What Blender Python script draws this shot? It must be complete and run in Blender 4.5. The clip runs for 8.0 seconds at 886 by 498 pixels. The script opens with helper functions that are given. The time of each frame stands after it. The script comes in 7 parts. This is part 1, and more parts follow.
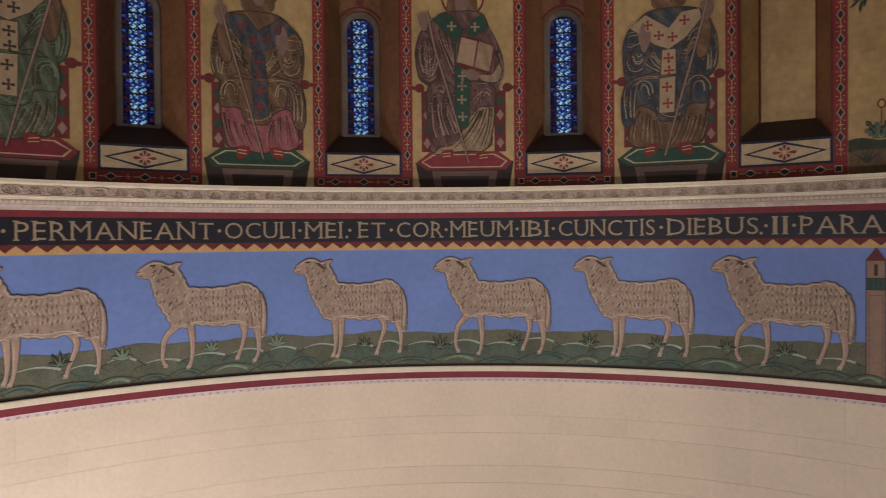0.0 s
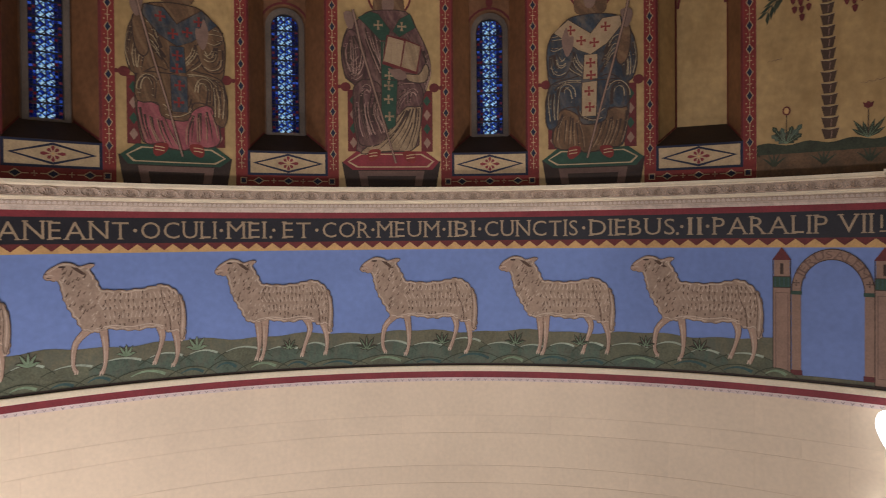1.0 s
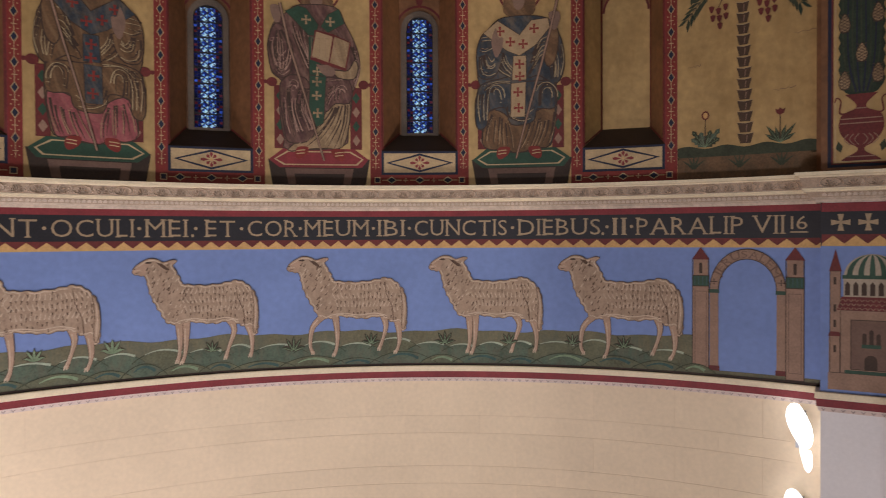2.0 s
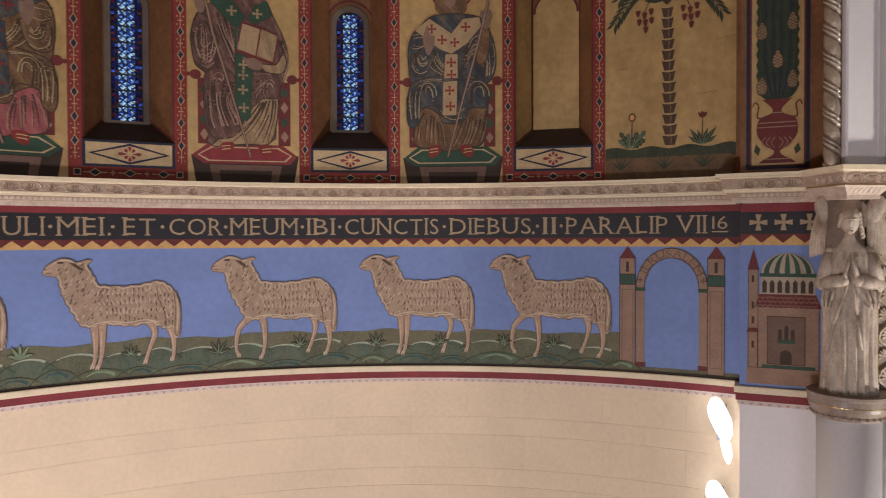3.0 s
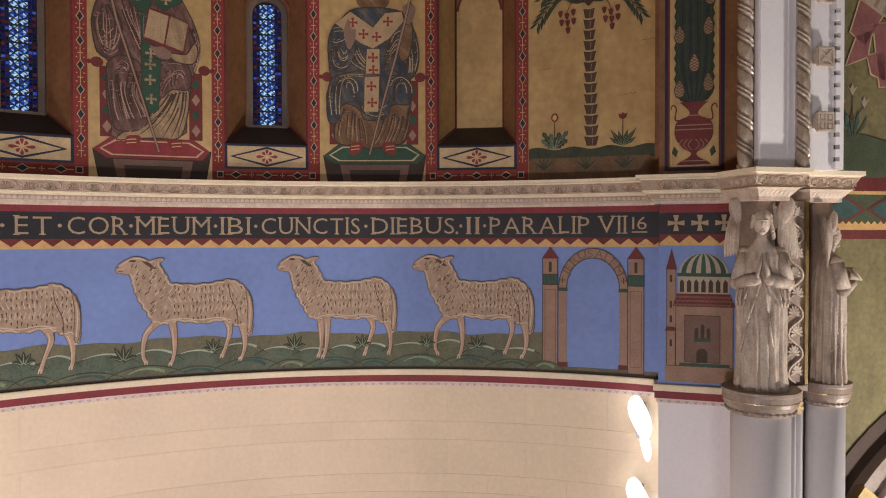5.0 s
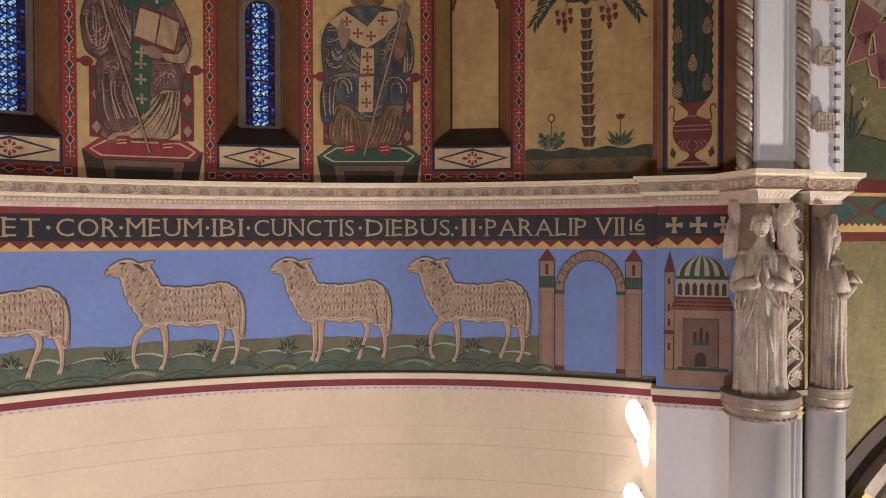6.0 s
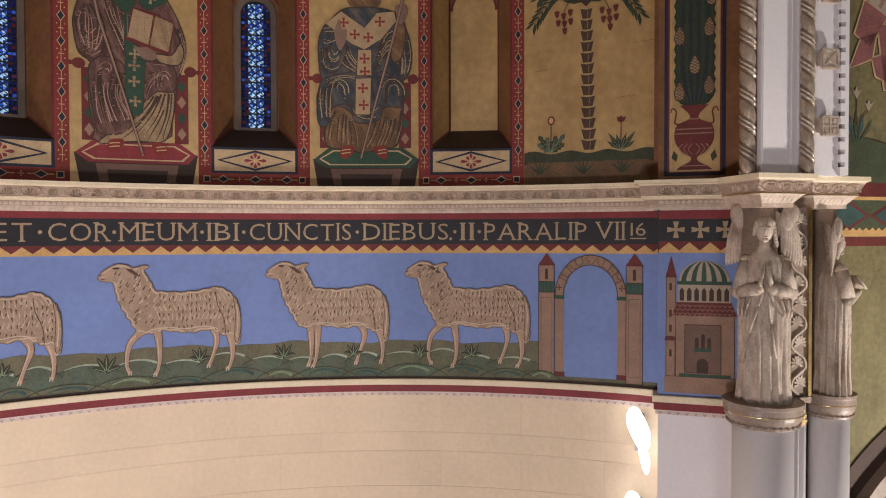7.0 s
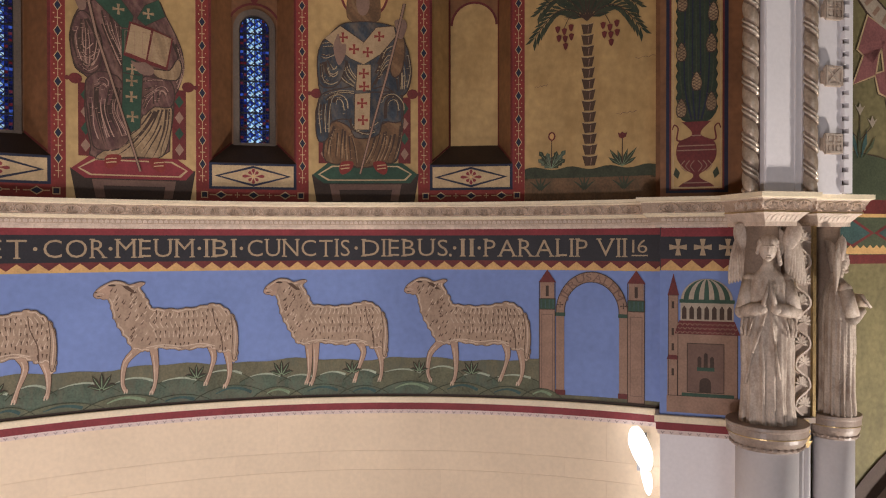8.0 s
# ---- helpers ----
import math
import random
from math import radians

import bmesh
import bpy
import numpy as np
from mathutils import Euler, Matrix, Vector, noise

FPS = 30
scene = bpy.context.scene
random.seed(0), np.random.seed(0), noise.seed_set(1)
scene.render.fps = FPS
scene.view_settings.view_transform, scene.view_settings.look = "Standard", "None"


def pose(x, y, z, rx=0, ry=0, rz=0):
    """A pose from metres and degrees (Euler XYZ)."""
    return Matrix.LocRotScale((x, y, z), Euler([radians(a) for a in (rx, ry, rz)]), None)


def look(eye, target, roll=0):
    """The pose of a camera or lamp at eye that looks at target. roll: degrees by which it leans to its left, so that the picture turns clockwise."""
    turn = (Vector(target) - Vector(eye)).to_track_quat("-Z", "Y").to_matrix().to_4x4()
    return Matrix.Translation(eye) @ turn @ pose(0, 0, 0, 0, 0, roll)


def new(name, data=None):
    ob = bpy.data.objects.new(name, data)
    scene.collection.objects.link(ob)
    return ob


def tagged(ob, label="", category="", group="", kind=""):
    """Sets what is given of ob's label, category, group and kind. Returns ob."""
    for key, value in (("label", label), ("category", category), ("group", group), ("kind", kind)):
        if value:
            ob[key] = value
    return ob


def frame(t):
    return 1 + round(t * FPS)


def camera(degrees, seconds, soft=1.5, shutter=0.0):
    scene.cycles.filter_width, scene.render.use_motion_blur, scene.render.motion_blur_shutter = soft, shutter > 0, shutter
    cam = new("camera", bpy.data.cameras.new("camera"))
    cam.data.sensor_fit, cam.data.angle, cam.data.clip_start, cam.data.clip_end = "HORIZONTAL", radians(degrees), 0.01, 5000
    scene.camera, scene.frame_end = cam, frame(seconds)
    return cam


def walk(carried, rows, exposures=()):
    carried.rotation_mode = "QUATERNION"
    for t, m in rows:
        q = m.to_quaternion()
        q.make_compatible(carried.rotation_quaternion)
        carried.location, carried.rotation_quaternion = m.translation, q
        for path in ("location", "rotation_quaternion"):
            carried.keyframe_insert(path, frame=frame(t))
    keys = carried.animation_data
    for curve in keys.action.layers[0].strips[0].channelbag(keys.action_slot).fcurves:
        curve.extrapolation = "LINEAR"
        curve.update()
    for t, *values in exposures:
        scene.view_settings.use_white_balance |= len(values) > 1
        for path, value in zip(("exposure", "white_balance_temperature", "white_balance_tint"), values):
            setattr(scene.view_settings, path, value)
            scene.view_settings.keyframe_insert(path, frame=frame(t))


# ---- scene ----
import itertools
from mathutils.geometry import tessellate_polygon

# ---------------------------------------------------------------- camera
ZF = 9.0                                   # inscription level above the church floor
cam = camera(65.2, 8.0, soft=1.05, shutter=0.5)
ROWS = [
    (0, 0.0000, 0.0000, 0.0000, -0.000, -0.817, 0.501),
    (0.5, 0.0099, 0.0069, -0.0037, -3.112, -0.812, 0.495),
    (1, 0.0215, 0.0208, -0.0075, -5.909, -0.803, 0.479),
    (1.5, 0.0369, 0.0452, -0.0107, -8.636, -0.824, 0.380),
    (3, 0.0960, 0.1558, -0.0111, -17.099, -0.983, 0.220),
    (3.5, 0.1191, 0.1993, -0.0128, -19.182, -1.000, 0.182),
    (4, 0.1442, 0.2457, -0.0135, -21.130, -1.014, 0.172),
    (4.5, 0.1720, 0.2913, -0.0113, -22.697, -1.032, 0.133),
    (6, 0.2691, 0.4347, 0.0190, -23.492, -1.040, 0.126),
    (6.5, 0.3014, 0.4895, 0.0433, -23.526, -1.030, 0.097),
    (7, 0.3286, 0.5426, 0.0812, -23.564, -1.106, 0.127),
    (7.5, 0.3485, 0.5827, 0.1323, -23.570, -1.243, 0.127),
    (7.6, 0.3515, 0.5890, 0.1432, -23.569, -1.121, 0.116),
    (7.7, 0.3549, 0.5960, 0.1555, -23.569, -0.985, 0.104),
    (7.8, 0.3586, 0.6035, 0.1686, -23.568, -0.839, 0.091),
    (7.9, 0.3624, 0.6115, 0.1825, -23.567, -0.685, 0.078),
    (8, 0.3664, 0.6196, 0.1966, -23.566, -0.528, 0.064),
]
walk(cam, [(t, pose(x, y, ZF + z, 90 + pitch, roll, yaw)) for t, x, y, z, yaw, pitch, roll in ROWS], exposures=[(0.0, -0.40, 6080, 6), (1.5, -0.22, 6180, 6), (3.0, -0.05, 6370, 8), (8.0, 0.08, 6400, 8)])

# ---------------------------------------------------------------- light
world = bpy.data.worlds.new("sky")
scene.world = world
world.use_nodes = True
wn = world.node_tree
sky = wn.nodes.new("ShaderNodeTexSky")
sky.sky_type, sky.sun_disc, sky.sun_elevation, sky.sun_rotation = "NISHITA", False, radians(40), radians(150)
wn.links.new(sky.outputs[0], wn.nodes["Background"].inputs[0])
wn.nodes["Background"].inputs[1].default_value = 0.1


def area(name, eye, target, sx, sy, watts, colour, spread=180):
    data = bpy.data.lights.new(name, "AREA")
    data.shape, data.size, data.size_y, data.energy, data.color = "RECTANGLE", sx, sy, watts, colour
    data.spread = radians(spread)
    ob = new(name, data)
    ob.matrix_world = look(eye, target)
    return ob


# Unseen area lamps without fixtures; the first and third give the light from below.
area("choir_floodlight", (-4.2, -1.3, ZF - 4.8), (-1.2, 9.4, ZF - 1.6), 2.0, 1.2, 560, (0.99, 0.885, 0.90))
# Fill added to brighten the lower left of the apse.
area("apse_fill", (-3.6, 4.0, ZF - 5.6), (-3.2, 9.0, ZF - 2.0), 1.4, 0.8, 215, (1.0, 0.885, 0.88))
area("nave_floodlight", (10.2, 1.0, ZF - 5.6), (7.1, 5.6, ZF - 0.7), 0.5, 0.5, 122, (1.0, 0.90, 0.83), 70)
# Soft fill added from the nave; no window stands here.
area("nave_fill", (0.0, -11.0, ZF), (2.5, 9.0, ZF - 0.5), 5.0, 7.0, 330, (0.86, 0.91, 1.0))

# ---------------------------------------------------------------- materials


def mat(name, col, rough=0.65, metal=0.0, var=0.22, scale=3.0, fine=45.0, bump=0.15, dist=0.004, dirt=None, dirt_amount=0.5, spec=0.4, island=0.0, folds=None):
    m = bpy.data.materials.new(name)
    m.use_nodes = True
    t = m.node_tree
    b = t.nodes["Principled BSDF"]
    b.inputs["Roughness"].default_value, b.inputs["Metallic"].default_value = rough, metal
    b.inputs["Specular IOR Level"].default_value = spec
    geo = t.nodes.new("ShaderNodeNewGeometry")
    n1, n2 = t.nodes.new("ShaderNodeTexNoise"), t.nodes.new("ShaderNodeTexNoise")
    for n, s, d in ((n1, scale, 5.0), (n2, fine, 3.0)):
        n.inputs["Scale"].default_value, n.inputs["Detail"].default_value = s, d
        t.links.new(geo.outputs["Position"], n.inputs["Vector"])
    add = t.nodes.new("ShaderNodeMath")
    add.operation = "ADD"
    t.links.new(n1.outputs["Fac"], add.inputs[0])
    t.links.new(n2.outputs["Fac"], add.inputs[1])
    mr = t.nodes.new("ShaderNodeMapRange")
    mr.inputs["From Min"].default_value, mr.inputs["From Max"].default_value = 0.65, 1.35
    mr.inputs["To Min"].default_value, mr.inputs["To Max"].default_value = 1 - var, 1 + var
    t.links.new(add.outputs[0], mr.inputs["Value"])
    mul = t.nodes.new("ShaderNodeMix")
    mul.data_type, mul.blend_type = "RGBA", "MULTIPLY"
    mul.inputs["Factor"].default_value = 1.0
    mul.inputs["A"].default_value = (*col, 1)
    t.links.new(mr.outputs[0], mul.inputs["B"])
    out = mul.outputs["Result"]
    if dirt:
        n3 = t.nodes.new("ShaderNodeTexNoise")
        n3.inputs["Scale"].default_value, n3.inputs["Detail"].default_value, n3.inputs["Roughness"].default_value = scale * 2.3, 8.0, 0.7
        mp = t.nodes.new("ShaderNodeMapping")
        mp.inputs["Scale"].default_value = (1, 1, 0.45)
        t.links.new(geo.outputs["Position"], mp.inputs["Vector"])
        t.links.new(mp.outputs[0], n3.inputs["Vector"])
        r3 = t.nodes.new("ShaderNodeMapRange")
        r3.inputs["From Min"].default_value, r3.inputs["From Max"].default_value = 0.45, 0.72
        r3.inputs["To Max"].default_value = dirt_amount
        t.links.new(n3.outputs["Fac"], r3.inputs["Value"])
        mx = t.nodes.new("ShaderNodeMix")
        mx.data_type = "RGBA"
        t.links.new(r3.outputs[0], mx.inputs["Factor"])
        t.links.new(out, mx.inputs["A"])
        mx.inputs["B"].default_value = (*dirt, 1)
        out = mx.outputs["Result"]
    if folds:
        wv = t.nodes.new("ShaderNodeTexWave")
        wv.wave_type, wv.bands_direction, wv.wave_profile = "BANDS", "DIAGONAL", "SIN"
        for key, val in (("Scale", 1.9), ("Distortion", 8.0), ("Detail", 1.0), ("Detail Scale", 0.8)):
            wv.inputs[key].default_value = val
        mq = t.nodes.new("ShaderNodeMapping")
        mq.inputs["Scale"].default_value = (1.5, 1.5, 0.8)
        t.links.new(geo.outputs["Position"], mq.inputs["Vector"])
        t.links.new(mq.outputs[0], wv.inputs["Vector"])
        for lo, hi, colour, amount in ((0.30, 0.02, tuple(c * 0.4 for c in col), 0.32), (0.84, 0.99, folds, 0.22)):
            rg = t.nodes.new("ShaderNodeMapRange")
            rg.inputs["From Min"].default_value, rg.inputs["From Max"].default_value, rg.inputs["To Max"].default_value = lo, hi, amount
            t.links.new(wv.outputs["Fac"], rg.inputs["Value"])
            mz = t.nodes.new("ShaderNodeMix")
            mz.data_type = "RGBA"
            t.links.new(rg.outputs[0], mz.inputs["Factor"])
            t.links.new(out, mz.inputs["A"])
            mz.inputs["B"].default_value = (*colour, 1)
            out = mz.outputs["Result"]
    if island:
        hs = t.nodes.new("ShaderNodeHueSaturation")
        oi = t.nodes.new("ShaderNodeObjectInfo")
        r4 = t.nodes.new("ShaderNodeMapRange")
        r4.inputs["To Min"].default_value, r4.inputs["To Max"].default_value = 1 - island, 1 + island
        t.links.new(oi.outputs["Random"], r4.inputs["Value"])
        t.links.new(r4.outputs[0], hs.inputs["Value"])
        t.links.new(out, hs.inputs["Color"])
        out = hs.outputs["Color"]
    t.links.new(out, b.inputs["Base Color"])
    if bump:
        bp = t.nodes.new("ShaderNodeBump")
        bp.inputs["Strength"].default_value, bp.inputs["Distance"].default_value = bump, dist
        t.links.new(add.outputs[0], bp.inputs["Height"])
        t.links.new(bp.outputs[0], b.inputs["Normal"])
    return m


M_CREAM = mat("cream_stone", (0.76, 0.608, 0.435), 0.6, var=0.07, scale=1.3, fine=20, bump=0.1, dist=0.002, island=0.025)
M_JOINT = mat("joint_mortar", (0.74, 0.58, 0.425), 0.9, var=0.06)
M_WHITE = mat("white_plaster", (0.78, 0.74, 0.745), 0.55, var=0.05, scale=1.2, fine=25, bump=0.08, dist=0.002)
M_BLUE = mat("blue_paint", (0.184, 0.256, 0.515), 0.7, var=0.10, scale=1.6, fine=14, bump=0.2)
M_OLIVE = mat("olive_ground_paint", (0.155, 0.14, 0.085), 0.75, var=0.3, scale=2.5, dirt=(0.09, 0.11, 0.085), dirt_amount=0.8)
M_HILL = mat("dark_green_hill_paint", (0.085, 0.115, 0.08), 0.75, var=0.4, scale=4, dirt=(0.16, 0.12, 0.08), dirt_amount=0.6)
M_HILLHI = mat("pale_green_highlight_paint", (0.36, 0.40, 0.30), 0.75, var=0.3, scale=7)
M_LEAF = mat("leaf_green_paint", (0.044, 0.050, 0.028), 0.7, var=0.4, scale=9)
M_LEAFHI = mat("leaf_pale_green_paint", (0.20, 0.27, 0.16), 0.7, var=0.3, scale=9)
M_DARK = mat("outline_shade_umber", (0.055, 0.032, 0.022), 0.7, var=0.3)
M_WOOL = mat("wool_tan_paint", (0.345, 0.240, 0.170), 0.8, var=0.25, scale=7, fine=38, bump=0.4, dist=0.008, dirt=(0.50, 0.37, 0.265), dirt_amount=0.6)
M_WOOLHI = mat("wool_light_paint", (0.55, 0.425, 0.315), 0.8, var=0.2)
M_WOOLLO = mat("wool_dark_paint", (0.10, 0.058, 0.038), 0.8, var=0.3)
M_SKIN = mat("leg_tan_paint", (0.42, 0.28, 0.20), 0.8, var=0.2, scale=8)
M_BLACK = mat("black_paint", (0.016, 0.014, 0.018), 0.55, var=0.4, scale=5)
M_LETTER = mat("dull_gold_lettering", (0.37, 0.265, 0.16), 0.5, metal=0.0, var=0.25, scale=6)
M_RED = mat("oxide_red_paint", (0.215, 0.030, 0.036), 0.65, var=0.25, scale=4)
M_BORDER = mat("border_red_paint", (0.205, 0.028, 0.021), 0.65, var=0.25, scale=5)
M_REDDK = mat("dark_red_paint", (0.135, 0.024, 0.022), 0.65, var=0.3, scale=5)
M_OCHRE = mat("ochre_paint", (0.60, 0.36, 0.14), 0.65, var=0.2, scale=6)
M_TAN = mat("tan_stone_paint", (0.30, 0.185, 0.13), 0.7, var=0.2, scale=6)
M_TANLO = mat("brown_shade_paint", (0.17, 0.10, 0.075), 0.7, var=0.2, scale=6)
M_CARVE = mat("carved_limestone", (0.60, 0.48, 0.385), 0.65, var=0.22, scale=7, fine=70, bump=0.5, dist=0.006, dirt=(0.33, 0.24, 0.17), dirt_amount=0.6)
M_CREAMEDGE = mat("cream_moulding_paint", (0.78, 0.66, 0.47), 0.6, var=0.12, scale=5)
M_PINK = mat("pale_lilac_line_paint", (0.66, 0.53, 0.48), 0.65, var=0.15)
M_BEAD = mat("grey_bead_paint", (0.34, 0.27, 0.25), 0.7, var=0.3, scale=20)
M_GOLDWALL = mat("aged_gold_ground", (0.52, 0.345, 0.15), 0.42, metal=0.25, var=0.2, scale=1.6, fine=11, bump=0.35, dist=0.006, dirt=(0.33, 0.20, 0.075), dirt_amount=0.6)
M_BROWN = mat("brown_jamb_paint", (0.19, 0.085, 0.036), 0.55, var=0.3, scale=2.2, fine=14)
M_SILLSHADE = mat("dark_sill_shade_paint", (0.045, 0.028, 0.02), 0.7, var=0.3)
M_GREY = mat("grey_stone_frame", (0.13, 0.098, 0.075), 0.7, var=0.25)
M_NAVY = mat("navy_paint", (0.014, 0.017, 0.04), 0.6, var=0.3)
M_CREAMP = mat("cream_line_paint", (0.50, 0.36, 0.20), 0.65, var=0.2, scale=8)
M_LEAD = mat("lead_came", (0.012, 0.012, 0.014), 0.5)
M_ROBE_P = mat("mauve_robe_paint", (0.100, 0.046, 0.043), 0.7, var=0.4, scale=5, dirt=(0.30, 0.18, 0.12), dirt_amount=0.6, folds=(0.34, 0.21, 0.16))
M_ROBE_B = mat("slate_blue_robe_paint", (0.038, 0.050, 0.066), 0.7, var=0.4, scale=5, dirt=(0.20, 0.13, 0.07), dirt_amount=0.6, folds=(0.20, 0.17, 0.12))
M_ROBE_G = mat("sage_green_robe_paint", (0.085, 0.105, 0.058), 0.7, var=0.4, scale=5, dirt=(0.07, 0.08, 0.05), dirt_amount=0.6, folds=(0.26, 0.28, 0.17))
M_ROBE_T = mat("umber_robe_paint", (0.15, 0.082, 0.040), 0.7, var=0.4, scale=5, dirt=(0.11, 0.06, 0.035), dirt_amount=0.6, folds=(0.36, 0.23, 0.12))
M_FOLD_P = mat("mauve_crest_paint", (0.40, 0.25, 0.19), 0.7, var=0.3, scale=6)
M_FOLD_B = mat("olive_crest_paint", (0.42, 0.325, 0.185), 0.7, var=0.3, scale=6)
M_ROSE = mat("rose_tunic_paint", (0.30, 0.085, 0.09), 0.7, var=0.35, scale=6, folds=(0.42, 0.18, 0.15))
M_LIGHTROBE = mat("fawn_tunic_paint", (0.32, 0.215, 0.12), 0.7, var=0.3, scale=7, dirt=(0.25, 0.16, 0.09), dirt_amount=0.6, folds=(0.50, 0.37, 0.23))
M_GREENP = mat("emerald_paint", (0.028, 0.066, 0.040), 0.6, var=0.3, scale=6)
M_PALLIUM = mat("ivory_pallium_paint", (0.37, 0.255, 0.145), 0.65, var=0.2, scale=7)
M_FLESH = mat("muted_flesh_paint", (0.22, 0.135, 0.10), 0.7, var=0.2, scale=8)
M_STATUE = mat("weathered_statue_stone", (0.50, 0.41, 0.335), 0.6, var=0.25, scale=3, fine=50, bump=0.35, dist=0.006, dirt=(0.17, 0.105, 0.07), dirt_amount=0.85)
M_ROPE = mat("gilded_rope_stone", (0.42, 0.33, 0.25), 0.34, metal=0.25, var=0.3, scale=5, dirt=(0.20, 0.13, 0.085), dirt_amount=0.6)
M_GILT = mat("worn_gilding", (0.47, 0.34, 0.165), 0.33, metal=0.8, var=0.3, scale=8)
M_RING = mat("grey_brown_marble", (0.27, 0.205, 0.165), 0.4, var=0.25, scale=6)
M_MURAL = mat("olive_mural_plaster", (0.20, 0.168, 0.076), 0.75, var=0.3, scale=2.0, fine=18, bump=0.5, dist=0.008, dirt=(0.10, 0.085, 0.045), dirt_amount=0.55)
M_MURALGRN = mat("mural_green_paint", (0.066, 0.08, 0.043), 0.75, var=0.3, scale=4)
M_TEAL = mat("teal_paint", (0.042, 0.085, 0.078), 0.7, var=0.35, scale=7)
M_PALEP = mat("pale_scroll_paint", (0.38, 0.31, 0.235), 0.7, var=0.2)
M_PINKCLOTH = mat("dusty_pink_paint", (0.26, 0.10, 0.095), 0.7, var=0.3, scale=7)
M_FLOOR = mat("church_floor_stone", (0.30, 0.25, 0.20), 0.5, var=0.2, scale=1.0)
M_NAVE = mat("nave_plaster", (0.45, 0.36, 0.26), 0.8, var=0.12, scale=0.6)
M_LAMPBODY = mat("grey_lamp_metal", (0.25, 0.25, 0.26), 0.4, metal=0.7)


def glow(name, col, strength):
    m = bpy.data.materials.new(name)
    m.use_nodes = True
    t = m.node_tree
    t.nodes.remove(t.nodes["Principled BSDF"])
    e = t.nodes.new("ShaderNodeEmission")
    e.inputs[0].default_value, e.inputs[1].default_value = (*col, 1), strength
    t.links.new(e.outputs[0], t.nodes["Material Output"].inputs[0])
    return m


def stained(name, cols):
    """Coloured glass that lets daylight through; each piece draws its tint from a ramp."""
    m = bpy.data.materials.new(name)
    m.use_nodes = True
    t = m.node_tree
    t.nodes.remove(t.nodes["Principled BSDF"])
    geo = t.nodes.new("ShaderNodeNewGeometry")
    ramp = t.nodes.new("ShaderNodeValToRGB")
    ramp.color_ramp.interpolation = "CONSTANT"
    els = ramp.color_ramp.elements
    while len(els) < len(cols):
        els.new(0.5)
    for i, c in enumerate(cols):
        els[i].position, els[i].color = i / len(cols), (*c, 1)
    t.links.new(geo.outputs["Random Per Island"], ramp.inputs[0])
    n = t.nodes.new("ShaderNodeTexNoise")
    n.inputs["Scale"].default_value = 30
    t.links.new(geo.outputs["Position"], n.inputs["Vector"])
    mul = t.nodes.new("ShaderNodeMix")
    mul.data_type, mul.blend_type = "RGBA", "MULTIPLY"
    mul.inputs["Factor"].default_value = 0.6
    t.links.new(ramp.outputs[0], mul.inputs["A"])
    t.links.new(n.outputs["Fac"], mul.inputs["B"])
    tr, gl, mx = t.nodes.new("ShaderNodeBsdfTransparent"), t.nodes.new("ShaderNodeBsdfGlossy"), t.nodes.new("ShaderNodeMixShader")
    gl.inputs["Roughness"].default_value = 0.15
    t.links.new(mul.outputs["Result"], tr.inputs[0])
    mx.inputs[0].default_value = 0.05
    t.links.new(tr.outputs[0], mx.inputs[1])
    t.links.new(gl.outputs[0], mx.inputs[2])
    t.links.new(mx.outputs[0], t.nodes["Material Output"].inputs[0])
    return m


M_SKYGLOW = glow("overcast_sky_glow", (0.72, 0.86, 1.0), 1.75)
M_GLAREGLOW = glow("glare_glow", (1.0, 0.95, 0.95), 5.0)
# Rope depth put into colour: lit worn gilt ridges, then shade for the grooves.
M_RIDGE = mat("lit_worn_gilt_ridge", (0.62, 0.54, 0.44), 0.3, metal=0.35, var=0.3, scale=6)
M_GROOVESHADE = mat("rope_groove_shade", (0.20, 0.14, 0.105), 0.5, var=0.3, scale=5)
# Limestone with recess shade in its colour, for the ground behind the carving.
M_CARVESHADE = mat("carved_recess_shade", (0.41, 0.30, 0.22), 0.75, var=0.25, scale=9, fine=70, bump=0.4)
M_HILLB = mat("olive_brown_hill_paint", (0.125, 0.125, 0.075), 0.75, var=0.4, scale=4, dirt=(0.08, 0.10, 0.07), dirt_amount=0.6)
M_EARTH = mat("brown_earth_paint", (0.15, 0.085, 0.042), 0.7, var=0.35, scale=5, dirt=(0.07, 0.055, 0.03), dirt_amount=0.7)
M_PINE = mat("dark_pine_paint", (0.026, 0.040, 0.024), 0.7, var=0.35, scale=8)
M_TRUNK = mat("palm_trunk_paint", (0.075, 0.042, 0.025), 0.7, var=0.3, scale=8)
M_GLASS_CORE = stained("pale_blue_glass", [(0.55, 0.74, 0.95), (0.22, 0.40, 0.80), (0.75, 0.88, 0.95), (0.07, 0.15, 0.55), (0.62, 0.80, 0.88), (0.32, 0.52, 0.82), (0.80, 0.88, 0.80), (0.03, 0.07, 0.35), (0.48, 0.68, 0.85), (0.02, 0.05, 0.32), (0.05, 0.11, 0.50), (0.70, 0.84, 0.92), (0.015, 0.03, 0.22)])
M_GLASS_BACK = stained("pale_backing_glass", [(0.85, 0.9, 1.0)])
M_GLASS_EDGE = stained("deep_blue_red_glass", [(0.005, 0.008, 0.06), (0.003, 0.005, 0.03), (0.13, 0.008, 0.012), (0.006, 0.010, 0.08), (0.06, 0.11, 0.45), (0.003, 0.004, 0.025), (0.010, 0.016, 0.14), (0.004, 0.006, 0.05), (0.16, 0.02, 0.03), (0.006, 0.009, 0.07), (0.003, 0.004, 0.03)])

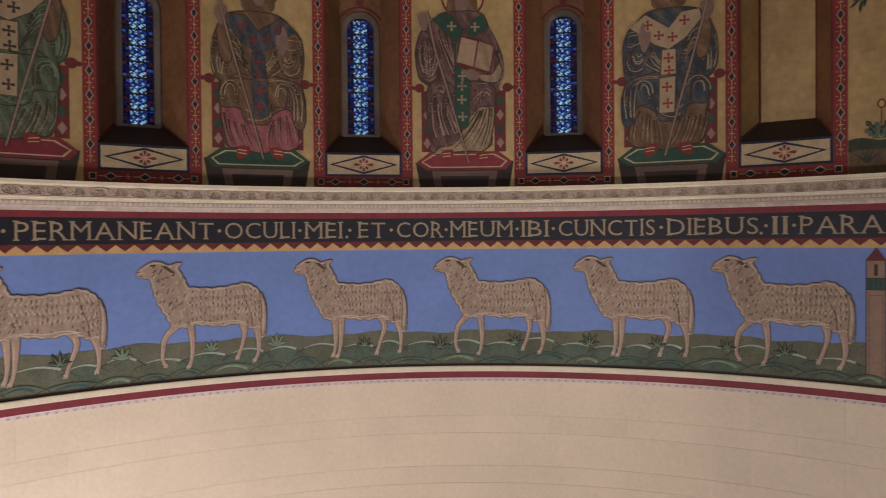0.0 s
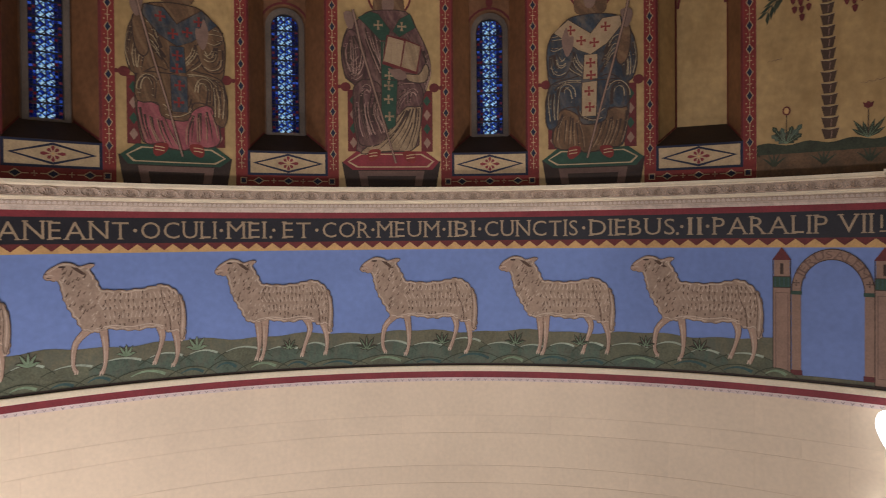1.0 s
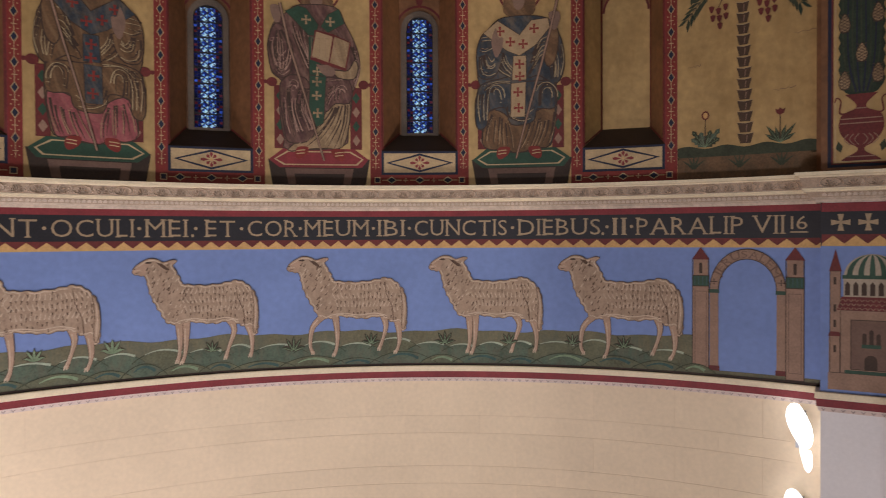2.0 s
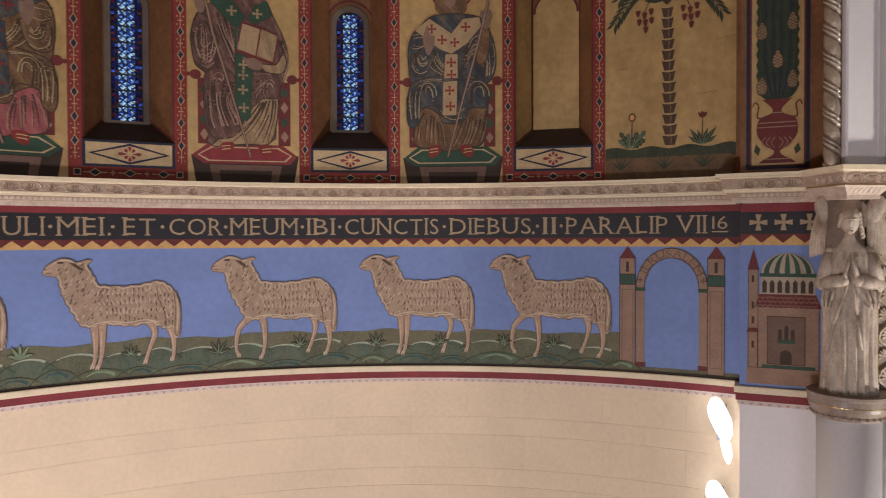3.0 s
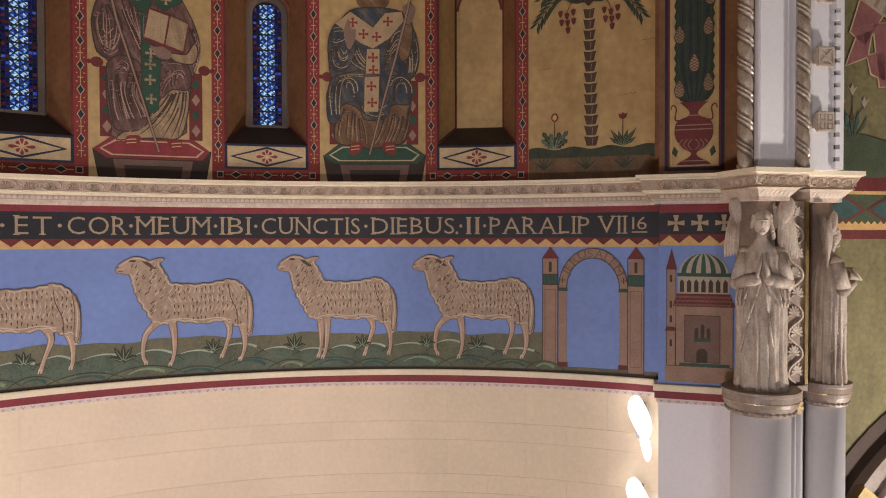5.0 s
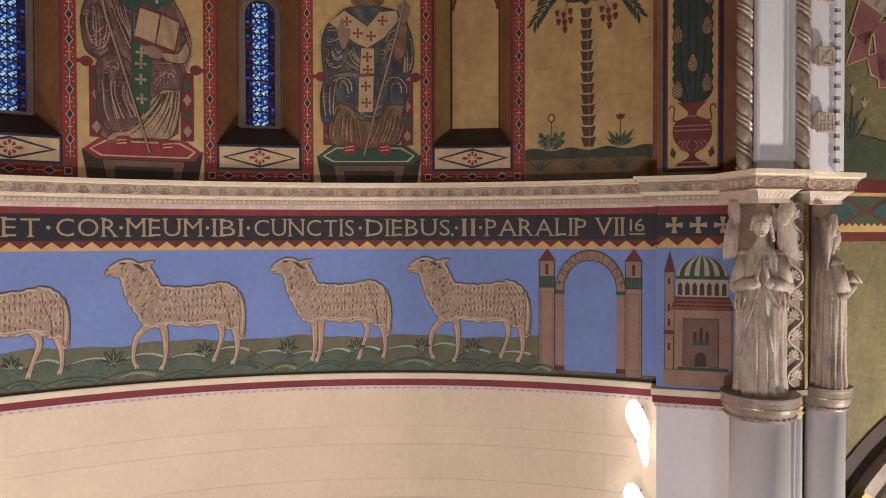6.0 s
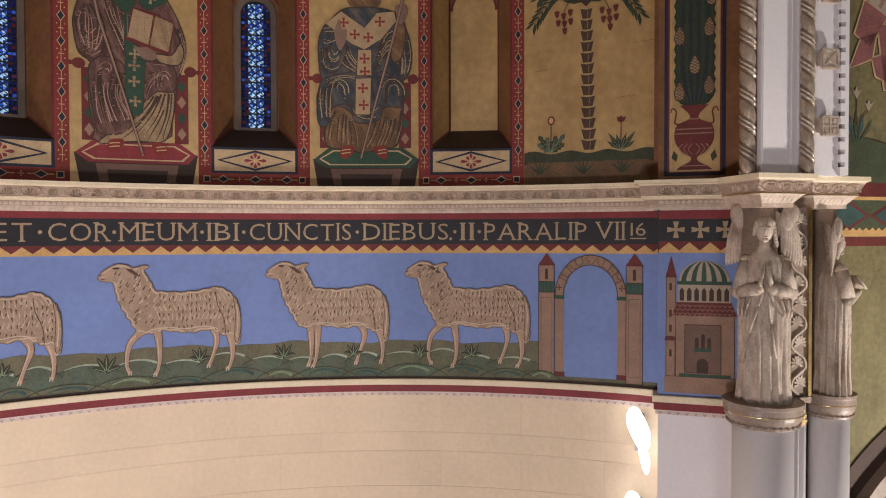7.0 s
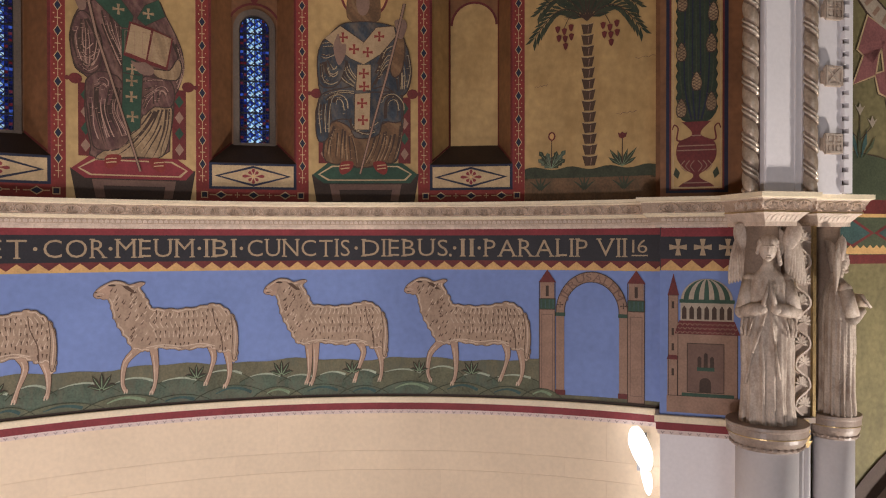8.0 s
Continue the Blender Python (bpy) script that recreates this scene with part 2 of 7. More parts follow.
# ---------------------------------------------------------------- geometry of the place
CX, CY, R = 0.2627, 1.9388, 7.5612          # axis and radius of the apse


def W(th, z, d=0.0):
    """A place on the apse wall: degrees from its axis, height from the inscription level, distance into the room."""
    a = radians(th)
    return Vector((CX + (R - d) * math.sin(a), CY + (R - d) * math.cos(a), ZF + z))


def apse(u, z, d=0.0):
    """The same, with u in metres along the wall."""
    return W(math.degrees(u / R), z, d)


def arc(th):
    return radians(th) * R


PF, PE, PN = Vector((5.66, 6.82)), Vector((0.755, -0.656)), Vector((-0.656, -0.755))


def pier(u, z, d=0.0):
    q = PF + PE * u + PN * d
    return Vector((q.x, q.y, ZF + z))


LO, LE, LN = Vector((6.235, 5.484)), Vector((0.985, -0.172)), Vector((0.172, 0.985))


def jamb(s, z, d=0.0):
    """The arch pier's own frame: along its front, up, and towards the nave."""
    q = LO + LE * s - LN * d
    return Vector((q.x, q.y, ZF + z))


def link(name, verts, faces, mats, idx=None, parent=None, smooth=False, label=""):
    me = bpy.data.meshes.new(name)
    me.from_pydata([tuple(v) for v in verts], [], faces)
    for m in (mats if isinstance(mats, (list, tuple)) else [mats]):
        me.materials.append(m)
    if idx:
        me.polygons.foreach_set("material_index", idx)
    if smooth:
        me.polygons.foreach_set("use_smooth", [True] * len(faces))
    me.update()
    ob = new(name, me)
    if parent:
        ob.parent = parent
    if label:
        ob["label"] = label
    return ob


def fix(ob):
    bm = bmesh.new()
    bm.from_mesh(ob.data)
    bmesh.ops.remove_doubles(bm, verts=bm.verts, dist=0.0004)
    bmesh.ops.recalc_face_normals(bm, faces=bm.faces)
    bm.to_mesh(ob.data)
    bm.free()
    return ob


def empty(name, at=(0, 0, 0), **tags):
    ob = new(name)
    ob.empty_display_size = 0.1
    ob.location = at
    return tagged(ob, **tags)


def under(ob, parent):
    ob.parent = parent
    ob.matrix_parent_inverse = Matrix.Translation(parent.location).inverted()
    return ob


class Art:
    """Painted or low-relief shapes laid on a surface; every shape has a front and edges."""

    def __init__(self, surf, step=0.16):
        self.surf, self.step, self.v, self.f, self.i, self.m = surf, step, [], [], [], []

    def slot(self, m):
        if m not in self.m:
            self.m.append(m)
        return self.m.index(m)

    def face(self, pts, k):
        n = len(self.v)
        self.v += pts
        self.f.append(tuple(range(n, n + len(pts))))
        self.i.append(k)

    def cut(self, pts):
        """A convex shape, cut into upright strips so that it can follow the curve."""
        if not self.step:
            return [pts]
        lo, hi = min(p[0] for p in pts), max(p[0] for p in pts)
        a, b = math.floor(lo / self.step + 1e-6), math.ceil(hi / self.step - 1e-6)
        if b - a <= 1:
            return [pts]
        out = []
        for k in range(a, b):
            q = pts
            for x, sign in ((k * self.step, 1), ((k + 1) * self.step, -1)):
                r = []
                for p0, p1 in zip(q, q[1:] + q[:1]):
                    s0, s1 = sign * (p0[0] - x), sign * (p1[0] - x)
                    if s0 >= 0:
                        r.append(p0)
                    if s0 * s1 < 0:
                        w = s0 / (s0 - s1)
                        r.append((x, p0[1] + w * (p1[1] - p0[1])))
                q = r
                if len(q) < 3:
                    break
            if len(q) >= 3:
                out.append(q)
        return out

    def poly(self, pts, d, m, th=0.003):
        pts = [(float(x), float(z)) for x, z in pts]
        area2 = sum(a[0] * b[1] - b[0] * a[1] for a, b in zip(pts, pts[1:] + pts[:1]))
        if area2 > 0:
            pts.reverse()
        k = self.slot(m)
        if len(pts) > 4:
            tris = [[pts[j] for j in t] for t in tessellate_polygon([[Vector((x, z, 0)) for x, z in pts]])]
        else:
            tris = [pts]
        for t in tris:
            s = sum(a[0] * b[1] - b[0] * a[1] for a, b in zip(t, t[1:] + t[:1]))
            if abs(s) < 1e-9:
                continue
            if s > 0:
                t = t[::-1]
            for q in self.cut(t):
                self.face([self.surf(x, z, d + th) for x, z in q], k)
        if th:
            for a, b in zip(pts, pts[1:] + pts[:1]):
                n = max(1, int(abs(a[0] - b[0]) / self.step)) if self.step else 1
                for j in range(n):
                    p = (a[0] + (b[0] - a[0]) * j / n, a[1] + (b[1] - a[1]) * j / n)
                    q = (a[0] + (b[0] - a[0]) * (j + 1) / n, a[1] + (b[1] - a[1]) * (j + 1) / n)
                    self.face([self.surf(*q, d + th), self.surf(*p, d + th), self.surf(*p, d), self.surf(*q, d)], k)

    def rect(self, u0, u1, z0, z1, d, m, th=0.003):
        self.poly([(u0, z0), (u1, z0), (u1, z1), (u0, z1)], d, m, th)

    def box(self, u0, u1, z0, z1, w, d, m, th=0.003):
        self.rect(u0, u1, z0, z0 + w, d, m, th)
        self.rect(u0, u1, z1 - w, z1, d, m, th)
        self.rect(u0, u0 + w, z0 + w, z1 - w, d, m, th)
        self.rect(u1 - w, u1, z0 + w, z1 - w, d, m, th)

    def disc(self, u, z, ru, rz, d, m, n=14, th=0.003, a0=0, a1=360):
        pts = [(u + ru * math.cos(radians(a0 + (a1 - a0) * j / n)), z + rz * math.sin(radians(a0 + (a1 - a0) * j / n))) for j in range(n + (a1 - a0 < 360))]
        self.poly(pts, d, m, th)

    def stroke(self, pts, w0, w1, d, m, th=0.003):
        n, left, right = len(pts), [], []
        for j, (x, z) in enumerate(pts):
            a, b = pts[max(0, j - 1)], pts[min(n - 1, j + 1)]
            dx, dz = b[0] - a[0], b[1] - a[1]
            q = math.hypot(dx, dz) or 1
            w = (w0 + (w1 - w0) * j / (n - 1)) / 2
            left.append((x - dz / q * w, z + dx / q * w))
            right.append((x + dz / q * w, z - dx / q * w))
        for j in range(n - 1):
            self.poly([left[j], left[j + 1], right[j + 1], right[j]], d, m, th)

    def cross(self, u, z, r, d, m, th=0.003, t=0.28):
        w = t * r
        for a in range(4):
            ca, sa = math.cos(a * math.pi / 2), math.sin(a * math.pi / 2)
            pts = [(0.0, -w * 0.35), (r, -w), (r, w), (0.0, w * 0.35)]
            self.poly([(u + x * ca - y * sa, z + x * sa + y * ca) for x, y in pts], d + 0.0004 * a, m, th)

    def make(self, name, parent=None, label=""):
        return link(name, self.v, self.f, self.m, self.i, parent, label=label)


def curve(pts, n=5, closed=False):
    """A smooth line through a few points."""
    out, k = [], len(pts)
    for j in range(k if closed else k - 1):
        p = [Vector(pts[(j + q) % k] if closed else pts[min(max(j + q, 0), k - 1)]) for q in (-1, 0, 1, 2)]
        for s in range(n):
            t = s / n
            v = 0.5 * (2 * p[1] + (p[2] - p[0]) * t + (2 * p[0] - 5 * p[1] + 4 * p[2] - p[3]) * t * t + (3 * p[1] - p[0] - 3 * p[2] + p[3]) * t ** 3)
            out.append((v.x, v.y))
    if not closed:
        out.append(tuple(pts[-1]))
    return out


def grown(pts, w):
    s = sum(a[0] * b[1] - b[0] * a[1] for a, b in zip(pts, pts[1:] + pts[:1]))
    out = []
    for a, p, b in zip(pts[-1:] + pts[:-1], pts, pts[1:] + pts[:1]):
        dx, dz = b[0] - a[0], b[1] - a[1]
        q = math.hypot(dx, dz) or 1
        k = w if s > 0 else -w
        out.append((p[0] + dz / q * k, p[1] - dx / q * k))
    return out


def inside(p, poly):
    c = False
    for a, b in zip(poly, poly[1:] + poly[:1]):
        if (a[1] > p[1]) != (b[1] > p[1]) and p[0] < (b[0] - a[0]) * (p[1] - a[1]) / (b[1] - a[1]) + a[0]:
            c = not c
    return c


def shell(name, th0, th1, z0, z1, d0, d1, m, n=None, **tags):
    """A curved wall with thickness, d0 its inner face."""
    n = n or max(2, int((th1 - th0) / 1.5))
    v, f = [], []
    for j in range(n + 1):
        t = th0 + (th1 - th0) * j / n
        v += [W(t, z0, d0), W(t, z1, d0), W(t, z1, d1), W(t, z0, d1)]
    for j in range(n):
        a, b = 4 * j, 4 * j + 4
        for k in range(4):
            f.append((a + k, a + (k + 1) % 4, b + (k + 1) % 4, b + k))
    f += [(3, 2, 1, 0), tuple(4 * n + k for k in range(4))]
    ob = link(name, v, f, m)
    return tagged(fix(ob), **tags)


def sweep(name, path, profile, mats, idx, parent=None, smooth=False):
    """A moulding: profile (out, height) run along plan points, mitred, out to the right hand of the way."""
    v, f, fi = [], [], []
    n, k = len(path), len(profile)
    for j, p in enumerate(path):
        a, b = path[max(0, j - 1)], path[min(n - 1, j + 1)]
        d0 = (p - a).normalized() if j else (b - p).normalized()
        d1 = (b - p).normalized() if j < n - 1 else d0
        n0, n1 = Vector((d0.y, -d0.x)), Vector((d1.y, -d1.x))
        m = (n0 + n1).normalized()
        m = m / max(0.35, m.dot(n0))
        for out, z in profile:
            q = p + m * out
            v.append((q.x, q.y, ZF + z))
    for j in range(n - 1):
        for c in range(k - 1):
            f.append((j * k + c, j * k + c + 1, (j + 1) * k + c + 1, (j + 1) * k + c))
            fi.append(idx[c])
    f += [tuple(range(k)), tuple(range((n - 1) * k + k - 1, (n - 1) * k - 1, -1))]
    fi += [idx[0], idx[0]]
    ob = link(name, v, f, mats, fi, parent)
    return fix(ob)


def lathe(profile, at, n=28):
    """Verts and faces of a turned form, profile (radius, height)."""
    v, f, k = [], [], len(profile)
    for j in range(n):
        a = 2 * math.pi * j / n
        v += [Vector((at[0] + r * math.cos(a), at[1] + r * math.sin(a), at[2] + z)) for r, z in profile]
    for j in range(n):
        for c in range(k - 1):
            b = (j + 1) % n
            f.append((j * k + c, b * k + c, b * k + c + 1, j * k + c + 1))
    f += [tuple(j * k for j in range(n))[::-1], tuple(j * k + k - 1 for j in range(n))]
    return v, f


def block(surf, s0, s1, z0, z1, d0, d1):
    v = [surf(s, z, d) for s, z, d in itertools.product((s0, s1), (z0, z1), (d0, d1))]
    return v, [(0, 1, 3, 2), (4, 6, 7, 5), (0, 4, 5, 1), (2, 3, 7, 6), (0, 2, 6, 4), (1, 5, 7, 3)]


def joined(*solids):
    v, f = [], []
    for a, b in solids:
        n = len(v)
        v += a
        f += [tuple(i + n for i in q) for q in b]
    return v, f

# ---------------------------------------------------------------- the apse wall
TH0, TH1 = -62.0, 48.3
Z_ZIG, Z_BLK0, Z_BLK1, Z_RED1 = -0.128, -0.025, 0.287, 0.364
Z_BAND = -1.735

shell("wall_apse_lower", TH0, TH1 + 3, -9.0, -1.95, -0.005, -0.5, M_JOINT, kind="structure", label="curved cream ashlar wall below the frieze", category="wall")
shell("wall_apse_frieze", TH0, TH1 + 3, -1.95, Z_RED1, 0.0, -0.5, M_BLUE, kind="structure", label="curved wall band painted plain sky blue", category="wall")

BAYS = [(-30.85, "glass"), (-10.1, "glass"), (10.5, "glass"), (30.97, "blind")]
IN, OUT = 3.93, 5.05
edges = [TH0] + [c + s * IN for c, _ in BAYS for s in (-1, 1)] + [TH1 + 3]
for a, b in zip(edges[::2], edges[1::2]):
    shell("wall_apse_upper", a, b, Z_RED1, 6.5, 0.0, -0.5, M_GOLDWALL, kind="structure", label="curved upper apse wall with aged gold ground", category="wall")
for c, _ in BAYS:
    shell("wall_apse_upper", c - IN, c + IN, Z_RED1, 1.175, 0.0, -0.5, M_SILLSHADE, kind="structure", label="apse wall below a window niche", category="wall")
    shell("wall_apse_upper", c - IN, c + IN, 4.1, 6.5, 0.0, -0.5, M_GOLDWALL, kind="structure", label="gold apse wall above a window niche", category="wall")


def niche_surf(c):
    a = radians(c)
    r, t = Vector((math.sin(a), math.cos(a), 0)), Vector((math.cos(a), -math.sin(a), 0))
    base = Vector((CX, CY, ZF))
    return lambda x, z, d=0.0: base + r * (R - d) + t * x + Vector((0, 0, z))


def arch_line(h, z0, zs, n=10):
    """Up one side, round the arch, down the other; springing at zs."""
    return [(-h, z0)] + [(-h * math.cos(math.pi * j / n), zs + h * math.sin(math.pi * j / n)) for j in range(n + 1)] + [(h, z0)]


def ring_plate(art, outer, inner, d, m, th):
    for j in range(len(outer) - 1):
        art.poly([outer[j], outer[j + 1], inner[j + 1], inner[j]], d, m, th)


DEEP = 0.46
for c, sort in BAYS:
    s = niche_surf(c)
    hb = 0.285 if sort == "glass" else 0.31
    zb, zt = 1.47, 4.1
    niche = empty("window_niche" if sort == "glass" else "blind_niche", W(c, 1.2, 0), kind="structure", category="window" if sort == "glass" else "niche",
                  label="narrow round-arched stained glass window in a splayed brown niche" if sort == "glass" else "blind arched niche painted ochre with one gold and one brown splay")
    for sd in (-1, 1):
        f0, f1, b0, b1 = W(c + sd * IN, 1.175), W(c + sd * IN, zt), s(sd * hb, zb, -DEEP), s(sd * hb, zt, -DEEP)
        o0, o1 = W(c + sd * IN, 1.175, -0.5), W(c + sd * IN, zt, -0.5)
        # Blind niche: left splay gold, right splay brown.
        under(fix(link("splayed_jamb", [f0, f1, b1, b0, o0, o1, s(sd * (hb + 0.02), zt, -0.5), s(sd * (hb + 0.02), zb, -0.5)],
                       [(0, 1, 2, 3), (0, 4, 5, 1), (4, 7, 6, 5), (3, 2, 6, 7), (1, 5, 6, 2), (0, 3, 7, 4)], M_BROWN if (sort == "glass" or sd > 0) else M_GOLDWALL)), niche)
        # red lining along the splay's inner edge
        p0, p1 = s(sd * hb, zb, -DEEP), s(sd * hb, zt, -DEEP)
        k = 0.10
        q0, q1 = p0.lerp(f0, k), p1.lerp(f1, k)
        lift = (s(0, 2, 0.2) - s(0, 2, 0)) * 0.02
        if sort == "blind":
            under(link("red_line", [p0 + lift, p1 + lift, q1 + lift, q0 + lift], [(0, 1, 2, 3)], M_REDDK), niche)
    f0, f1, b0, b1 = W(c - IN, 1.175), W(c + IN, 1.175), s(-hb, zb, -DEEP), s(hb, zb, -DEEP)
    under(fix(link("sloping_sill", [f0, f1, b1, b0, W(c - IN, 1.1, -0.5), W(c + IN, 1.1, -0.5), s(hb, 1.1, -0.5), s(-hb, 1.1, -0.5), W(c, 1.175)],
                   [(0, 8, 1, 2, 3), (4, 7, 6, 5), (3, 2, 6, 7), (0, 3, 7, 4), (1, 5, 6, 2), (0, 4, 5, 1)], M_SILLSHADE)), niche)
    under(fix(link("soffit", [W(c - IN, zt), W(c + IN, zt), s(hb, zt, -DEEP), s(-hb, zt, -DEEP), s(0, zt + 0.1, -0.2)], [(0, 1, 2, 3), (0, 1, 4), (2, 3, 4), (1, 2, 4), (3, 0, 4)], M_GOLDWALL)), niche)
    for sd in (-1, 1):
        e0, e1 = W(c + sd * IN, 1.18, 0.004), s(sd * hb, zb, -DEEP + 0.006)
        up = Vector((0, 0, 0.028))
        under(link("red_line", [e0, e1, e1 + up, e0 + up], [(0, 1, 2, 3)], M_REDDK), niche)
        g0 = W(c + sd * (IN - 0.22), 1.2, -0.012)
        g1 = W(c + sd * (IN - 0.22), zt, -0.012)
        h0, h1 = W(c + sd * IN, 1.2, 0.003), W(c + sd * IN, zt, 0.003)
        under(link("red_line", [g0, g1, h1, h0], [(0, 1, 2, 3)], M_REDDK), niche)
    if sort == "glass":
        hg, zs = 0.192, 2.945
        fr = Art(s, 0)
        ring_plate(fr, arch_line(0.262, zb, zs, 14), arch_line(hg - 0.004, zb, zs, 14), -DEEP - 0.05, M_GREY, 0.08)
        fr.rect(-0.262, 0.262, zb - 0.02, zb + 0.015, -DEEP - 0.02, M_GREY, 0.06)
        under(fr.make("stone_frame", label="grey stone arched window frame"), niche)
        bk = Art(s, 0)
        top = arch_line(0.255, zb, zs, 14)
        for sd in (-1, 1):
            bk.rect(min(sd * 0.255, sd * 0.36), max(sd * 0.255, sd * 0.36), zb - 0.06, 4.2, -DEEP - 0.02, M_BROWN, 0.02)
        for j in range(1, len(top) - 2):
            a, b = top[j], top[j + 1]
            bk.poly([a, b, (b[0], 4.2), (a[0], 4.2)], -DEEP - 0.02, M_BROWN, 0.02)
        line = arch_line(0.335, 2.9, zs, 14)
        bk.stroke([(x, z) for x, z in line[1:-1]], 0.03, 0.03, -DEEP + 0.004, M_REDDK)
        bk.disc(0, 3.36, 0.05, 0.08, -DEEP + 0.006, M_REDDK, 10)
        under(bk.make("niche_back", label="brown niche ground with a red line over the arch"), niche)
        # leaded glass: a light core of medallions in a dark blue and red border
        medals, edge, lead = [], Art(s, 0), Art(s, 0)
        dg = -DEEP - 0.03
        # Added pane behind the leading: tints the sky seen through gaps between pieces.
        pane = Art(s, 0)
        pane.poly(arch_line(hg + 0.02, zb - 0.02, zs, 14), dg - 0.012, M_GLASS_BACK, 0)
        top_at = lambda x: zs + math.sqrt(max(0.0, hg * hg - x * x))
        nb = 40
        dz = (zs - zb) / nb
        for j in range(nb + 6):
            z0 = zb + j * dz
            for sd in (-1, 1):
                for x0, x1 in ((0.138, 0.192), (0.098, 0.138)):
                    if z0 < top_at(x0):
                        edge.rect(min(sd * x0, sd * x1), max(sd * x0, sd * x1), z0, z0 + dz, dg, M_GLASS_EDGE, 0)
                        lead.rect(min(sd * x0, sd * x1), max(sd * x0, sd * x1), z0 - 0.003, z0 + 0.003, dg + 0.003, M_LEAD, 0)
        period = 0.205
        zz = zb + 0.0
        while zz < top_at(0.0):
            wide = 0.098
            core = Art(s, 0)
            medals.append(core)
            nx, nz = 4, 5
            for a in range(nx):
                for b in range(nz):
                    x0, x1 = -wide + 2 * wide * a / nx, -wide + 2 * wide * (a + 1) / nx
                    y0, y1 = zz + period * b / nz, zz + period * (b + 1) / nz
                    xm, ym = (x0 + x1) / 2, (y0 + y1) / 2
                    r = math.hypot(xm / wide, (ym - zz - period / 2) / (period / 2))
                    up = (a + b) % 2
                    halves = ([(x0, y0), (x1, y0), (x1, y1)], [(x0, y0), (x1, y1), (x0, y1)]) if up else ([(x0, y1), (x0, y0), (x1, y0)], [(x1, y0), (x1, y1), (x0, y1)])
                    tgt = core if r < 1.22 else edge
                    for q in halves:
                        tgt.poly(q, dg, M_GLASS_CORE if tgt is core else M_GLASS_EDGE, 0)
                    lead.stroke([(x0, y0), (x1, y1)] if up else [(x0, y1), (x1, y0)], 0.012, 0.012, dg + 0.003, M_LEAD, 0)
                    if r >= 0.6:
                        lead.stroke([(x0, y0), (x1, y0)], 0.0055, 0.0055, dg + 0.0032, M_LEAD, 0)
            lead.rect(-0.19, 0.19, zz - 0.010, zz + 0.010, dg + 0.004, M_LEAD, 0.004)
            lead.rect(-0.005, 0.005, zz, min(zz + period, top_at(0)), dg + 0.0036, M_LEAD, 0.002)
            zz += period
        for x in (-0.1365, -0.098, 0.098, 0.1365):
            lead.rect(x - 0.0035, x + 0.0035, zb, top_at(x), dg + 0.003, M_LEAD, 0.004)
        ring_plate(lead, arch_line(hg + 0.02, zb, zs, 14), arch_line(hg - 0.014, zb, zs, 14), dg + 0.002, M_LEAD, 0.006)
        for ob in [q.make("glass_medallion", label="pale blue and white leaded glass") for q in medals] + [edge.make("glass_border", label="deep blue and red leaded glass")]:
            ob.visible_shadow = False
            under(ob, niche)
        ob = under(pane.make("outer_glass", label="pale blue pane added behind the leaded glass to fill its gaps"), niche)
        ob.visible_shadow = False
        under(lead.make("lead_cames"), niche)
        bd = Art(s, 0)
        bd.rect(-0.9, 0.9, 0.8, 4.2, -1.4, M_SKYGLOW, 0.01)
        tagged(bd.make("backdrop"), kind="structure", label="bright overcast sky outside the window", category="sky")
    else:
        bk = Art(s, 0)
        bk.rect(-hb - 0.02, hb + 0.02, zb - 0.05, 4.15, -DEEP - 0.02, M_GOLDWALL, 0.02)
        line = arch_line(hb - 0.015, zb, 3.05, 14)
        bk.stroke([(x, z) for x, z in line[1:-1]], 0.03, 0.03, -DEEP + 0.004, M_REDDK)
        sh = arch_line(hb, zb, 3.05, 14)
        for j in range(1, len(sh) - 2):
            a, b = sh[j], sh[j + 1]
            bk.poly([a, b, (b[0], 4.1), (a[0], 4.1)], -DEEP, M_BROWN, 0.012)
        under(bk.make("niche_back", label="plain ochre arched panel with a red line"), niche)

# ---------------------------------------------------------------- pier beside the apse, arch pier, nave
v, f = joined(block(pier, 0.07, 1.3, -9.0, -1.74, -0.9, 0.0), block(pier, 0.09, 1.3, -1.74, 6.5, -0.9, 0.0))
for z0, z1, m in ((-1.74, -0.118, M_BLUE), (-0.118, 0.37, M_BLACK), (0.37, 6.5, M_BROWN)):
    tagged(fix(link("wall_pier_edge", *block(pier, 0.066, 0.09, z0, z1, -0.9, 0.0), m)), kind="structure", label="painted edge of the pier", category="wall")
tagged(fix(link("wall_pier", v, f, M_WHITE)), kind="structure", label="flat white plastered pier beside the apse", category="wall")
jb = joined(block(jamb, -0.20, 0.235, 0.69, 6.5, -0.42, -0.16), block(jamb, 0.235, 0.72, 0.69, 6.5, -0.9, -0.15))
# Return lying in shadow: the shade is its brown-grey colour.
tagged(fix(link("wall_arch_return", *block(jamb, -0.235, -0.203, 0.69, 6.5, -0.42, -0.22), M_TANLO)), kind="structure", label="narrow return beside the twisted column, shade put into its brown-grey colour", category="wall")
tagged(fix(link("wall_arch_jamb", *jb, M_WHITE)), kind="structure", label="white plastered jamb of the great arch", category="wall")
lb = joined(block(jamb, 0.20, 0.72, -9.0, 0.36, -0.95, -0.56))
tagged(fix(link("wall_arch_core", *lb, M_WHITE)), kind="structure", label="white pier core behind the statue columns", category="wall")
v, f = block(jamb, 0.72, 7.0, -9.0, 8.0, -1.3, -0.75)
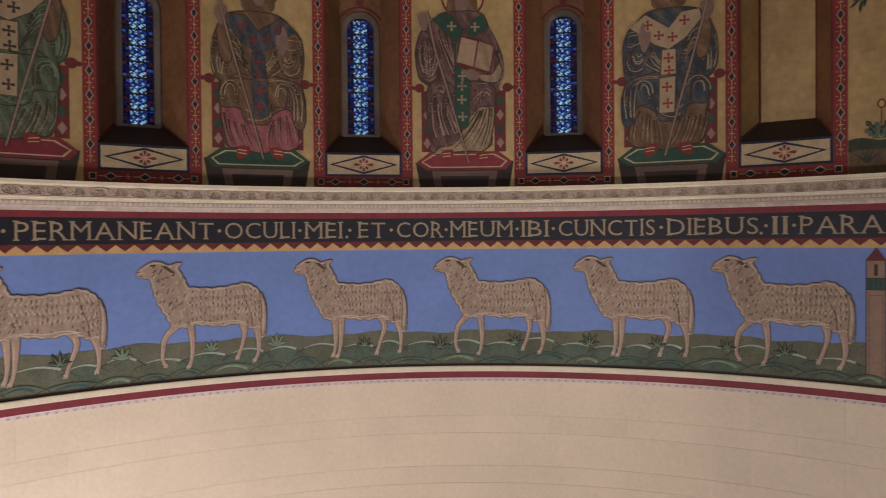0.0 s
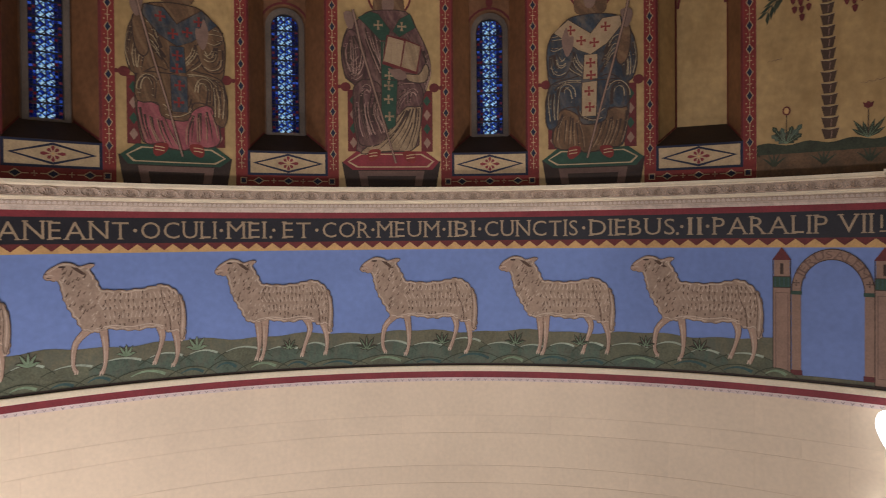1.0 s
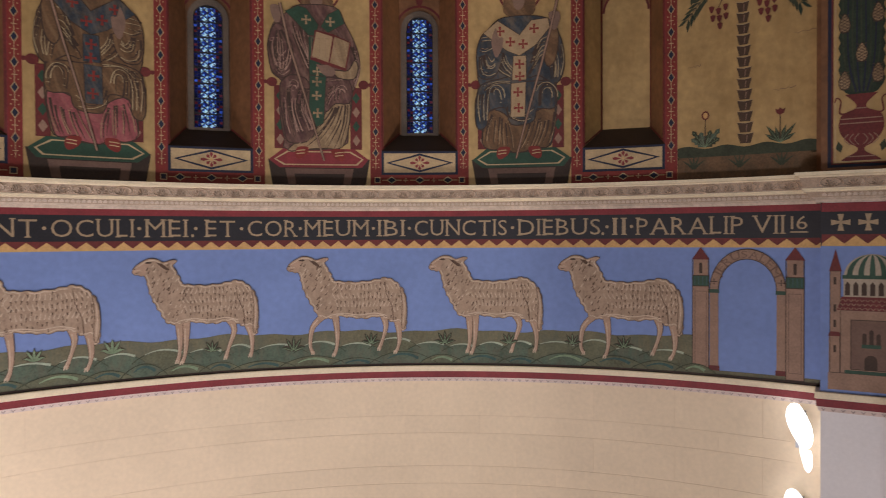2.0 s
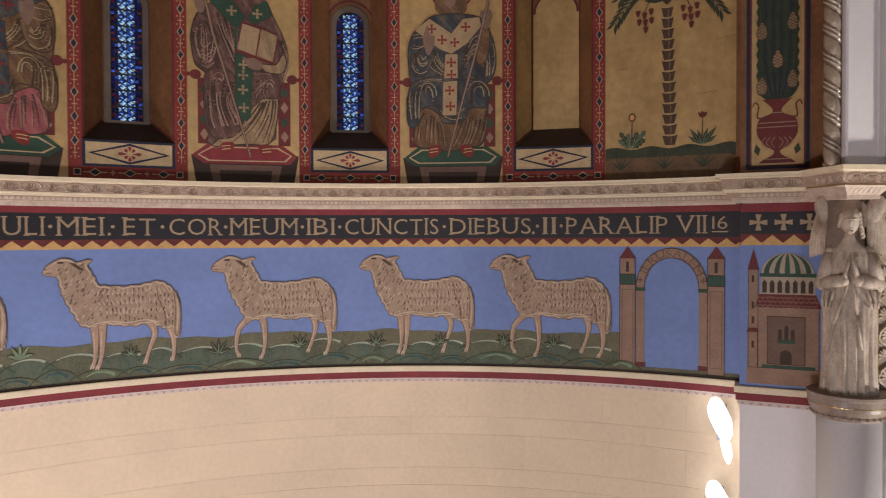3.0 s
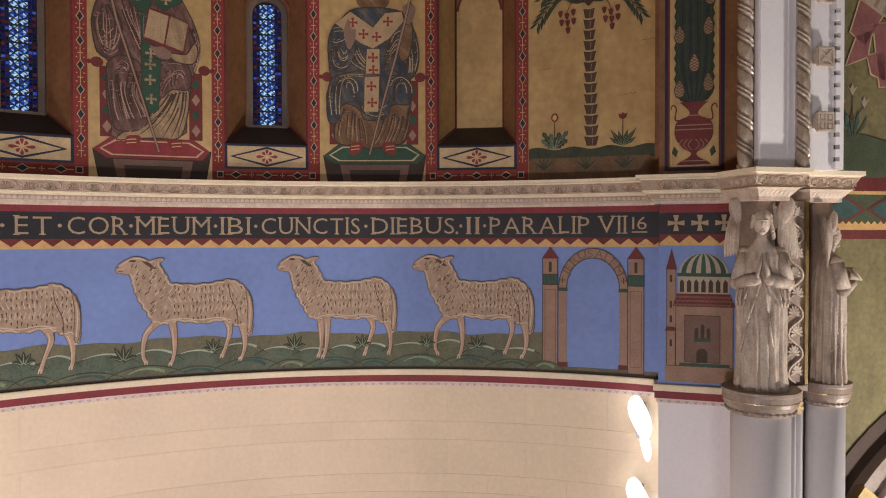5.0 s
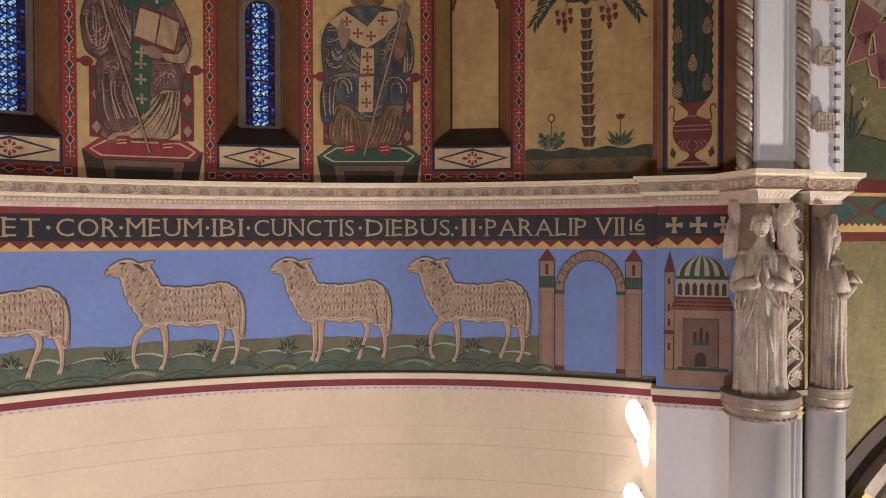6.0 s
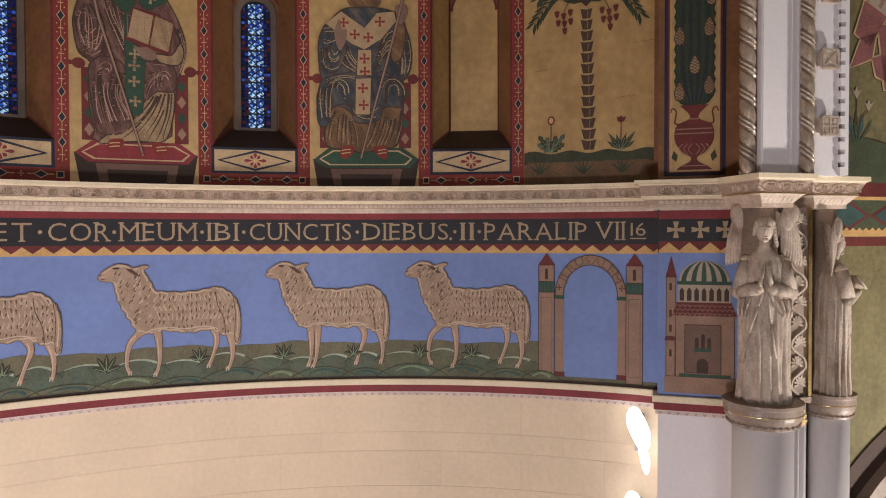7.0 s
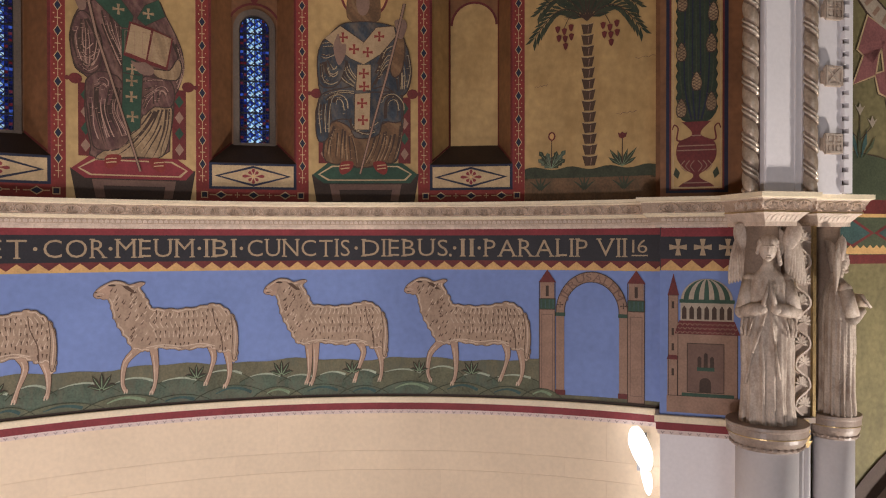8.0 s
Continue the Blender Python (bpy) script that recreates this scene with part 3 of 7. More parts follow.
tagged(fix(link("wall_mural", v, f, M_MURAL)), kind="structure", label="nave end wall with faded olive mural plaster", category="wall")


def slab(name, x0, x1, y0, y1, z0, z1, m, label, cat):
    v = [Vector(p) for p in itertools.product((x0, x1), (y0, y1), (z0, z1))]
    f = [(0, 1, 3, 2), (4, 6, 7, 5), (0, 4, 5, 1), (2, 3, 7, 6), (0, 2, 6, 4), (1, 5, 7, 3)]
    return tagged(fix(link(name, v, f, m)), kind="structure", label=label, category=cat)


slab("floor", -13, 14, -21, 12, -0.4, 0.0, M_FLOOR, "stone church floor far below", "floor")
slab("ceiling", -13, 14, -21, 12, 15.5, 15.9, M_NAVE, "plain plastered vault over choir and nave", "ceiling")
slab("wall_west", -13, 14, -21.4, -21, 0, 15.5, M_NAVE, "plain plastered back wall of the nave", "wall")
slab("wall_north", -13.4, -13, -21, 12, 0, 15.5, M_NAVE, "plain plastered side wall of the nave", "wall")
slab("wall_south", 14, 14.4, -21, 12, 0, 15.5, M_NAVE, "plain plastered side wall of the nave", "wall")
slab("wall_arch_north", -13, -5.9, 5.2, 5.8, 0, 15.5, M_NAVE, "plain end wall beside the apse arch", "wall")

# mouldings
apse_path = [Vector(W(TH0 + (TH1 + 1.0 - TH0) * j / 90, 0)[:2]) for j in range(91)]
pier_path = [Vector(pier(0.07, 0, -0.30)[:2]), Vector(pier(0.07, 0)[:2]), Vector(pier(0.98, 0)[:2])]
CORNICE = [(0, 0.364), (0.05, 0.364), (0.06, 0.395), (0.085, 0.41), (0.10, 0.42), (0.145, 0.475), (0.165, 0.483), (0.165, 0.497), (0.185, 0.502), (0.185, 0.517), (0.178, 0.525), (0.205, 0.632), (0.215, 0.645), (0.258, 0.655), (0.258, 0.69), (0, 0.70)]
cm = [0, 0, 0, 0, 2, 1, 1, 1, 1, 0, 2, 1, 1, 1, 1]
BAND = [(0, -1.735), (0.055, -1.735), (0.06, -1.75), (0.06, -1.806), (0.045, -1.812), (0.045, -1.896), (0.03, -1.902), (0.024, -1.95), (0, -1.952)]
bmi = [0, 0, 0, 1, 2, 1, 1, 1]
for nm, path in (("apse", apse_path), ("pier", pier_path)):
    c = sweep("cornice", path, CORNICE, [M_CARVE, M_CREAMEDGE, M_CARVESHADE], cm)
    tagged(c, kind="structure", label="cream limestone cornice with carved palmette bands", category="cornice")
    c = sweep("string_course", path, BAND, [M_CREAMEDGE, M_PINK, M_RED, M_PINK], bmi)
    tagged(c, kind="structure", label="cream and red painted string course with beading", category="moulding")


def bands(surf, u0, u1, step, zz):
    """The painted black inscription band with its red line and zigzag border."""
    zig, b0, b1, r1 = zz
    art = Art(surf, step)
    art.rect(u0, u1, zig, b0, 0.002, M_REDDK, 0.003)
    art.rect(u0, u1, b0, b1, 0.002, M_BLACK, 0.003)
    art.rect(u0, u1, b1, r1, 0.002, M_RED, 0.003)
    art.rect(u0, u1, zig - 0.012, zig + 0.016, 0.004, M_OCHRE, 0.003)
    band = tagged(art.make("inscription_band"), kind="structure", category="painted band", label="black painted band with red line and ochre zigzag border")
    n = round((u1 - u0) / 0.205)
    w = (u1 - u0) / n
    for j in range(n):
        u = u0 + j * w
        tri = Art(surf, step)
        tri.poly([(u + 0.004, zig + 0.016), (u + w - 0.004, zig + 0.016), (u + w / 2, b0 - 0.012)], 0.005, M_OCHRE, 0.003)
        tri.make("zigzag_triangle", band)
    return band


band_apse = bands(apse, arc(TH0), arc(49.3), 0.16, (Z_ZIG, Z_BLK0, Z_BLK1, Z_RED1))
band_pier = bands(pier, 0.075, 0.95, 0, (-0.105, 0.012, 0.262, 0.36))


SERIFS = {"A": ((0, 1), ()), "B": ((0,), (0,)), "D": ((0,), (0,)), "E": ((0,), (0,)), "I": ((0.5,), (0.5,)), "J": ((), (1,)), "L": ((0,), (0,)), "M": ((0, 1), (0, 1)), "N": ((0,), (0, 1)),
          "P": ((0,), (0,)), "R": ((0, 1), (0,)), "T": ((0.5,), ()), "U": ((), (0, 1)), "V": ((), (0, 1))}


def letters(text, u0, u1, z0, z1, surf, parent, m=None, d=0.006):
    """Raised painted lettering, one mesh a letter, fitted between two places."""
    got, x = [], 0.0
    for ch in text:
        cu = bpy.data.curves.new("t", "FONT")
        cu.body, cu.resolution_u, cu.offset = ch, 3, -0.005
        ob = bpy.data.objects.new("t", cu)
        me = bpy.data.meshes.new_from_object(ob)
        pts = [(q.co.x, q.co.y) for q in me.vertices]
        fs = [tuple(p.vertices) for p in me.polygons]
        bpy.data.objects.remove(ob)
        bpy.data.curves.remove(cu)
        bpy.data.meshes.remove(me)
        lo, hi = min(p[0] for p in pts), max(p[0] for p in pts)
        got.append((pts, fs, x - lo, hi - lo))
        x += hi - lo + 0.13
    total = x - 0.13
    k, h = (u1 - u0) / total, (z1 - z0) / 0.70
    got_i = 0
    for pts, fs, off, w in got:
        art = Art(surf, 0.16)
        art.slot(m or M_LETTER)
        for q in fs:
            t = [(u0 + (pts[i][0] + off) * k, z0 + pts[i][1] * h) for i in q]
            s = sum(a[0] * b[1] - b[0] * a[1] for a, b in zip(t, t[1:] + t[:1]))
            art.face([surf(a, b, d) for a, b in (t if s < 0 else t[::-1])], 0)
        lo = min(q[0] for q in pts)
        feet, heads = SERIFS.get(text[got_i], ((), ()))
        got_i += 1
        for spots, z in ((feet, z0), (heads, z1)):
            for q in spots:
                x = u0 + (lo + off + 0.045 + q * (w - 0.09)) * k
                hw = min(0.040, 0.105 * k)
                t = [(x - hw, z - 0.007), (x + hw, z - 0.007), (x + hw * 0.8, z + 0.007), (x - hw * 0.8, z + 0.007)]
                art.face([surf(a, b, d + 0.0006) for a, b in t[::-1]], 0)
        art.make("letter", parent)


LZ0, LZ1 = 0.03, 0.238
for text, a, b in (("PERMANEANT", -41.2, -24.85), ("OCULI", -23.78, -17.1), ("MEI", -16.05, -12.4), ("ET", -10.7, -7.95), ("COR", -6.75, -2.03), ("MEUM", -1.2, 5.2),
                   ("IBI", 6.2, 8.85), ("CUNCTIS", 9.95, 19.4), ("DIEBUS", 20.6, 28.75), ("II", 30.0, 31.2), ("PARALIP", 32.25, 41.8), ("VII", 42.7, 45.2)):
    letters(text, arc(a), arc(b), LZ0, LZ1, apse, band_apse)
letters("16", arc(45.75), arc(47.05), 0.075, 0.232, apse, band_apse)
dots = Art(apse, 0.16)
dots.rect(arc(45.7), arc(47.1), 0.035, 0.05, 0.004, M_LETTER)
for th in (-42.0, -24.3, -16.6, -11.6, -7.35, -1.65, 5.7, 9.4, 20.0, 29.4, 31.75):
    dots.disc(arc(th), 0.13, 0.022, 0.022, 0.004, M_LETTER, 8)
for th, z in ((-11.9, 0.04), (29.0, 0.04)):
    dots.disc(arc(th), z, 0.018, 0.02, 0.004, M_LETTER, 8)
dots.make("stops", band_apse)
cr = Art(pier, 0)
for u in (0.259, 0.517, 0.775):
    cr.cross(u, 0.143, 0.092, 0.006, M_LETTER, t=0.34)
cr.make("crosses", band_pier, label="three dull gold painted crosses")

# ---------------------------------------------------------------- pasture in the frieze
RND = random.Random(7)


def hill(art, u, z, w, h, d, m):
    pts = [(u + w * (j / 10 - 0.5), z + h * math.sin(math.pi * j / 10) ** 0.8) for j in range(11)]
    art.poly([(u - w / 2, Z_BAND)] + pts + [(u + w / 2, Z_BAND)], d, m, 0.002)
    art.stroke(pts, 0.012, 0.007, d + 0.002, M_LEAF, 0.001)
    return pts


ground = Art(apse, 0.16)
top = []
for j in range(112):
    th = -61 + 98.4 * j / 111
    top.append((arc(th), -1.262 + 0.018 * math.sin(th * 0.55) + 0.012 * math.sin(th * 1.37 + 1)))
for a, b in zip(top, top[1:]):
    ground.poly([a, b, (b[0], Z_BAND), (a[0], Z_BAND)], 0.002, M_OLIVE, 0.003)
ground.rect(arc(37.3), arc(48.2), Z_BAND, -1.66, 0.002, M_OLIVE, 0.003)
# Shadow line above the string course, painted as a dark strip.
ground.rect(arc(-61), arc(48.2), Z_BAND, -1.704, 0.0165, M_SILLSHADE, 0.002)
pasture = tagged(ground.make("painted_pasture"), kind="structure", label="painted olive and dark green pasture with rounded hills, dark shade strip at its foot", category="mural")
u, j = arc(-60.0), 0
while u < arc(36.4):
    w = RND.uniform(0.42, 0.72)
    mound = Art(apse, 0.16)
    pts = hill(mound, u + w / 2, -1.52 + RND.uniform(-0.03, 0.02), w * 1.15, RND.uniform(0.09, 0.15), 0.006 + 0.0004 * (j % 2), M_HILLB if RND.random() < 0.45 else M_HILL)
    mound.stroke([(x, z + 0.004) for x, z in pts[2:9]], 0.008, 0.030, 0.0100, M_HILLHI, 0.001)
    mound.make("hill", pasture)
    u, j = u + w * 0.86, j + 1
u = arc(-60.4)
while u < arc(36.4):
    w = RND.uniform(0.45, 0.85)
    mound = Art(apse, 0.16)
    pts = hill(mound, u + w / 2, -1.72, w * 1.15, RND.uniform(0.10, 0.19), 0.0115 + 0.0004 * (j % 2), M_HILLB if RND.random() < 0.5 else M_HILL)
    mound.stroke([(x * 0.72 + (u + w / 2) * 0.28, z - 0.035) for x, z in pts[2:9]], 0.012, 0.040, 0.0145, M_TEAL if j % 3 else M_LEAFHI, 0.0008)
    mound.make("hill", pasture)
    u, j = u + w * 0.8, j + 1


def tuft(th, z, size, light):
    art = Art(apse, 0.16)
    u = arc(th)
    for k, a in enumerate((-62, -30, 0, 30, 62)):
        ln = size * (1.0 if abs(a) < 40 else 0.85)
        dx, dz = math.sin(radians(a)), math.cos(radians(a))
        px, pz = dz, -dx
        pts = [(u, z)] + [(u + dx * ln * t + px * w * size, z + dz * ln * t + pz * w * size) for t, w in ((0.35, 0.09), (0.7, 0.08))] + [(u + dx * ln, z + dz * ln - 0.15 * size * (abs(a) > 40))] \
            + [(u + dx * ln * t - px * w * size, z + dz * ln * t - pz * w * size) for t, w in ((0.7, 0.08), (0.35, 0.09))]
        art.poly(grown(pts, 0.008), 0.0135 + 0.0004 * k, M_DARK, 0.001)
        art.poly(pts, 0.0150 + 0.0004 * k, M_LEAFHI if light else M_LEAF, 0.001)
        art.stroke([(u + dx * ln * 0.1, z + dz * ln * 0.1), (u + dx * ln * 0.85, z + dz * ln * 0.85 - 0.1 * size * (abs(a) > 40))], 0.012, 0.004, 0.0165 + 0.0004 * k, M_LEAFHI, 0.001)
    return tagged(art.make("painted_plant"), label="small painted green leaf tuft in the pasture", category="painted plant", group="pasture plants")


for k, (th, z, s) in enumerate(((-33.0, -1.42, 0.17), (-25.2, -1.40, 0.15), (-19.0, -1.39, 0.18), (-2.4, -1.50, 0.20), (5.4, -1.44, 0.17), (13.0, -1.45, 0.19), (19.6, -1.44, 0.16), (26.0, -1.43, 0.15), (31.0, -1.45, 0.17), (-38.0, -1.42, 0.17), (-10.2, -1.45, 0.15))):
    tuft(th, z, s, k < 3)

BODY = [(68, 145), (85, 112), (130, 84), (168, 70), (215, 76), (248, 92), (300, 79), (328, 85), (303, 108), (316, 132), (345, 180), (362, 213), (430, 222), (520, 225), (620, 214), (690, 202), (742, 216),
        (790, 255), (820, 305), (826, 420), (826, 495), (806, 524), (788, 500), (782, 466), (738, 470), (700, 452), (640, 436), (560, 446), (480, 440), (400, 430), (350, 440), (308, 440), (262, 425), (230, 375),
        (195, 320), (166, 260), (150, 195), (138, 166), (104, 160)]
LEGS_WALK = [((300, 420), (226, 492), (210, 600), (228, 648)), ((368, 420), (381, 520), (378, 612), (358, 665)), ((678, 430), (694, 490), (678, 560), (648, 636)), ((762, 440), (781, 540), (776, 612), (754, 656))]
LEGS_STAND = [((335, 420), (342, 520), (340, 600), (324, 655)), ((382, 420), (380, 520), (372, 610), (352, 662)), ((650, 430), (676, 490), (640, 590), (620, 650)), ((752, 440), (784, 520), (788, 600), (776, 645))]


def sheep(th, width_deg, seed, walking):
    """A sheep painted in low relief: outline, fleece, locks and legs in one plain shape."""
    rnd = random.Random(seed)
    kx, kz = arc(width_deg) / 760.0, 1.335 / 595.0
    at = lambda p: (arc(th) + (p[0] - 68) * kx, -0.240 - (p[1] - 68) * kz)
    art = Art(lambda x, z, d=0.0: apse(x, z, 0.0125 + 0.35 * (d - 0.012)), 0.16)
    for leg in (LEGS_WALK if walking else LEGS_STAND):
        line = curve([at(p) for p in leg], 4)
        for m, extra, d in ((M_WOOLLO, 0.012, 0.012), (M_SKIN, 0.0, 0.0155)):
            art.stroke(line[:9], 0.092 + extra, 0.034 + extra, d, m, 0.003)
            art.stroke(line[8:], 0.034 + extra, 0.046 + extra, d, m, 0.003)
        art.stroke([(x - 0.014, z) for x, z in line[2:]], 0.012, 0.010, 0.0187, M_WOOLHI, 0.001)
        e = line[-1]
        for q in (-0.014, 0.012):
            art.stroke([(e[0] + q, e[1] + 0.03), (e[0] + q - 0.006, e[1] - 0.018)], 0.010, 0.014, 0.0188, M_WOOLHI, 0.001)
    body = curve([at(p) for p in BODY], 4, True)
    body = [(x + (0.008 * math.sin(j * 2.1) if j > 36 else 0), z + (0.009 * math.cos(j * 1.9) if j > 36 else 0)) for j, (x, z) in enumerate(body)]
    art.poly(grown(body, 0.006), 0.014, M_WOOLLO, 0.004)
    art.poly(body, 0.022, M_WOOL, 0.009)
    inner = grown(body, -0.020)
    n = len(inner)
    for j in range(n):
        a, b = inner[j], inner[(j + 1) % n]
        if j > 8 and (j // 2) % 5 != 4:
            art.stroke([a, b], 0.013, 0.013, 0.0312, M_WOOLHI, 0.001)
    # fleece: pale wavy ridges, short dark ticks between them, curls on neck and rump
    for x in range(372, 806, 25):
        line = [at((x + 5 * math.sin(k * 1.3 + x) + 0.10 * (x - 560) * math.sin(k * 0.55), 238 + 17 * k)) for k in range(12)]
        line = [p for p in curve(line, 2) if inside(p, inner)]
        for c in range(0, len(line) - 5, 6):
            art.stroke(line[c:c + 5], 0.006, 0.014, 0.0314, M_WOOLHI, 0.001)
    x = 372
    while x < 812:
        y = 226 + rnd.uniform(0, 22)
        while y < 470:
            p = (x + 12 + rnd.uniform(-4, 4), y)
            q = (p[0] + rnd.uniform(-5, 4), y + rnd.uniform(13, 24))
            if inside(at(p), inner) and inside(at(q), inner) and rnd.random() < 0.72:
                art.stroke([at(p), at(q)], 0.017, 0.005, 0.0318, M_WOOLLO, 0.001)
            y += rnd.uniform(30, 46)
        x += 25
    for k in range(150):
        x, y = rnd.uniform(140, 375), rnd.uniform(105, 430)
        p, q, r = (x, y), (x + 7, y - 8), (x + 11, y - 17)
        if all(inside(at(w), inner) for w in (p, q, r)) and k % 5 < 3:
            art.stroke([at(p), at(q), at(r)], 0.015, 0.005, 0.0318 + 0.00003 * k, M_WOOLLO if k % 5 else M_WOOLHI, 0.0005)
    # tail and belly line
    tail = curve([at(p) for p in ((792, 262), (822, 330), (828, 430), (808, 512), (796, 470), (802, 360))], 4, True)
    art.poly(grown(tail, 0.008), 0.0316, M_WOOLLO, 0.001)
    art.poly(tail, 0.0328, M_WOOL, 0.001)
    art.stroke(curve([at(p) for p in ((806, 300), (814, 380), (806, 480))], 5), 0.010, 0.014, 0.0345, M_WOOLHI, 0.001)
    art.stroke(curve([at(p) for p in ((330, 424), (420, 412), (520, 424), (620, 414), (700, 430))], 5), 0.013, 0.013, 0.0320, M_WOOLHI, 0.001)
    art.stroke(curve([at(p) for p in ((690, 230), (700, 300), (735, 380), (742, 460))], 5), 0.008, 0.012, 0.0320, M_WOOLLO, 0.001)
    # face, eye socket and ear
    art.poly(curve([at(p) for p in ((70, 145), (88, 114), (132, 88), (165, 80), (150, 125), (140, 160), (104, 157))], 3, True), 0.0312, M_SKIN, 0.002)
    art.disc(*at((160, 92)), 0.040, 0.012, 0.0335, M_DARK, 10, 0.001)
    art.stroke([at((84, 148)), at((108, 146))], 0.010, 0.006, 0.0335, M_DARK, 0.001)
    art.stroke(curve([at(p) for p in ((88, 120), (118, 102), (150, 84), (205, 80))], 4), 0.008, 0.012, 0.0337, M_WOOLHI, 0.001)
    art.stroke(curve([at(p) for p in ((80, 138), (104, 132), (120, 138))], 4), 0.008, 0.006, 0.0337, M_WOOLHI, 0.001)
    art.stroke([at((76, 128)), at((86, 124))], 0.012, 0.008, 0.0337, M_DARK, 0.001)
    art.poly([at(p) for p in ((205, 92), (240, 98), (290, 136), (262, 134), (228, 112))], 0.0314, M_WOOLLO, 0.002)
    art.poly([at(p) for p in ((248, 92), (300, 82), (322, 87), (298, 102))], 0.0314, M_SKIN, 0.002)
    return tagged(art.make("painted_sheep"), category="painted relief", group="procession of sheep",
                  label="tan sheep painted in low relief, " + ("walking with one foreleg lifted" if walking else "standing with forelegs together"))


for k, (th, wd, wk) in enumerate(((-46.2, 11.9, False), (-31.75, 11.75, True), (-17.25, 11.4, False), (-3.0, 12.05, True), (11.4, 11.6, False), (24.6, 11.95, True))):
    sheep(th, wd, 11 + k, wk)

# ---------------------------------------------------------------- upper zone: borders, panels, enthroned figures


def border_strip(th, z0, z1):
    """A red border with navy lozenges, cream lines, crosslets and dots."""
    art = Art(apse, 0.16)
    w = arc(1.12) / 2
    u = arc(th)
    art.rect(u - w, u + w, z0, z1, 0.002, M_BORDER, 0.003)
    art.rect(u - w, u - w + 0.010, z0, z1, 0.005, M_RED, 0.001)
    art.rect(u + w - 0.010, u + w, z0, z1, 0.005, M_RED, 0.001)
    back = art.make("painted_border")
    tagged(back, kind="structure", label="dark red painted border with navy lozenges outlined in cream", category="painted border")
    loz, pale = Art(apse, 0.16), Art(apse, 0.16)
    z = 1.434 - 0.285 * 2
    while z < z1 - 0.1:
        if z > z0 + 0.05:
            pale.poly([(u - 0.043, z), (u, z - 0.068), (u + 0.043, z), (u, z + 0.068)], 0.005, M_CREAMP, 0.001)
            loz.poly([(u - 0.033, z), (u, z - 0.054), (u + 0.033, z), (u, z + 0.054)], 0.007, M_NAVY, 0.001)
        m = z + 0.1425
        pale.stroke([(u, m - 0.075), (u, m + 0.075)], 0.007, 0.007, 0.0052, M_CREAMP, 0.001)
        pale.stroke([(u - 0.03, m), (u + 0.03, m)], 0.009, 0.009, 0.0056, M_CREAMP, 0.001)
        for sx, sz in ((-1, -1), (1, -1), (-1, 1), (1, 1)):
            pale.disc(u + sx * 0.038, m + sz * 0.05, 0.008, 0.008, 0.0052, M_CREAMP, 6, 0.001)
        z += 0.285
    loz.make("lozenges", back)
    pale.make("cream_lines", back)


def niche_panel(c):
    """The panel under a niche: a navy lozenge with a red rosette on ochre, and the chain border below it."""
    art = Art(apse, 0.16)
    a, b = arc(c - IN), arc(c + IN)
    m = (a + b) / 2
    art.rect(a, b, 0.855, 1.172, 0.002, M_NAVY, 0.003)
    art.rect(a + 0.035, b - 0.035, 0.885, 1.145, 0.005, M_CREAMP, 0.001)
    h = (b - a) / 2 - 0.06
    for k, mt, d in ((1.0, M_NAVY, 0.0062), (0.86, M_CREAMP, 0.0076)):
        art.poly([(m - h * k, 1.015), (m, 1.015 - 0.128 * (k - (1 - k) * 0.6)), (m + h * k, 1.015), (m, 1.015 + 0.128 * (k - (1 - k) * 0.6))], d, mt, 0.001)
    for k in range(8):
        t = k * math.pi / 4
        ln = 0.14 if k % 4 == 0 else 0.085
        x, z = math.cos(t), math.sin(t)
        if k % 4 == 2:
            ln = 0.10
        art.poly([(m + x * 0.024, 1.015 + z * 0.024), (m + x * ln * 0.7 - z * 0.021, 1.015 + z * ln * 0.7 + x * 0.021), (m + x * ln * 0.93 - z * 0.012, 1.015 + z * ln * 0.93 + x * 0.012), (m + x * ln * 0.93 + z * 0.012, 1.015 + z * ln * 0.93 - x * 0.012), (m + x * ln * 0.7 + z * 0.021, 1.015 + z * ln * 0.7 - x * 0.021)], 0.009, M_RED, 0.001)
    art.disc(m, 1.015, 0.014, 0.014, 0.0095, M_OCHRE, 8, 0.001)
    ob = tagged(art.make("lozenge_panel"), kind="structure", label="cream painted panel with navy lozenge and red rosette", category="painted panel")
    ch = Art(apse, 0.16)
    a2, b2 = arc(c - OUT), arc(c + OUT)
    ch.rect(a2, b2, 0.70, 0.853, 0.002, M_BORDER, 0.003)
    n = 7
    for j in range(n):
        u = a2 + (b2 - a2) * (j + 0.5) / n
        if j in (0, n - 1):
            ch.box(u - 0.04, u + 0.04, 0.742, 0.822, 0.010, 0.005, M_CREAMP, 0.001)
            ch.rect(u - 0.028, u + 0.028, 0.754, 0.810, 0.005, M_NAVY, 0.001)
        elif j % 2:
            ch.poly([(u - 0.075, 0.782), (u, 0.732), (u + 0.075, 0.782), (u, 0.832)], 0.005, M_CREAMP, 0.001)
            ch.poly([(u - 0.055, 0.782), (u, 0.746), (u + 0.055, 0.782), (u, 0.818)], 0.0065, M_NAVY, 0.001)
        else:
            ch.cross(u, 0.782, 0.03, 0.005, M_CREAMP, 0.001, 0.2)
        if j < n - 1:
            ch.stroke([(u + 0.06, 0.782), (u + (b2 - a2) / n - 0.06, 0.782)], 0.012, 0.012, 0.0055, M_CREAMP, 0.001)
    ch.make("chain_border", ob, label="dark red border with navy and cream links")


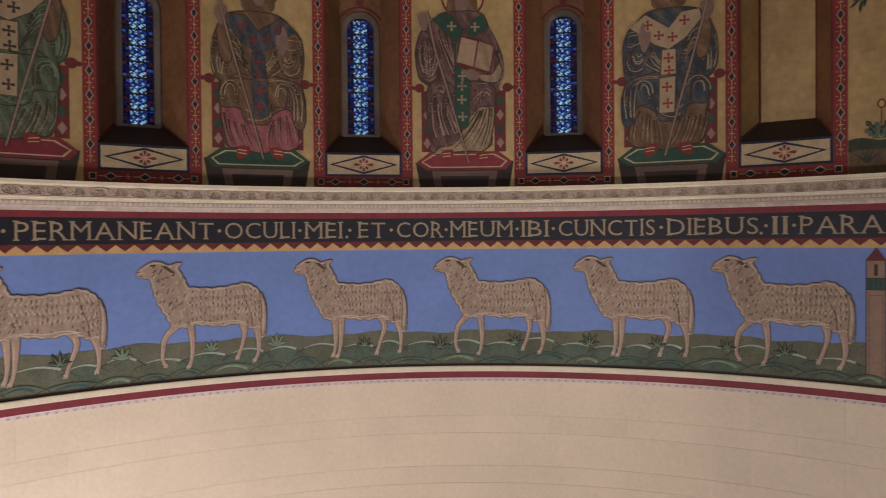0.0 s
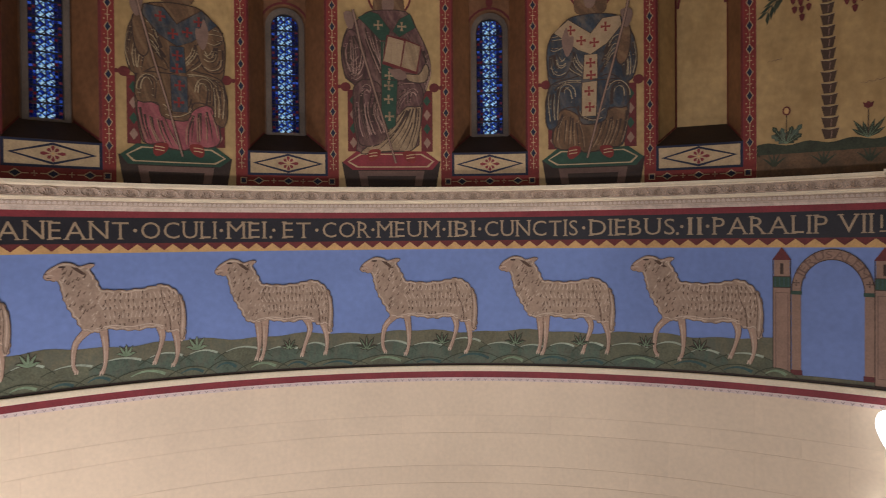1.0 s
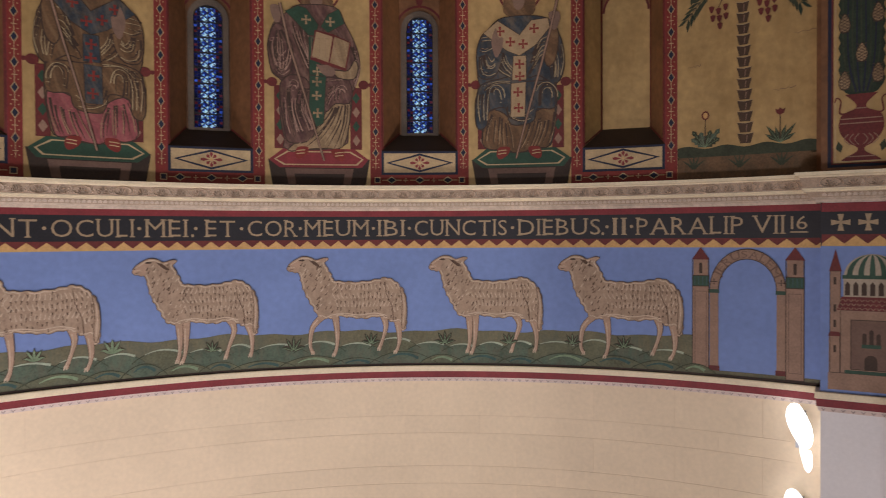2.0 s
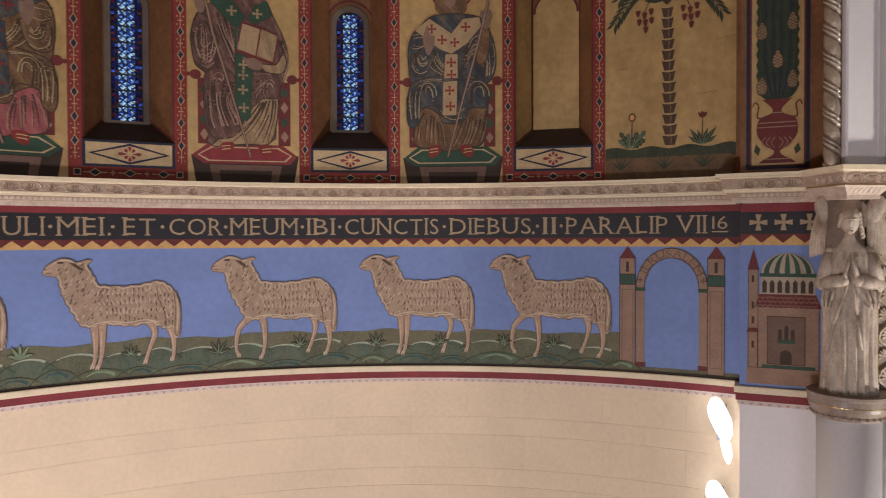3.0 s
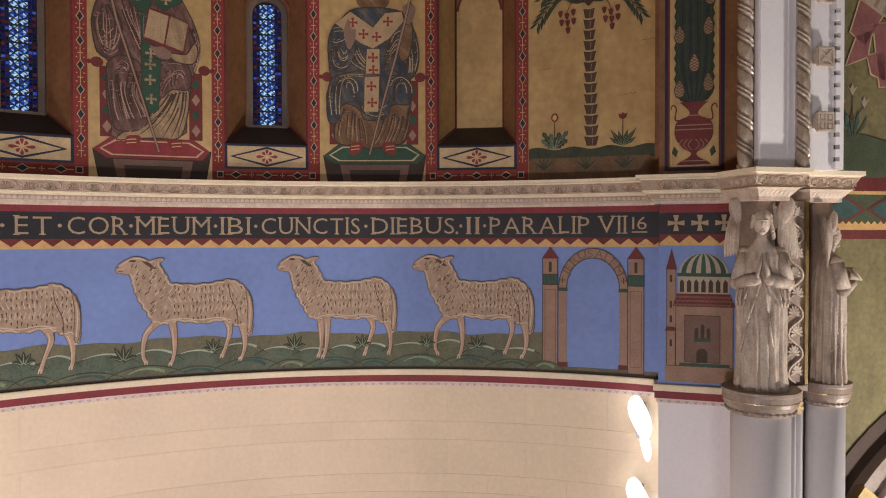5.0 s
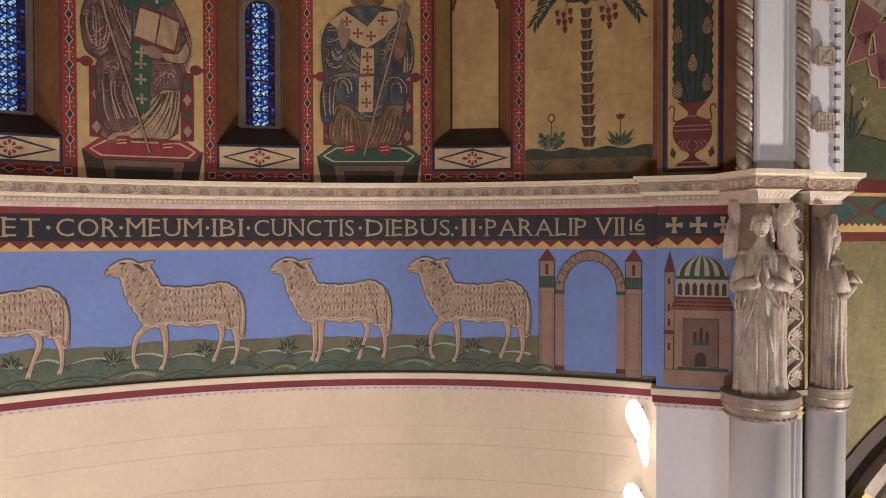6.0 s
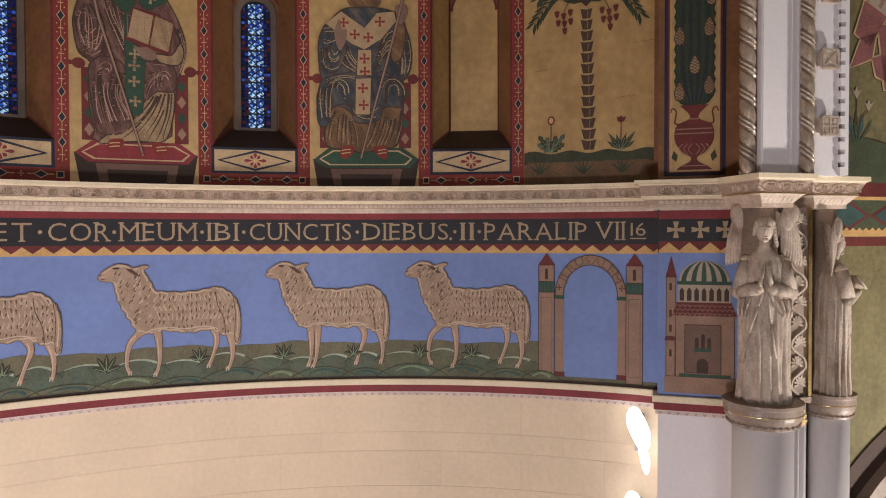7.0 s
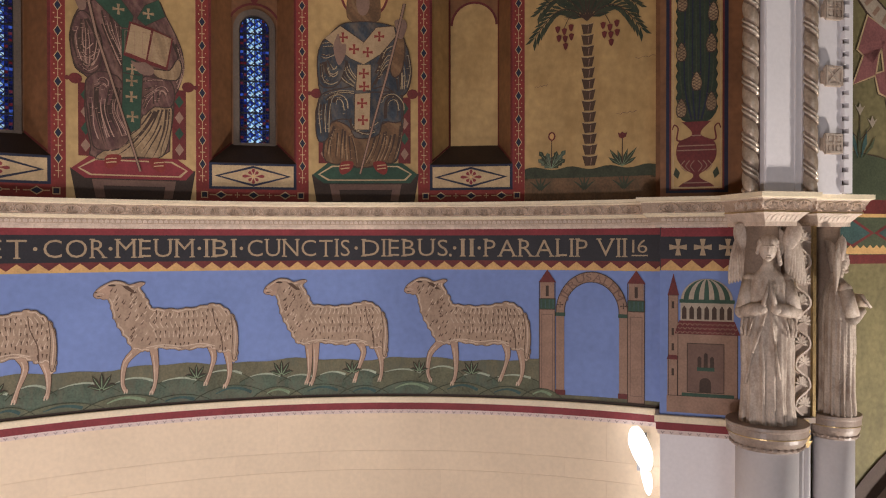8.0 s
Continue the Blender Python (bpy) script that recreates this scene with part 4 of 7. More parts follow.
for c, _ in BAYS:
    for sd in (-1, 1):
        border_strip(c + sd * (IN + 0.56), 0.85, 4.2)
    niche_panel(c)


def saint(c, robe, under_robe, stool, sash, cross, book, light, flip=1):
    """A robed enthroned figure kept as plain painted shapes: robe, sash, footstool and throne."""
    u = arc(c)
    art = Art(apse, 0.16)
    P = lambda pts: [(u + flip * x, z) for x, z in pts]

    rnd = random.Random(int(c * 7) + 99)

    def cloth(pts, d, m, rim=0.015):
        """A piece of cloth with a dark contour."""
        line = curve(pts, 3, True)
        art.poly(P(grown(line, rim)), d, M_DARK, 0.001)
        art.poly(P(line), d + 0.0012, m, 0.001)

    def folds(g0, g1, n, d, hi, w=0.013):
        """Drapery lines that pass from one guide line over to another, dark grooves with pale crests beside them."""
        for k in range(n):
            q = (k + rnd.uniform(-0.3, 0.3)) / max(1, n - 1)
            line = curve([(x0 + (x1 - x0) * q + rnd.uniform(-0.012, 0.012), z0 + (z1 - z0) * q + rnd.uniform(-0.01, 0.01)) for (x0, z0), (x1, z1) in zip(g0, g1)], 5)
            m, b = len(line), w * rnd.uniform(1.2, 3.2)
            lo, hi_end = rnd.choice((0, 0, m // 4)), m - rnd.choice((0, 0, m // 4))
            art.stroke(P(line[lo:hi_end]), b, w * 0.3, d + 0.0002 * (k % 2), M_DARK, 0.0003)
            if k % 4 != 1:
                art.stroke(P([(x + b * 0.7 + w * 0.3, z + 0.006) for x, z in line[m // 5:m - m // 6]]), w * 0.35, w * 1.0, d + 0.0005 + 0.0002 * (k % 2), hi, 0.0003)
            for c in range(3):
                j = rnd.randrange(1, m - 2)
                x, z = line[j]
                art.stroke(P([(x, z), (x + w * 2.6, z + 0.008)]), 0.006, 0.002, d + 0.0008, hi, 0.0003)

    # footstool
    art.poly(P([(-0.66, 1.05), (-0.60, 0.70), (0.62, 0.70), (0.68, 1.06)]), 0.003, M_SILLSHADE, 0.003)
    art.poly(P([(-0.40, 0.72), (0.42, 0.72), (0.46, 0.93), (-0.44, 0.93)]), 0.006, M_TANLO, 0.001)
    art.poly(P([(-0.30, 0.72), (0.32, 0.72), (0.34, 0.86), (-0.32, 0.86)]), 0.0075, M_SILLSHADE, 0.001)
    hexa = [(-0.65, 1.045), (-0.46, 1.195), (0.47, 1.195), (0.66, 1.055), (0.57, 0.945), (-0.51, 0.94)]
    art.poly(P(hexa), 0.008, stool, 0.002)
    ins = [(x * 0.90, 1.067 + (z - 1.067) * 0.74) for x, z in hexa]
    ins2 = [(x * 0.86, 1.067 + (z - 1.067) * 0.62) for x, z in hexa]
    art.poly(P(ins), 0.0105, M_CREAMP, 0.001)
    art.poly(P(ins2), 0.0118, stool, 0.001)
    # throne sides, knobs
    for sd in (-1, 1):
        x0, x1 = sd * 0.42, sd * 0.575
        art.rect(u + min(x0, x1), u + max(x0, x1), 1.19, 2.02, 0.004, M_REDDK, 0.003)
        for k in range(4):
            z = 1.31 + 0.19 * k
            xm = u + sd * 0.50
            art.poly([(xm - 0.05, z), (xm, z - 0.075), (xm + 0.05, z), (xm, z + 0.075)], 0.0075, M_GREENP if k % 2 else M_TAN, 0.001)
        art.disc(u + sd * 0.60, 2.06, 0.070, 0.062, 0.0075, M_REDDK, 12, 0.002)
        art.disc(u + sd * 0.685, 2.06, 0.028, 0.028, 0.0075, M_REDDK, 8, 0.002)
    # halo and plain head
    art.disc(u, 3.30, 0.30, 0.30, 0.006, M_REDDK, 24, 0.001)
    art.disc(u, 3.30, 0.27, 0.27, 0.0075, M_OCHRE, 24, 0.001)
    art.poly(P(curve([(-0.22, 3.02), (-0.21, 3.28), (-0.13, 3.46), (0.0, 3.50), (0.13, 3.46), (0.19, 3.28), (0.20, 3.02), (0.10, 2.94), (0.0, 2.84), (-0.10, 2.94)], 3, True)), 0.0105, M_ROBE_T, 0.001)
    art.disc(u - flip * 0.02, 3.20, 0.085, 0.16, 0.012, M_FLESH, 16, 0.001)
    if book:
        cloth([(-0.407, 2.973), (-0.242, 3.084), (0.22, 3.084), (0.352, 2.874), (0.505, 2.553), (0.549, 2.281), (0.484, 2.035), (0.44, 1.936), (0.429, 1.738), (0.385, 1.442), (0.308, 1.232), (-0.396, 1.183), (-0.44, 1.318), (-0.495, 1.639), (-0.495, 1.96), (-0.473, 2.084), (-0.593, 2.183), (-0.626, 2.355), (-0.648, 2.553), (-0.571, 2.825)], 0.0125, robe, 0.013)
        cloth([(0.242, 1.8), (0.396, 1.825), (0.413, 1.639), (0.352, 1.318), (0.264, 1.207), (0.044, 1.207), (-0.176, 1.19), (-0.396, 1.165), (-0.259, 1.294), (-0.044, 1.442), (0.11, 1.689)], 0.0150, under_robe)
        folds([(0.198, 1.738), (0.044, 1.516), (-0.176, 1.318), (-0.341, 1.183)], [(0.385, 1.788), (0.363, 1.541), (0.308, 1.318), (0.275, 1.215)], 8, 0.0175, M_PALLIUM, 0.011)
        cloth([(-0.495, 1.96), (-0.44, 2.104), (-0.308, 2.158), (-0.121, 2.054), (-0.11, 1.639), (-0.04, 1.454), (-0.154, 1.294), (-0.385, 1.281), (-0.44, 1.442)], 0.0165, robe)
        folds([(-0.457, 1.985), (-0.451, 1.738), (-0.418, 1.516), (-0.363, 1.318)], [(-0.132, 1.985), (-0.198, 1.738), (-0.11, 1.516), (-0.077, 1.43)], 9, 0.0190, light)
        folds([(-0.44, 1.96), (-0.363, 2.084), (-0.286, 2.059), (-0.275, 1.96)], [(-0.385, 1.96), (-0.347, 2.01), (-0.308, 2.005), (-0.308, 1.96)], 3, 0.0196, light, 0.010)
        cloth([(0.077, 2.104), (0.264, 2.133), (0.396, 2.109), (0.444, 1.96), (0.396, 1.812), (0.22, 1.807), (0.084, 1.701)], 0.0165, robe)
        folds([(0.215, 1.837), (0.231, 2.01), (0.308, 2.047), (0.385, 1.96)], [(0.264, 1.862), (0.286, 1.973), (0.319, 1.973), (0.341, 1.911)], 4, 0.0190, light, 0.010)
        folds([(0.088, 2.084), (0.198, 2.104), (0.33, 2.114)], [(0.088, 1.738), (0.154, 1.862), (0.22, 1.936)], 5, 0.0192, light, 0.009)
        cloth([(-0.571, 2.795), (-0.479, 2.805), (-0.385, 2.652), (-0.334, 2.479), (-0.363, 2.207), (-0.484, 2.128), (-0.604, 2.232), (-0.642, 2.528)], 0.0180, robe)
        folds([(-0.554, 2.726), (-0.615, 2.553), (-0.589, 2.306), (-0.505, 2.17)], [(-0.473, 2.751), (-0.374, 2.528), (-0.396, 2.331), (-0.473, 2.158)], 8, 0.0205, light)
        folds([(-0.571, 2.528), (-0.505, 2.405), (-0.429, 2.491)], [(-0.582, 2.232), (-0.473, 2.153), (-0.369, 2.244)], 5, 0.0210, light, 0.010)
        folds([(-0.374, 2.874), (-0.319, 2.652), (-0.198, 2.355), (-0.121, 2.207)], [(-0.176, 2.825), (-0.154, 2.652), (-0.136, 2.479), (-0.127, 2.306)], 7, 0.0170, light)
        folds([(0.396, 2.627), (0.484, 2.43), (0.484, 2.207), (0.44, 2.035)], [(0.484, 2.528), (0.532, 2.331), (0.51, 2.158), (0.451, 1.96)], 4, 0.0170, light, 0.010)
        cloth([(0.224, 2.237), (0.396, 2.237), (0.484, 2.375), (0.523, 2.281), (0.466, 2.138), (0.264, 2.153)], 0.0195, M_LIGHTROBE)
        for pts in ([(-0.422, 2.993), (-0.259, 3.072), (-0.154, 3.047), (0.004, 2.837), (-0.04, 2.696), (-0.121, 2.696), (-0.33, 2.911)], [(0.044, 2.82), (0.132, 2.978), (0.275, 3.059), (0.347, 2.874), (0.132, 2.746)],
                    [(-0.121, 2.676), (-0.026, 2.676), (-0.066, 2.405), (0.011, 2.343), (0.099, 2.153), (0.066, 1.541), (-0.026, 1.486), (-0.121, 1.738), (-0.11, 2.035)]):
            line = pts
            art.poly(P(grown(line, 0.008)), 0.0200, M_DARK, 0.001)
            art.poly(P(line), 0.0212, sash, 0.001)
        for x, z in [(-0.154, 2.899), (0.165, 2.886), (-0.011, 2.22), (-0.018, 2.084), (-0.022, 1.899), (-0.011, 1.669)]:
            art.cross(u + flip * x, z, 0.062, 0.0224, cross, 0.0005, 0.30)
        art.stroke(P([(-0.105, 2.17), (0.077, 2.158)]), 0.012, 0.012, 0.0226, M_DARK, 0.0005)
        art.poly(P([(-0.04, 2.77), (0.198, 2.721), (0.435, 2.62), (0.369, 2.237), (0.11, 2.306), (-0.105, 2.375)]), 0.0235, M_REDDK, 0.004)
        art.poly(P([(-0.022, 2.746), (0.193, 2.689), (0.136, 2.343), (-0.084, 2.417)]), 0.0278, M_PALLIUM, 0.002)
        art.poly(P([(0.22, 2.689), (0.418, 2.615), (0.356, 2.276), (0.154, 2.341)]), 0.0278, M_LIGHTROBE, 0.002)
        for k in range(2):
            art.box(u + flip * (0.13 if k else -0.055) - 0.035, u + flip * (0.13 if k else -0.055) + 0.075, 2.40, 2.66, 0.005, 0.0300, M_TAN, 0.0004)
        art.poly(P(curve([(-0.026, 2.318), (0.044, 2.301), (0.132, 2.311), (0.224, 2.237), (0.198, 2.17), (0.088, 2.17), (0.022, 2.232)], 3, True)), 0.0285, M_FLESH, 0.002)
        art.poly(P(curve([(-0.62, 3.047), (-0.505, 3.059), (-0.484, 2.923), (-0.505, 2.844), (-0.567, 2.854)], 3, True)), 0.0235, M_FLESH, 0.002)
        st = [(-0.495, 3.096), (-0.385, 2.578), (-0.242, 2.109), (-0.077, 1.541), (0.07, 1.032)]
        feet = [(-0.237, 1.141), (0.27, 1.116)]
    else:
        cloth([(-0.46, 2.756), (-0.302, 2.912), (-0.119, 2.954), (0.124, 2.954), (0.367, 2.896), (0.489, 2.745), (0.577, 2.374), (0.55, 2.142), (0.47, 2.026), (0.477, 1.724), (0.416, 1.283), (0.319, 1.202), (-0.022, 1.144), (-0.363, 1.195), (-0.509, 1.283), (-0.509, 1.469), (-0.586, 1.631), (-0.601, 1.84), (-0.533, 2.026), (-0.567, 2.165), (-0.577, 2.513), (-0.521, 2.698)], 0.0125, robe, 0.013)
        cloth([(-0.411, 1.689), (-0.217, 1.654), (-0.119, 1.538), (0.075, 1.534), (0.221, 1.678), (0.453, 1.705), (0.392, 1.283), (0.319, 1.2), (0.173, 1.232), (0.1, 1.167), (-0.095, 1.144), (-0.192, 1.214), (-0.363, 1.186), (-0.509, 1.283)], 0.0150, under_robe)
        folds([(-0.399, 1.654), (-0.46, 1.469), (-0.484, 1.283)], [(-0.18, 1.585), (-0.131, 1.376), (-0.119, 1.167)], 7, 0.0175, M_LIGHTROBE, 0.011)
        folds([(0.148, 1.538), (0.075, 1.353), (-0.022, 1.167)], [(0.436, 1.654), (0.416, 1.422), (0.343, 1.225)], 7, 0.0175, M_LIGHTROBE, 0.011)
        cloth([(-0.562, 1.991), (-0.436, 2.084), (-0.277, 2.118), (-0.114, 2.107), (-0.114, 1.596), (-0.204, 1.747), (-0.423, 1.705), (-0.46, 1.515), (-0.562, 1.464), (-0.601, 1.654)], 0.0165, robe)
        cloth([(-0.114, 2.095), (0.075, 2.077), (0.392, 2.072), (0.465, 1.979), (0.455, 1.724), (0.226, 1.719), (0.173, 1.562), (0.002, 1.511), (-0.156, 1.58)], 0.0167, robe)
        folds([(-0.423, 1.724), (-0.423, 1.979), (-0.326, 2.037), (-0.241, 1.956), (-0.229, 1.747)], [(-0.35, 1.747), (-0.375, 1.933), (-0.326, 1.979), (-0.285, 1.933), (-0.277, 1.747)], 3, 0.0190, light, 0.011)
        folds([(-0.552, 1.979), (-0.582, 1.794), (-0.557, 1.515)], [(-0.448, 2.002), (-0.472, 1.794), (-0.479, 1.538)], 4, 0.0190, light, 0.011)
        folds([(-0.509, 2.026), (-0.338, 2.091), (-0.119, 2.091)], [(-0.545, 1.91), (-0.363, 2.067), (-0.131, 2.053)], 3, 0.0194, light, 0.009)
        folds([(0.209, 1.747), (0.221, 1.979), (0.343, 2.049), (0.445, 1.933), (0.44, 1.747)], [(0.282, 1.77), (0.282, 1.933), (0.343, 1.991), (0.397, 1.933), (0.392, 1.77)], 3, 0.0190, light, 0.011)
        folds([(-0.18, 1.747), (-0.156, 1.62), (0.002, 1.538), (0.173, 1.596)], [(-0.144, 1.84), (-0.095, 1.701), (0.027, 1.631), (0.197, 1.747)], 3, 0.0190, light, 0.010)
        cloth([(-0.509, 2.698), (-0.387, 2.745), (-0.338, 2.49), (-0.241, 2.466), (-0.302, 2.234), (-0.411, 2.142), (-0.557, 2.188), (-0.577, 2.513)], 0.0170, robe)
        folds([(-0.562, 2.536), (-0.484, 2.49), (-0.363, 2.536)], [(-0.562, 2.664), (-0.484, 2.698), (-0.382, 2.698)], 4, 0.0195, light, 0.010)
        folds([(-0.552, 2.443), (-0.533, 2.234), (-0.436, 2.165), (-0.314, 2.234)], [(-0.46, 2.466), (-0.436, 2.374), (-0.387, 2.35), (-0.338, 2.42)], 5, 0.0195, light, 0.011)
        folds([(-0.326, 2.374), (-0.302, 2.234), (-0.144, 2.118)], [(-0.241, 2.466), (-0.187, 2.35), (-0.107, 2.234)], 5, 0.0175, light, 0.011)
        cloth([(0.319, 2.722), (0.501, 2.698), (0.577, 2.374), (0.538, 2.118), (0.44, 2.049), (0.246, 2.165), (0.1, 2.142), (0.221, 2.374)], 0.0170, robe)
        folds([(0.173, 2.443), (0.246, 2.629), (0.343, 2.675)], [(0.112, 2.165), (0.246, 2.35), (0.319, 2.374)], 6, 0.0195, light, 0.011)
        folds([(0.509, 2.629), (0.562, 2.35), (0.501, 2.095)], [(0.392, 2.281), (0.392, 2.211), (0.416, 2.095)], 6, 0.0195, light, 0.011)
        cloth([(0.392, 2.756), (0.489, 2.75), (0.494, 2.536), (0.453, 2.339), (0.372, 2.276), (0.328, 2.374), (0.367, 2.559)], 0.0205, M_ROBE_T)
        for pts in ([(-0.491, 2.745), (-0.302, 2.903), (-0.01, 2.703), (-0.095, 2.582), (-0.173, 2.501)], [(0.148, 2.889), (0.367, 2.907), (0.392, 2.787), (0.197, 2.559), (-0.01, 2.432), (-0.173, 2.501)],
                    [(-0.088, 2.425), (0.075, 2.425), (0.075, 2.107), (-0.107, 2.107)], [(-0.119, 2.06), (0.071, 2.072), (0.056, 1.615), (-0.127, 1.615)]):
            art.poly(P(grown(pts, 0.009)), 0.0215, M_DARK, 0.001)
            art.poly(P(pts), 0.0227, sash, 0.001)
        for x, z in [(-0.27, 2.763), (0.185, 2.78), (0.039, 2.582), (-0.131, 2.617), (-0.01, 2.316), (-0.005, 2.153), (-0.032, 1.944), (-0.022, 1.733)]:
            art.cross(u + flip * x, z, 0.062, 0.0240, cross, 0.0005, 0.30)
        art.poly(P(curve([(-0.387, 2.617), (-0.35, 2.768), (-0.321, 2.803), (-0.29, 2.687), (-0.229, 2.675), (-0.246, 2.524), (-0.326, 2.415)], 3, True)), 0.0250, M_FLESH, 0.002)
        art.poly(P(curve([(0.38, 2.977), (0.501, 2.989), (0.533, 2.896), (0.477, 2.756), (0.421, 2.768), (0.392, 2.884)], 3, True)), 0.0265, M_FLESH, 0.002)
        st = [(0.501, 3.186), (0.404, 2.768), (0.282, 2.304), (0.124, 1.747), (-0.058, 1.058)]
        feet = [(-0.246, 1.139), (0.209, 1.139)]
    for k, (x, z) in enumerate(feet):
        slant = 0.03 if k == 0 else -0.03
        art.poly(P(curve([(x - 0.07 + slant, z + 0.07), (x + 0.07 + slant, z + 0.07), (x + 0.075, z - 0.03), (x - slant, z - 0.09), (x - 0.075, z - 0.03)], 3, True)), 0.0190, M_BORDER, 0.003)
        for q in (-0.01, 0.03):
            art.stroke(P([(x - 0.055, z + q - 0.01), (x, z + q), (x + 0.055, z + q + 0.004)]), 0.012, 0.012, 0.0222, M_CREAMP, 0.0005)
    art.stroke(P(st), 0.040, 0.030, 0.0312, M_DARK, 0.001)
    art.stroke(P(st), 0.026, 0.018, 0.0325, M_TAN, 0.001)
    return tagged(art.make("painted_figure"), category="wall painting", group="enthroned painted figures",
                  label="enthroned robed figure painted on gold, feet on a " + ("red" if stool is M_RED else "green") + " footstool")


saint(0.25, M_ROBE_P, M_LIGHTROBE, M_RED, M_GREENP, M_LIGHTROBE, True, M_FOLD_P)
saint(20.85, M_ROBE_B, M_ROBE_T, M_GREENP, M_PALLIUM, M_BORDER, False, M_FOLD_B)
saint(-20.5, M_ROBE_T, M_ROSE, M_GREENP, M_ROBE_B, M_BORDER, False, M_FOLD_B, -1)
saint(-41.3, M_ROBE_G, M_ROBE_G, M_RED, M_PALLIUM, M_DARK, False, M_LEAFHI)

# ---------------------------------------------------------------- palm panel
pg = Art(apse, 0.16)
U0, U1 = arc(36.05), arc(47.75)
pg.rect(U0, U1, 0.70, 0.98, 0.002, M_EARTH, 0.003)
wave = [(U0 + (U1 - U0) * j / 24, 1.10 + 0.02 * math.sin(j * 0.9)) for j in range(25)]
for a, b in zip(wave, wave[1:]):
    pg.poly([a, b, (b[0], 0.96), (a[0], 0.96)], 0.002, M_LEAF, 0.003)
pg.rect(arc(47.75), arc(49.3), 0.70, 4.2, 0.002, M_BROWN, 0.004)
for th in (37.5, 41.5, 45.0):
    for a in (-50, -22, 0, 22, 50):
        x, z = math.sin(radians(a)), math.cos(radians(a))
        pg.stroke([(arc(th), 0.84), (arc(th) + x * 0.1, 0.84 + z * 0.1), (arc(th) + x * 0.17, 0.84 + z * 0.16)], 0.035, 0.006, 0.0062, M_LEAF, 0.001)
for th, z, ln in ((46.0, 2.36, 0.34), (44.3, 1.72, 0.24), (39.6, 2.9, 0.18), (37.0, 2.1, 0.15)):
    crack = [(arc(th) + ln * (j / 9), z + 0.012 * math.sin(j * 2.3 + th) + 0.02 * j / 9) for j in range(10)]
    pg.stroke(crack, 0.003, 0.007, 0.001, M_TANLO, 0.0012)
tagged(pg.make("painted_ground"), kind="structure", label="green and brown painted ground below the palm", category="mural")


def palm(th):
    u = arc(th)
    root = empty("painted_palm", apse(u, 1.13, 0.0), label="date palm painted on gold wall with red date clusters", category="painted tree")
    tr = Art(apse, 0.16)
    n = 13
    for j in range(n):
        z = 1.12 + 0.132 * j
        cx = u - 0.035 * j / n
        k = 1.0 - 0.22 * j / n
        tr.poly([(cx - 0.058 * k, z), (cx + 0.058 * k, z), (cx + 0.092 * k, z + 0.125), (cx, z + 0.112), (cx - 0.092 * k, z + 0.125)], 0.004 + 0.0004 * (j % 2), M_TRUNK, 0.005)
        tr.stroke([(cx - 0.088 * k, z + 0.123), (cx, z + 0.110), (cx + 0.088 * k, z + 0.123)], 0.009, 0.009, 0.0095, M_CREAMP, 0.001)
        tr.stroke([(cx + 0.01 * k, z + 0.01), (cx + 0.02 * k, z + 0.09)], 0.006, 0.010, 0.0095, M_TAN, 0.001)
    under(tr.make("trunk"), root)
    cr = Art(apse, 0.16)
    cu, cz = u - 0.035, 2.86
    for k, (dx, dz, droop) in enumerate(((-0.62, 0.05, 0.32), (-0.55, 0.30, 0.22), (-0.35, 0.50, 0.1), (-0.08, 0.62, 0.0), (0.14, 0.60, 0.0), (0.38, 0.48, 0.1), (0.56, 0.28, 0.22), (0.62, 0.05, 0.32))):
        rib = [(cu + dx * t, cz + dz * t + 0.18 * math.sin(math.pi * t) - 0.62 * droop * t * t) for t in [q / 13 for q in range(14)]]
        cr.stroke(rib, 0.018, 0.006, 0.010 + 0.0004 * k, M_DARK, 0.001)
        for j in range(1, 14):
            x, z = rib[j]
            px, pz = rib[j - 1]
            tx, tz = x - px, z - pz
            q = math.hypot(tx, tz)
            tx, tz = tx / q, tz / q
            for sd in (-1, 1):
                ln = 0.21 * (1.1 - 0.45 * j / 13)
                ex, ez = x + (tx * 0.90 - sd * tz * 0.52) * ln, z + (tz * 0.90 + sd * tx * 0.52) * ln - 0.03
                mx, mz = (x + ex) / 2, (z + ez) / 2
                cr.poly([(x, z), (mx - tz * 0.012 - sd * tx * 0.026, mz + tx * 0.012 - sd * tz * 0.026), (ex, ez), (mx + tz * 0.012 + sd * tx * 0.026, mz - tx * 0.012 + sd * tz * 0.026)], 0.0065 + 0.0003 * k, M_LEAF if (j + k) % 4 else M_PINE, 0.002)
    under(cr.make("fronds"), root)
    for sx in (-0.27, 0.27):
        da = Art(apse, 0.16)
        da.stroke(curve([(cu + sx * 0.1, 2.90), (cu + sx * 0.7, 2.93), (cu + sx, 2.80)], 5), 0.010, 0.008, 0.011, M_DARK, 0.001)
        bunch = under(da.make("date_stalk"), root)
        for k, (x, z) in enumerate(((-0.08, 2.78), (0.0, 2.75), (0.08, 2.79), (-0.065, 2.67), (0.01, 2.66), (0.085, 2.68), (0.015, 2.57))):
            d = 0.012 + 0.0003 * k
            one = Art(apse, 0.16)
            one.poly([(cu + sx + x - 0.032, z + 0.03), (cu + sx + x, z + 0.045), (cu + sx + x + 0.032, z + 0.03), (cu + sx + x + 0.018, z - 0.025), (cu + sx + x, z - 0.045), (cu + sx + x - 0.018, z - 0.025)], d, M_REDDK, 0.006)
            under(one.make("date"), bunch).matrix_parent_inverse = Matrix.Identity(4)


palm(42.0)


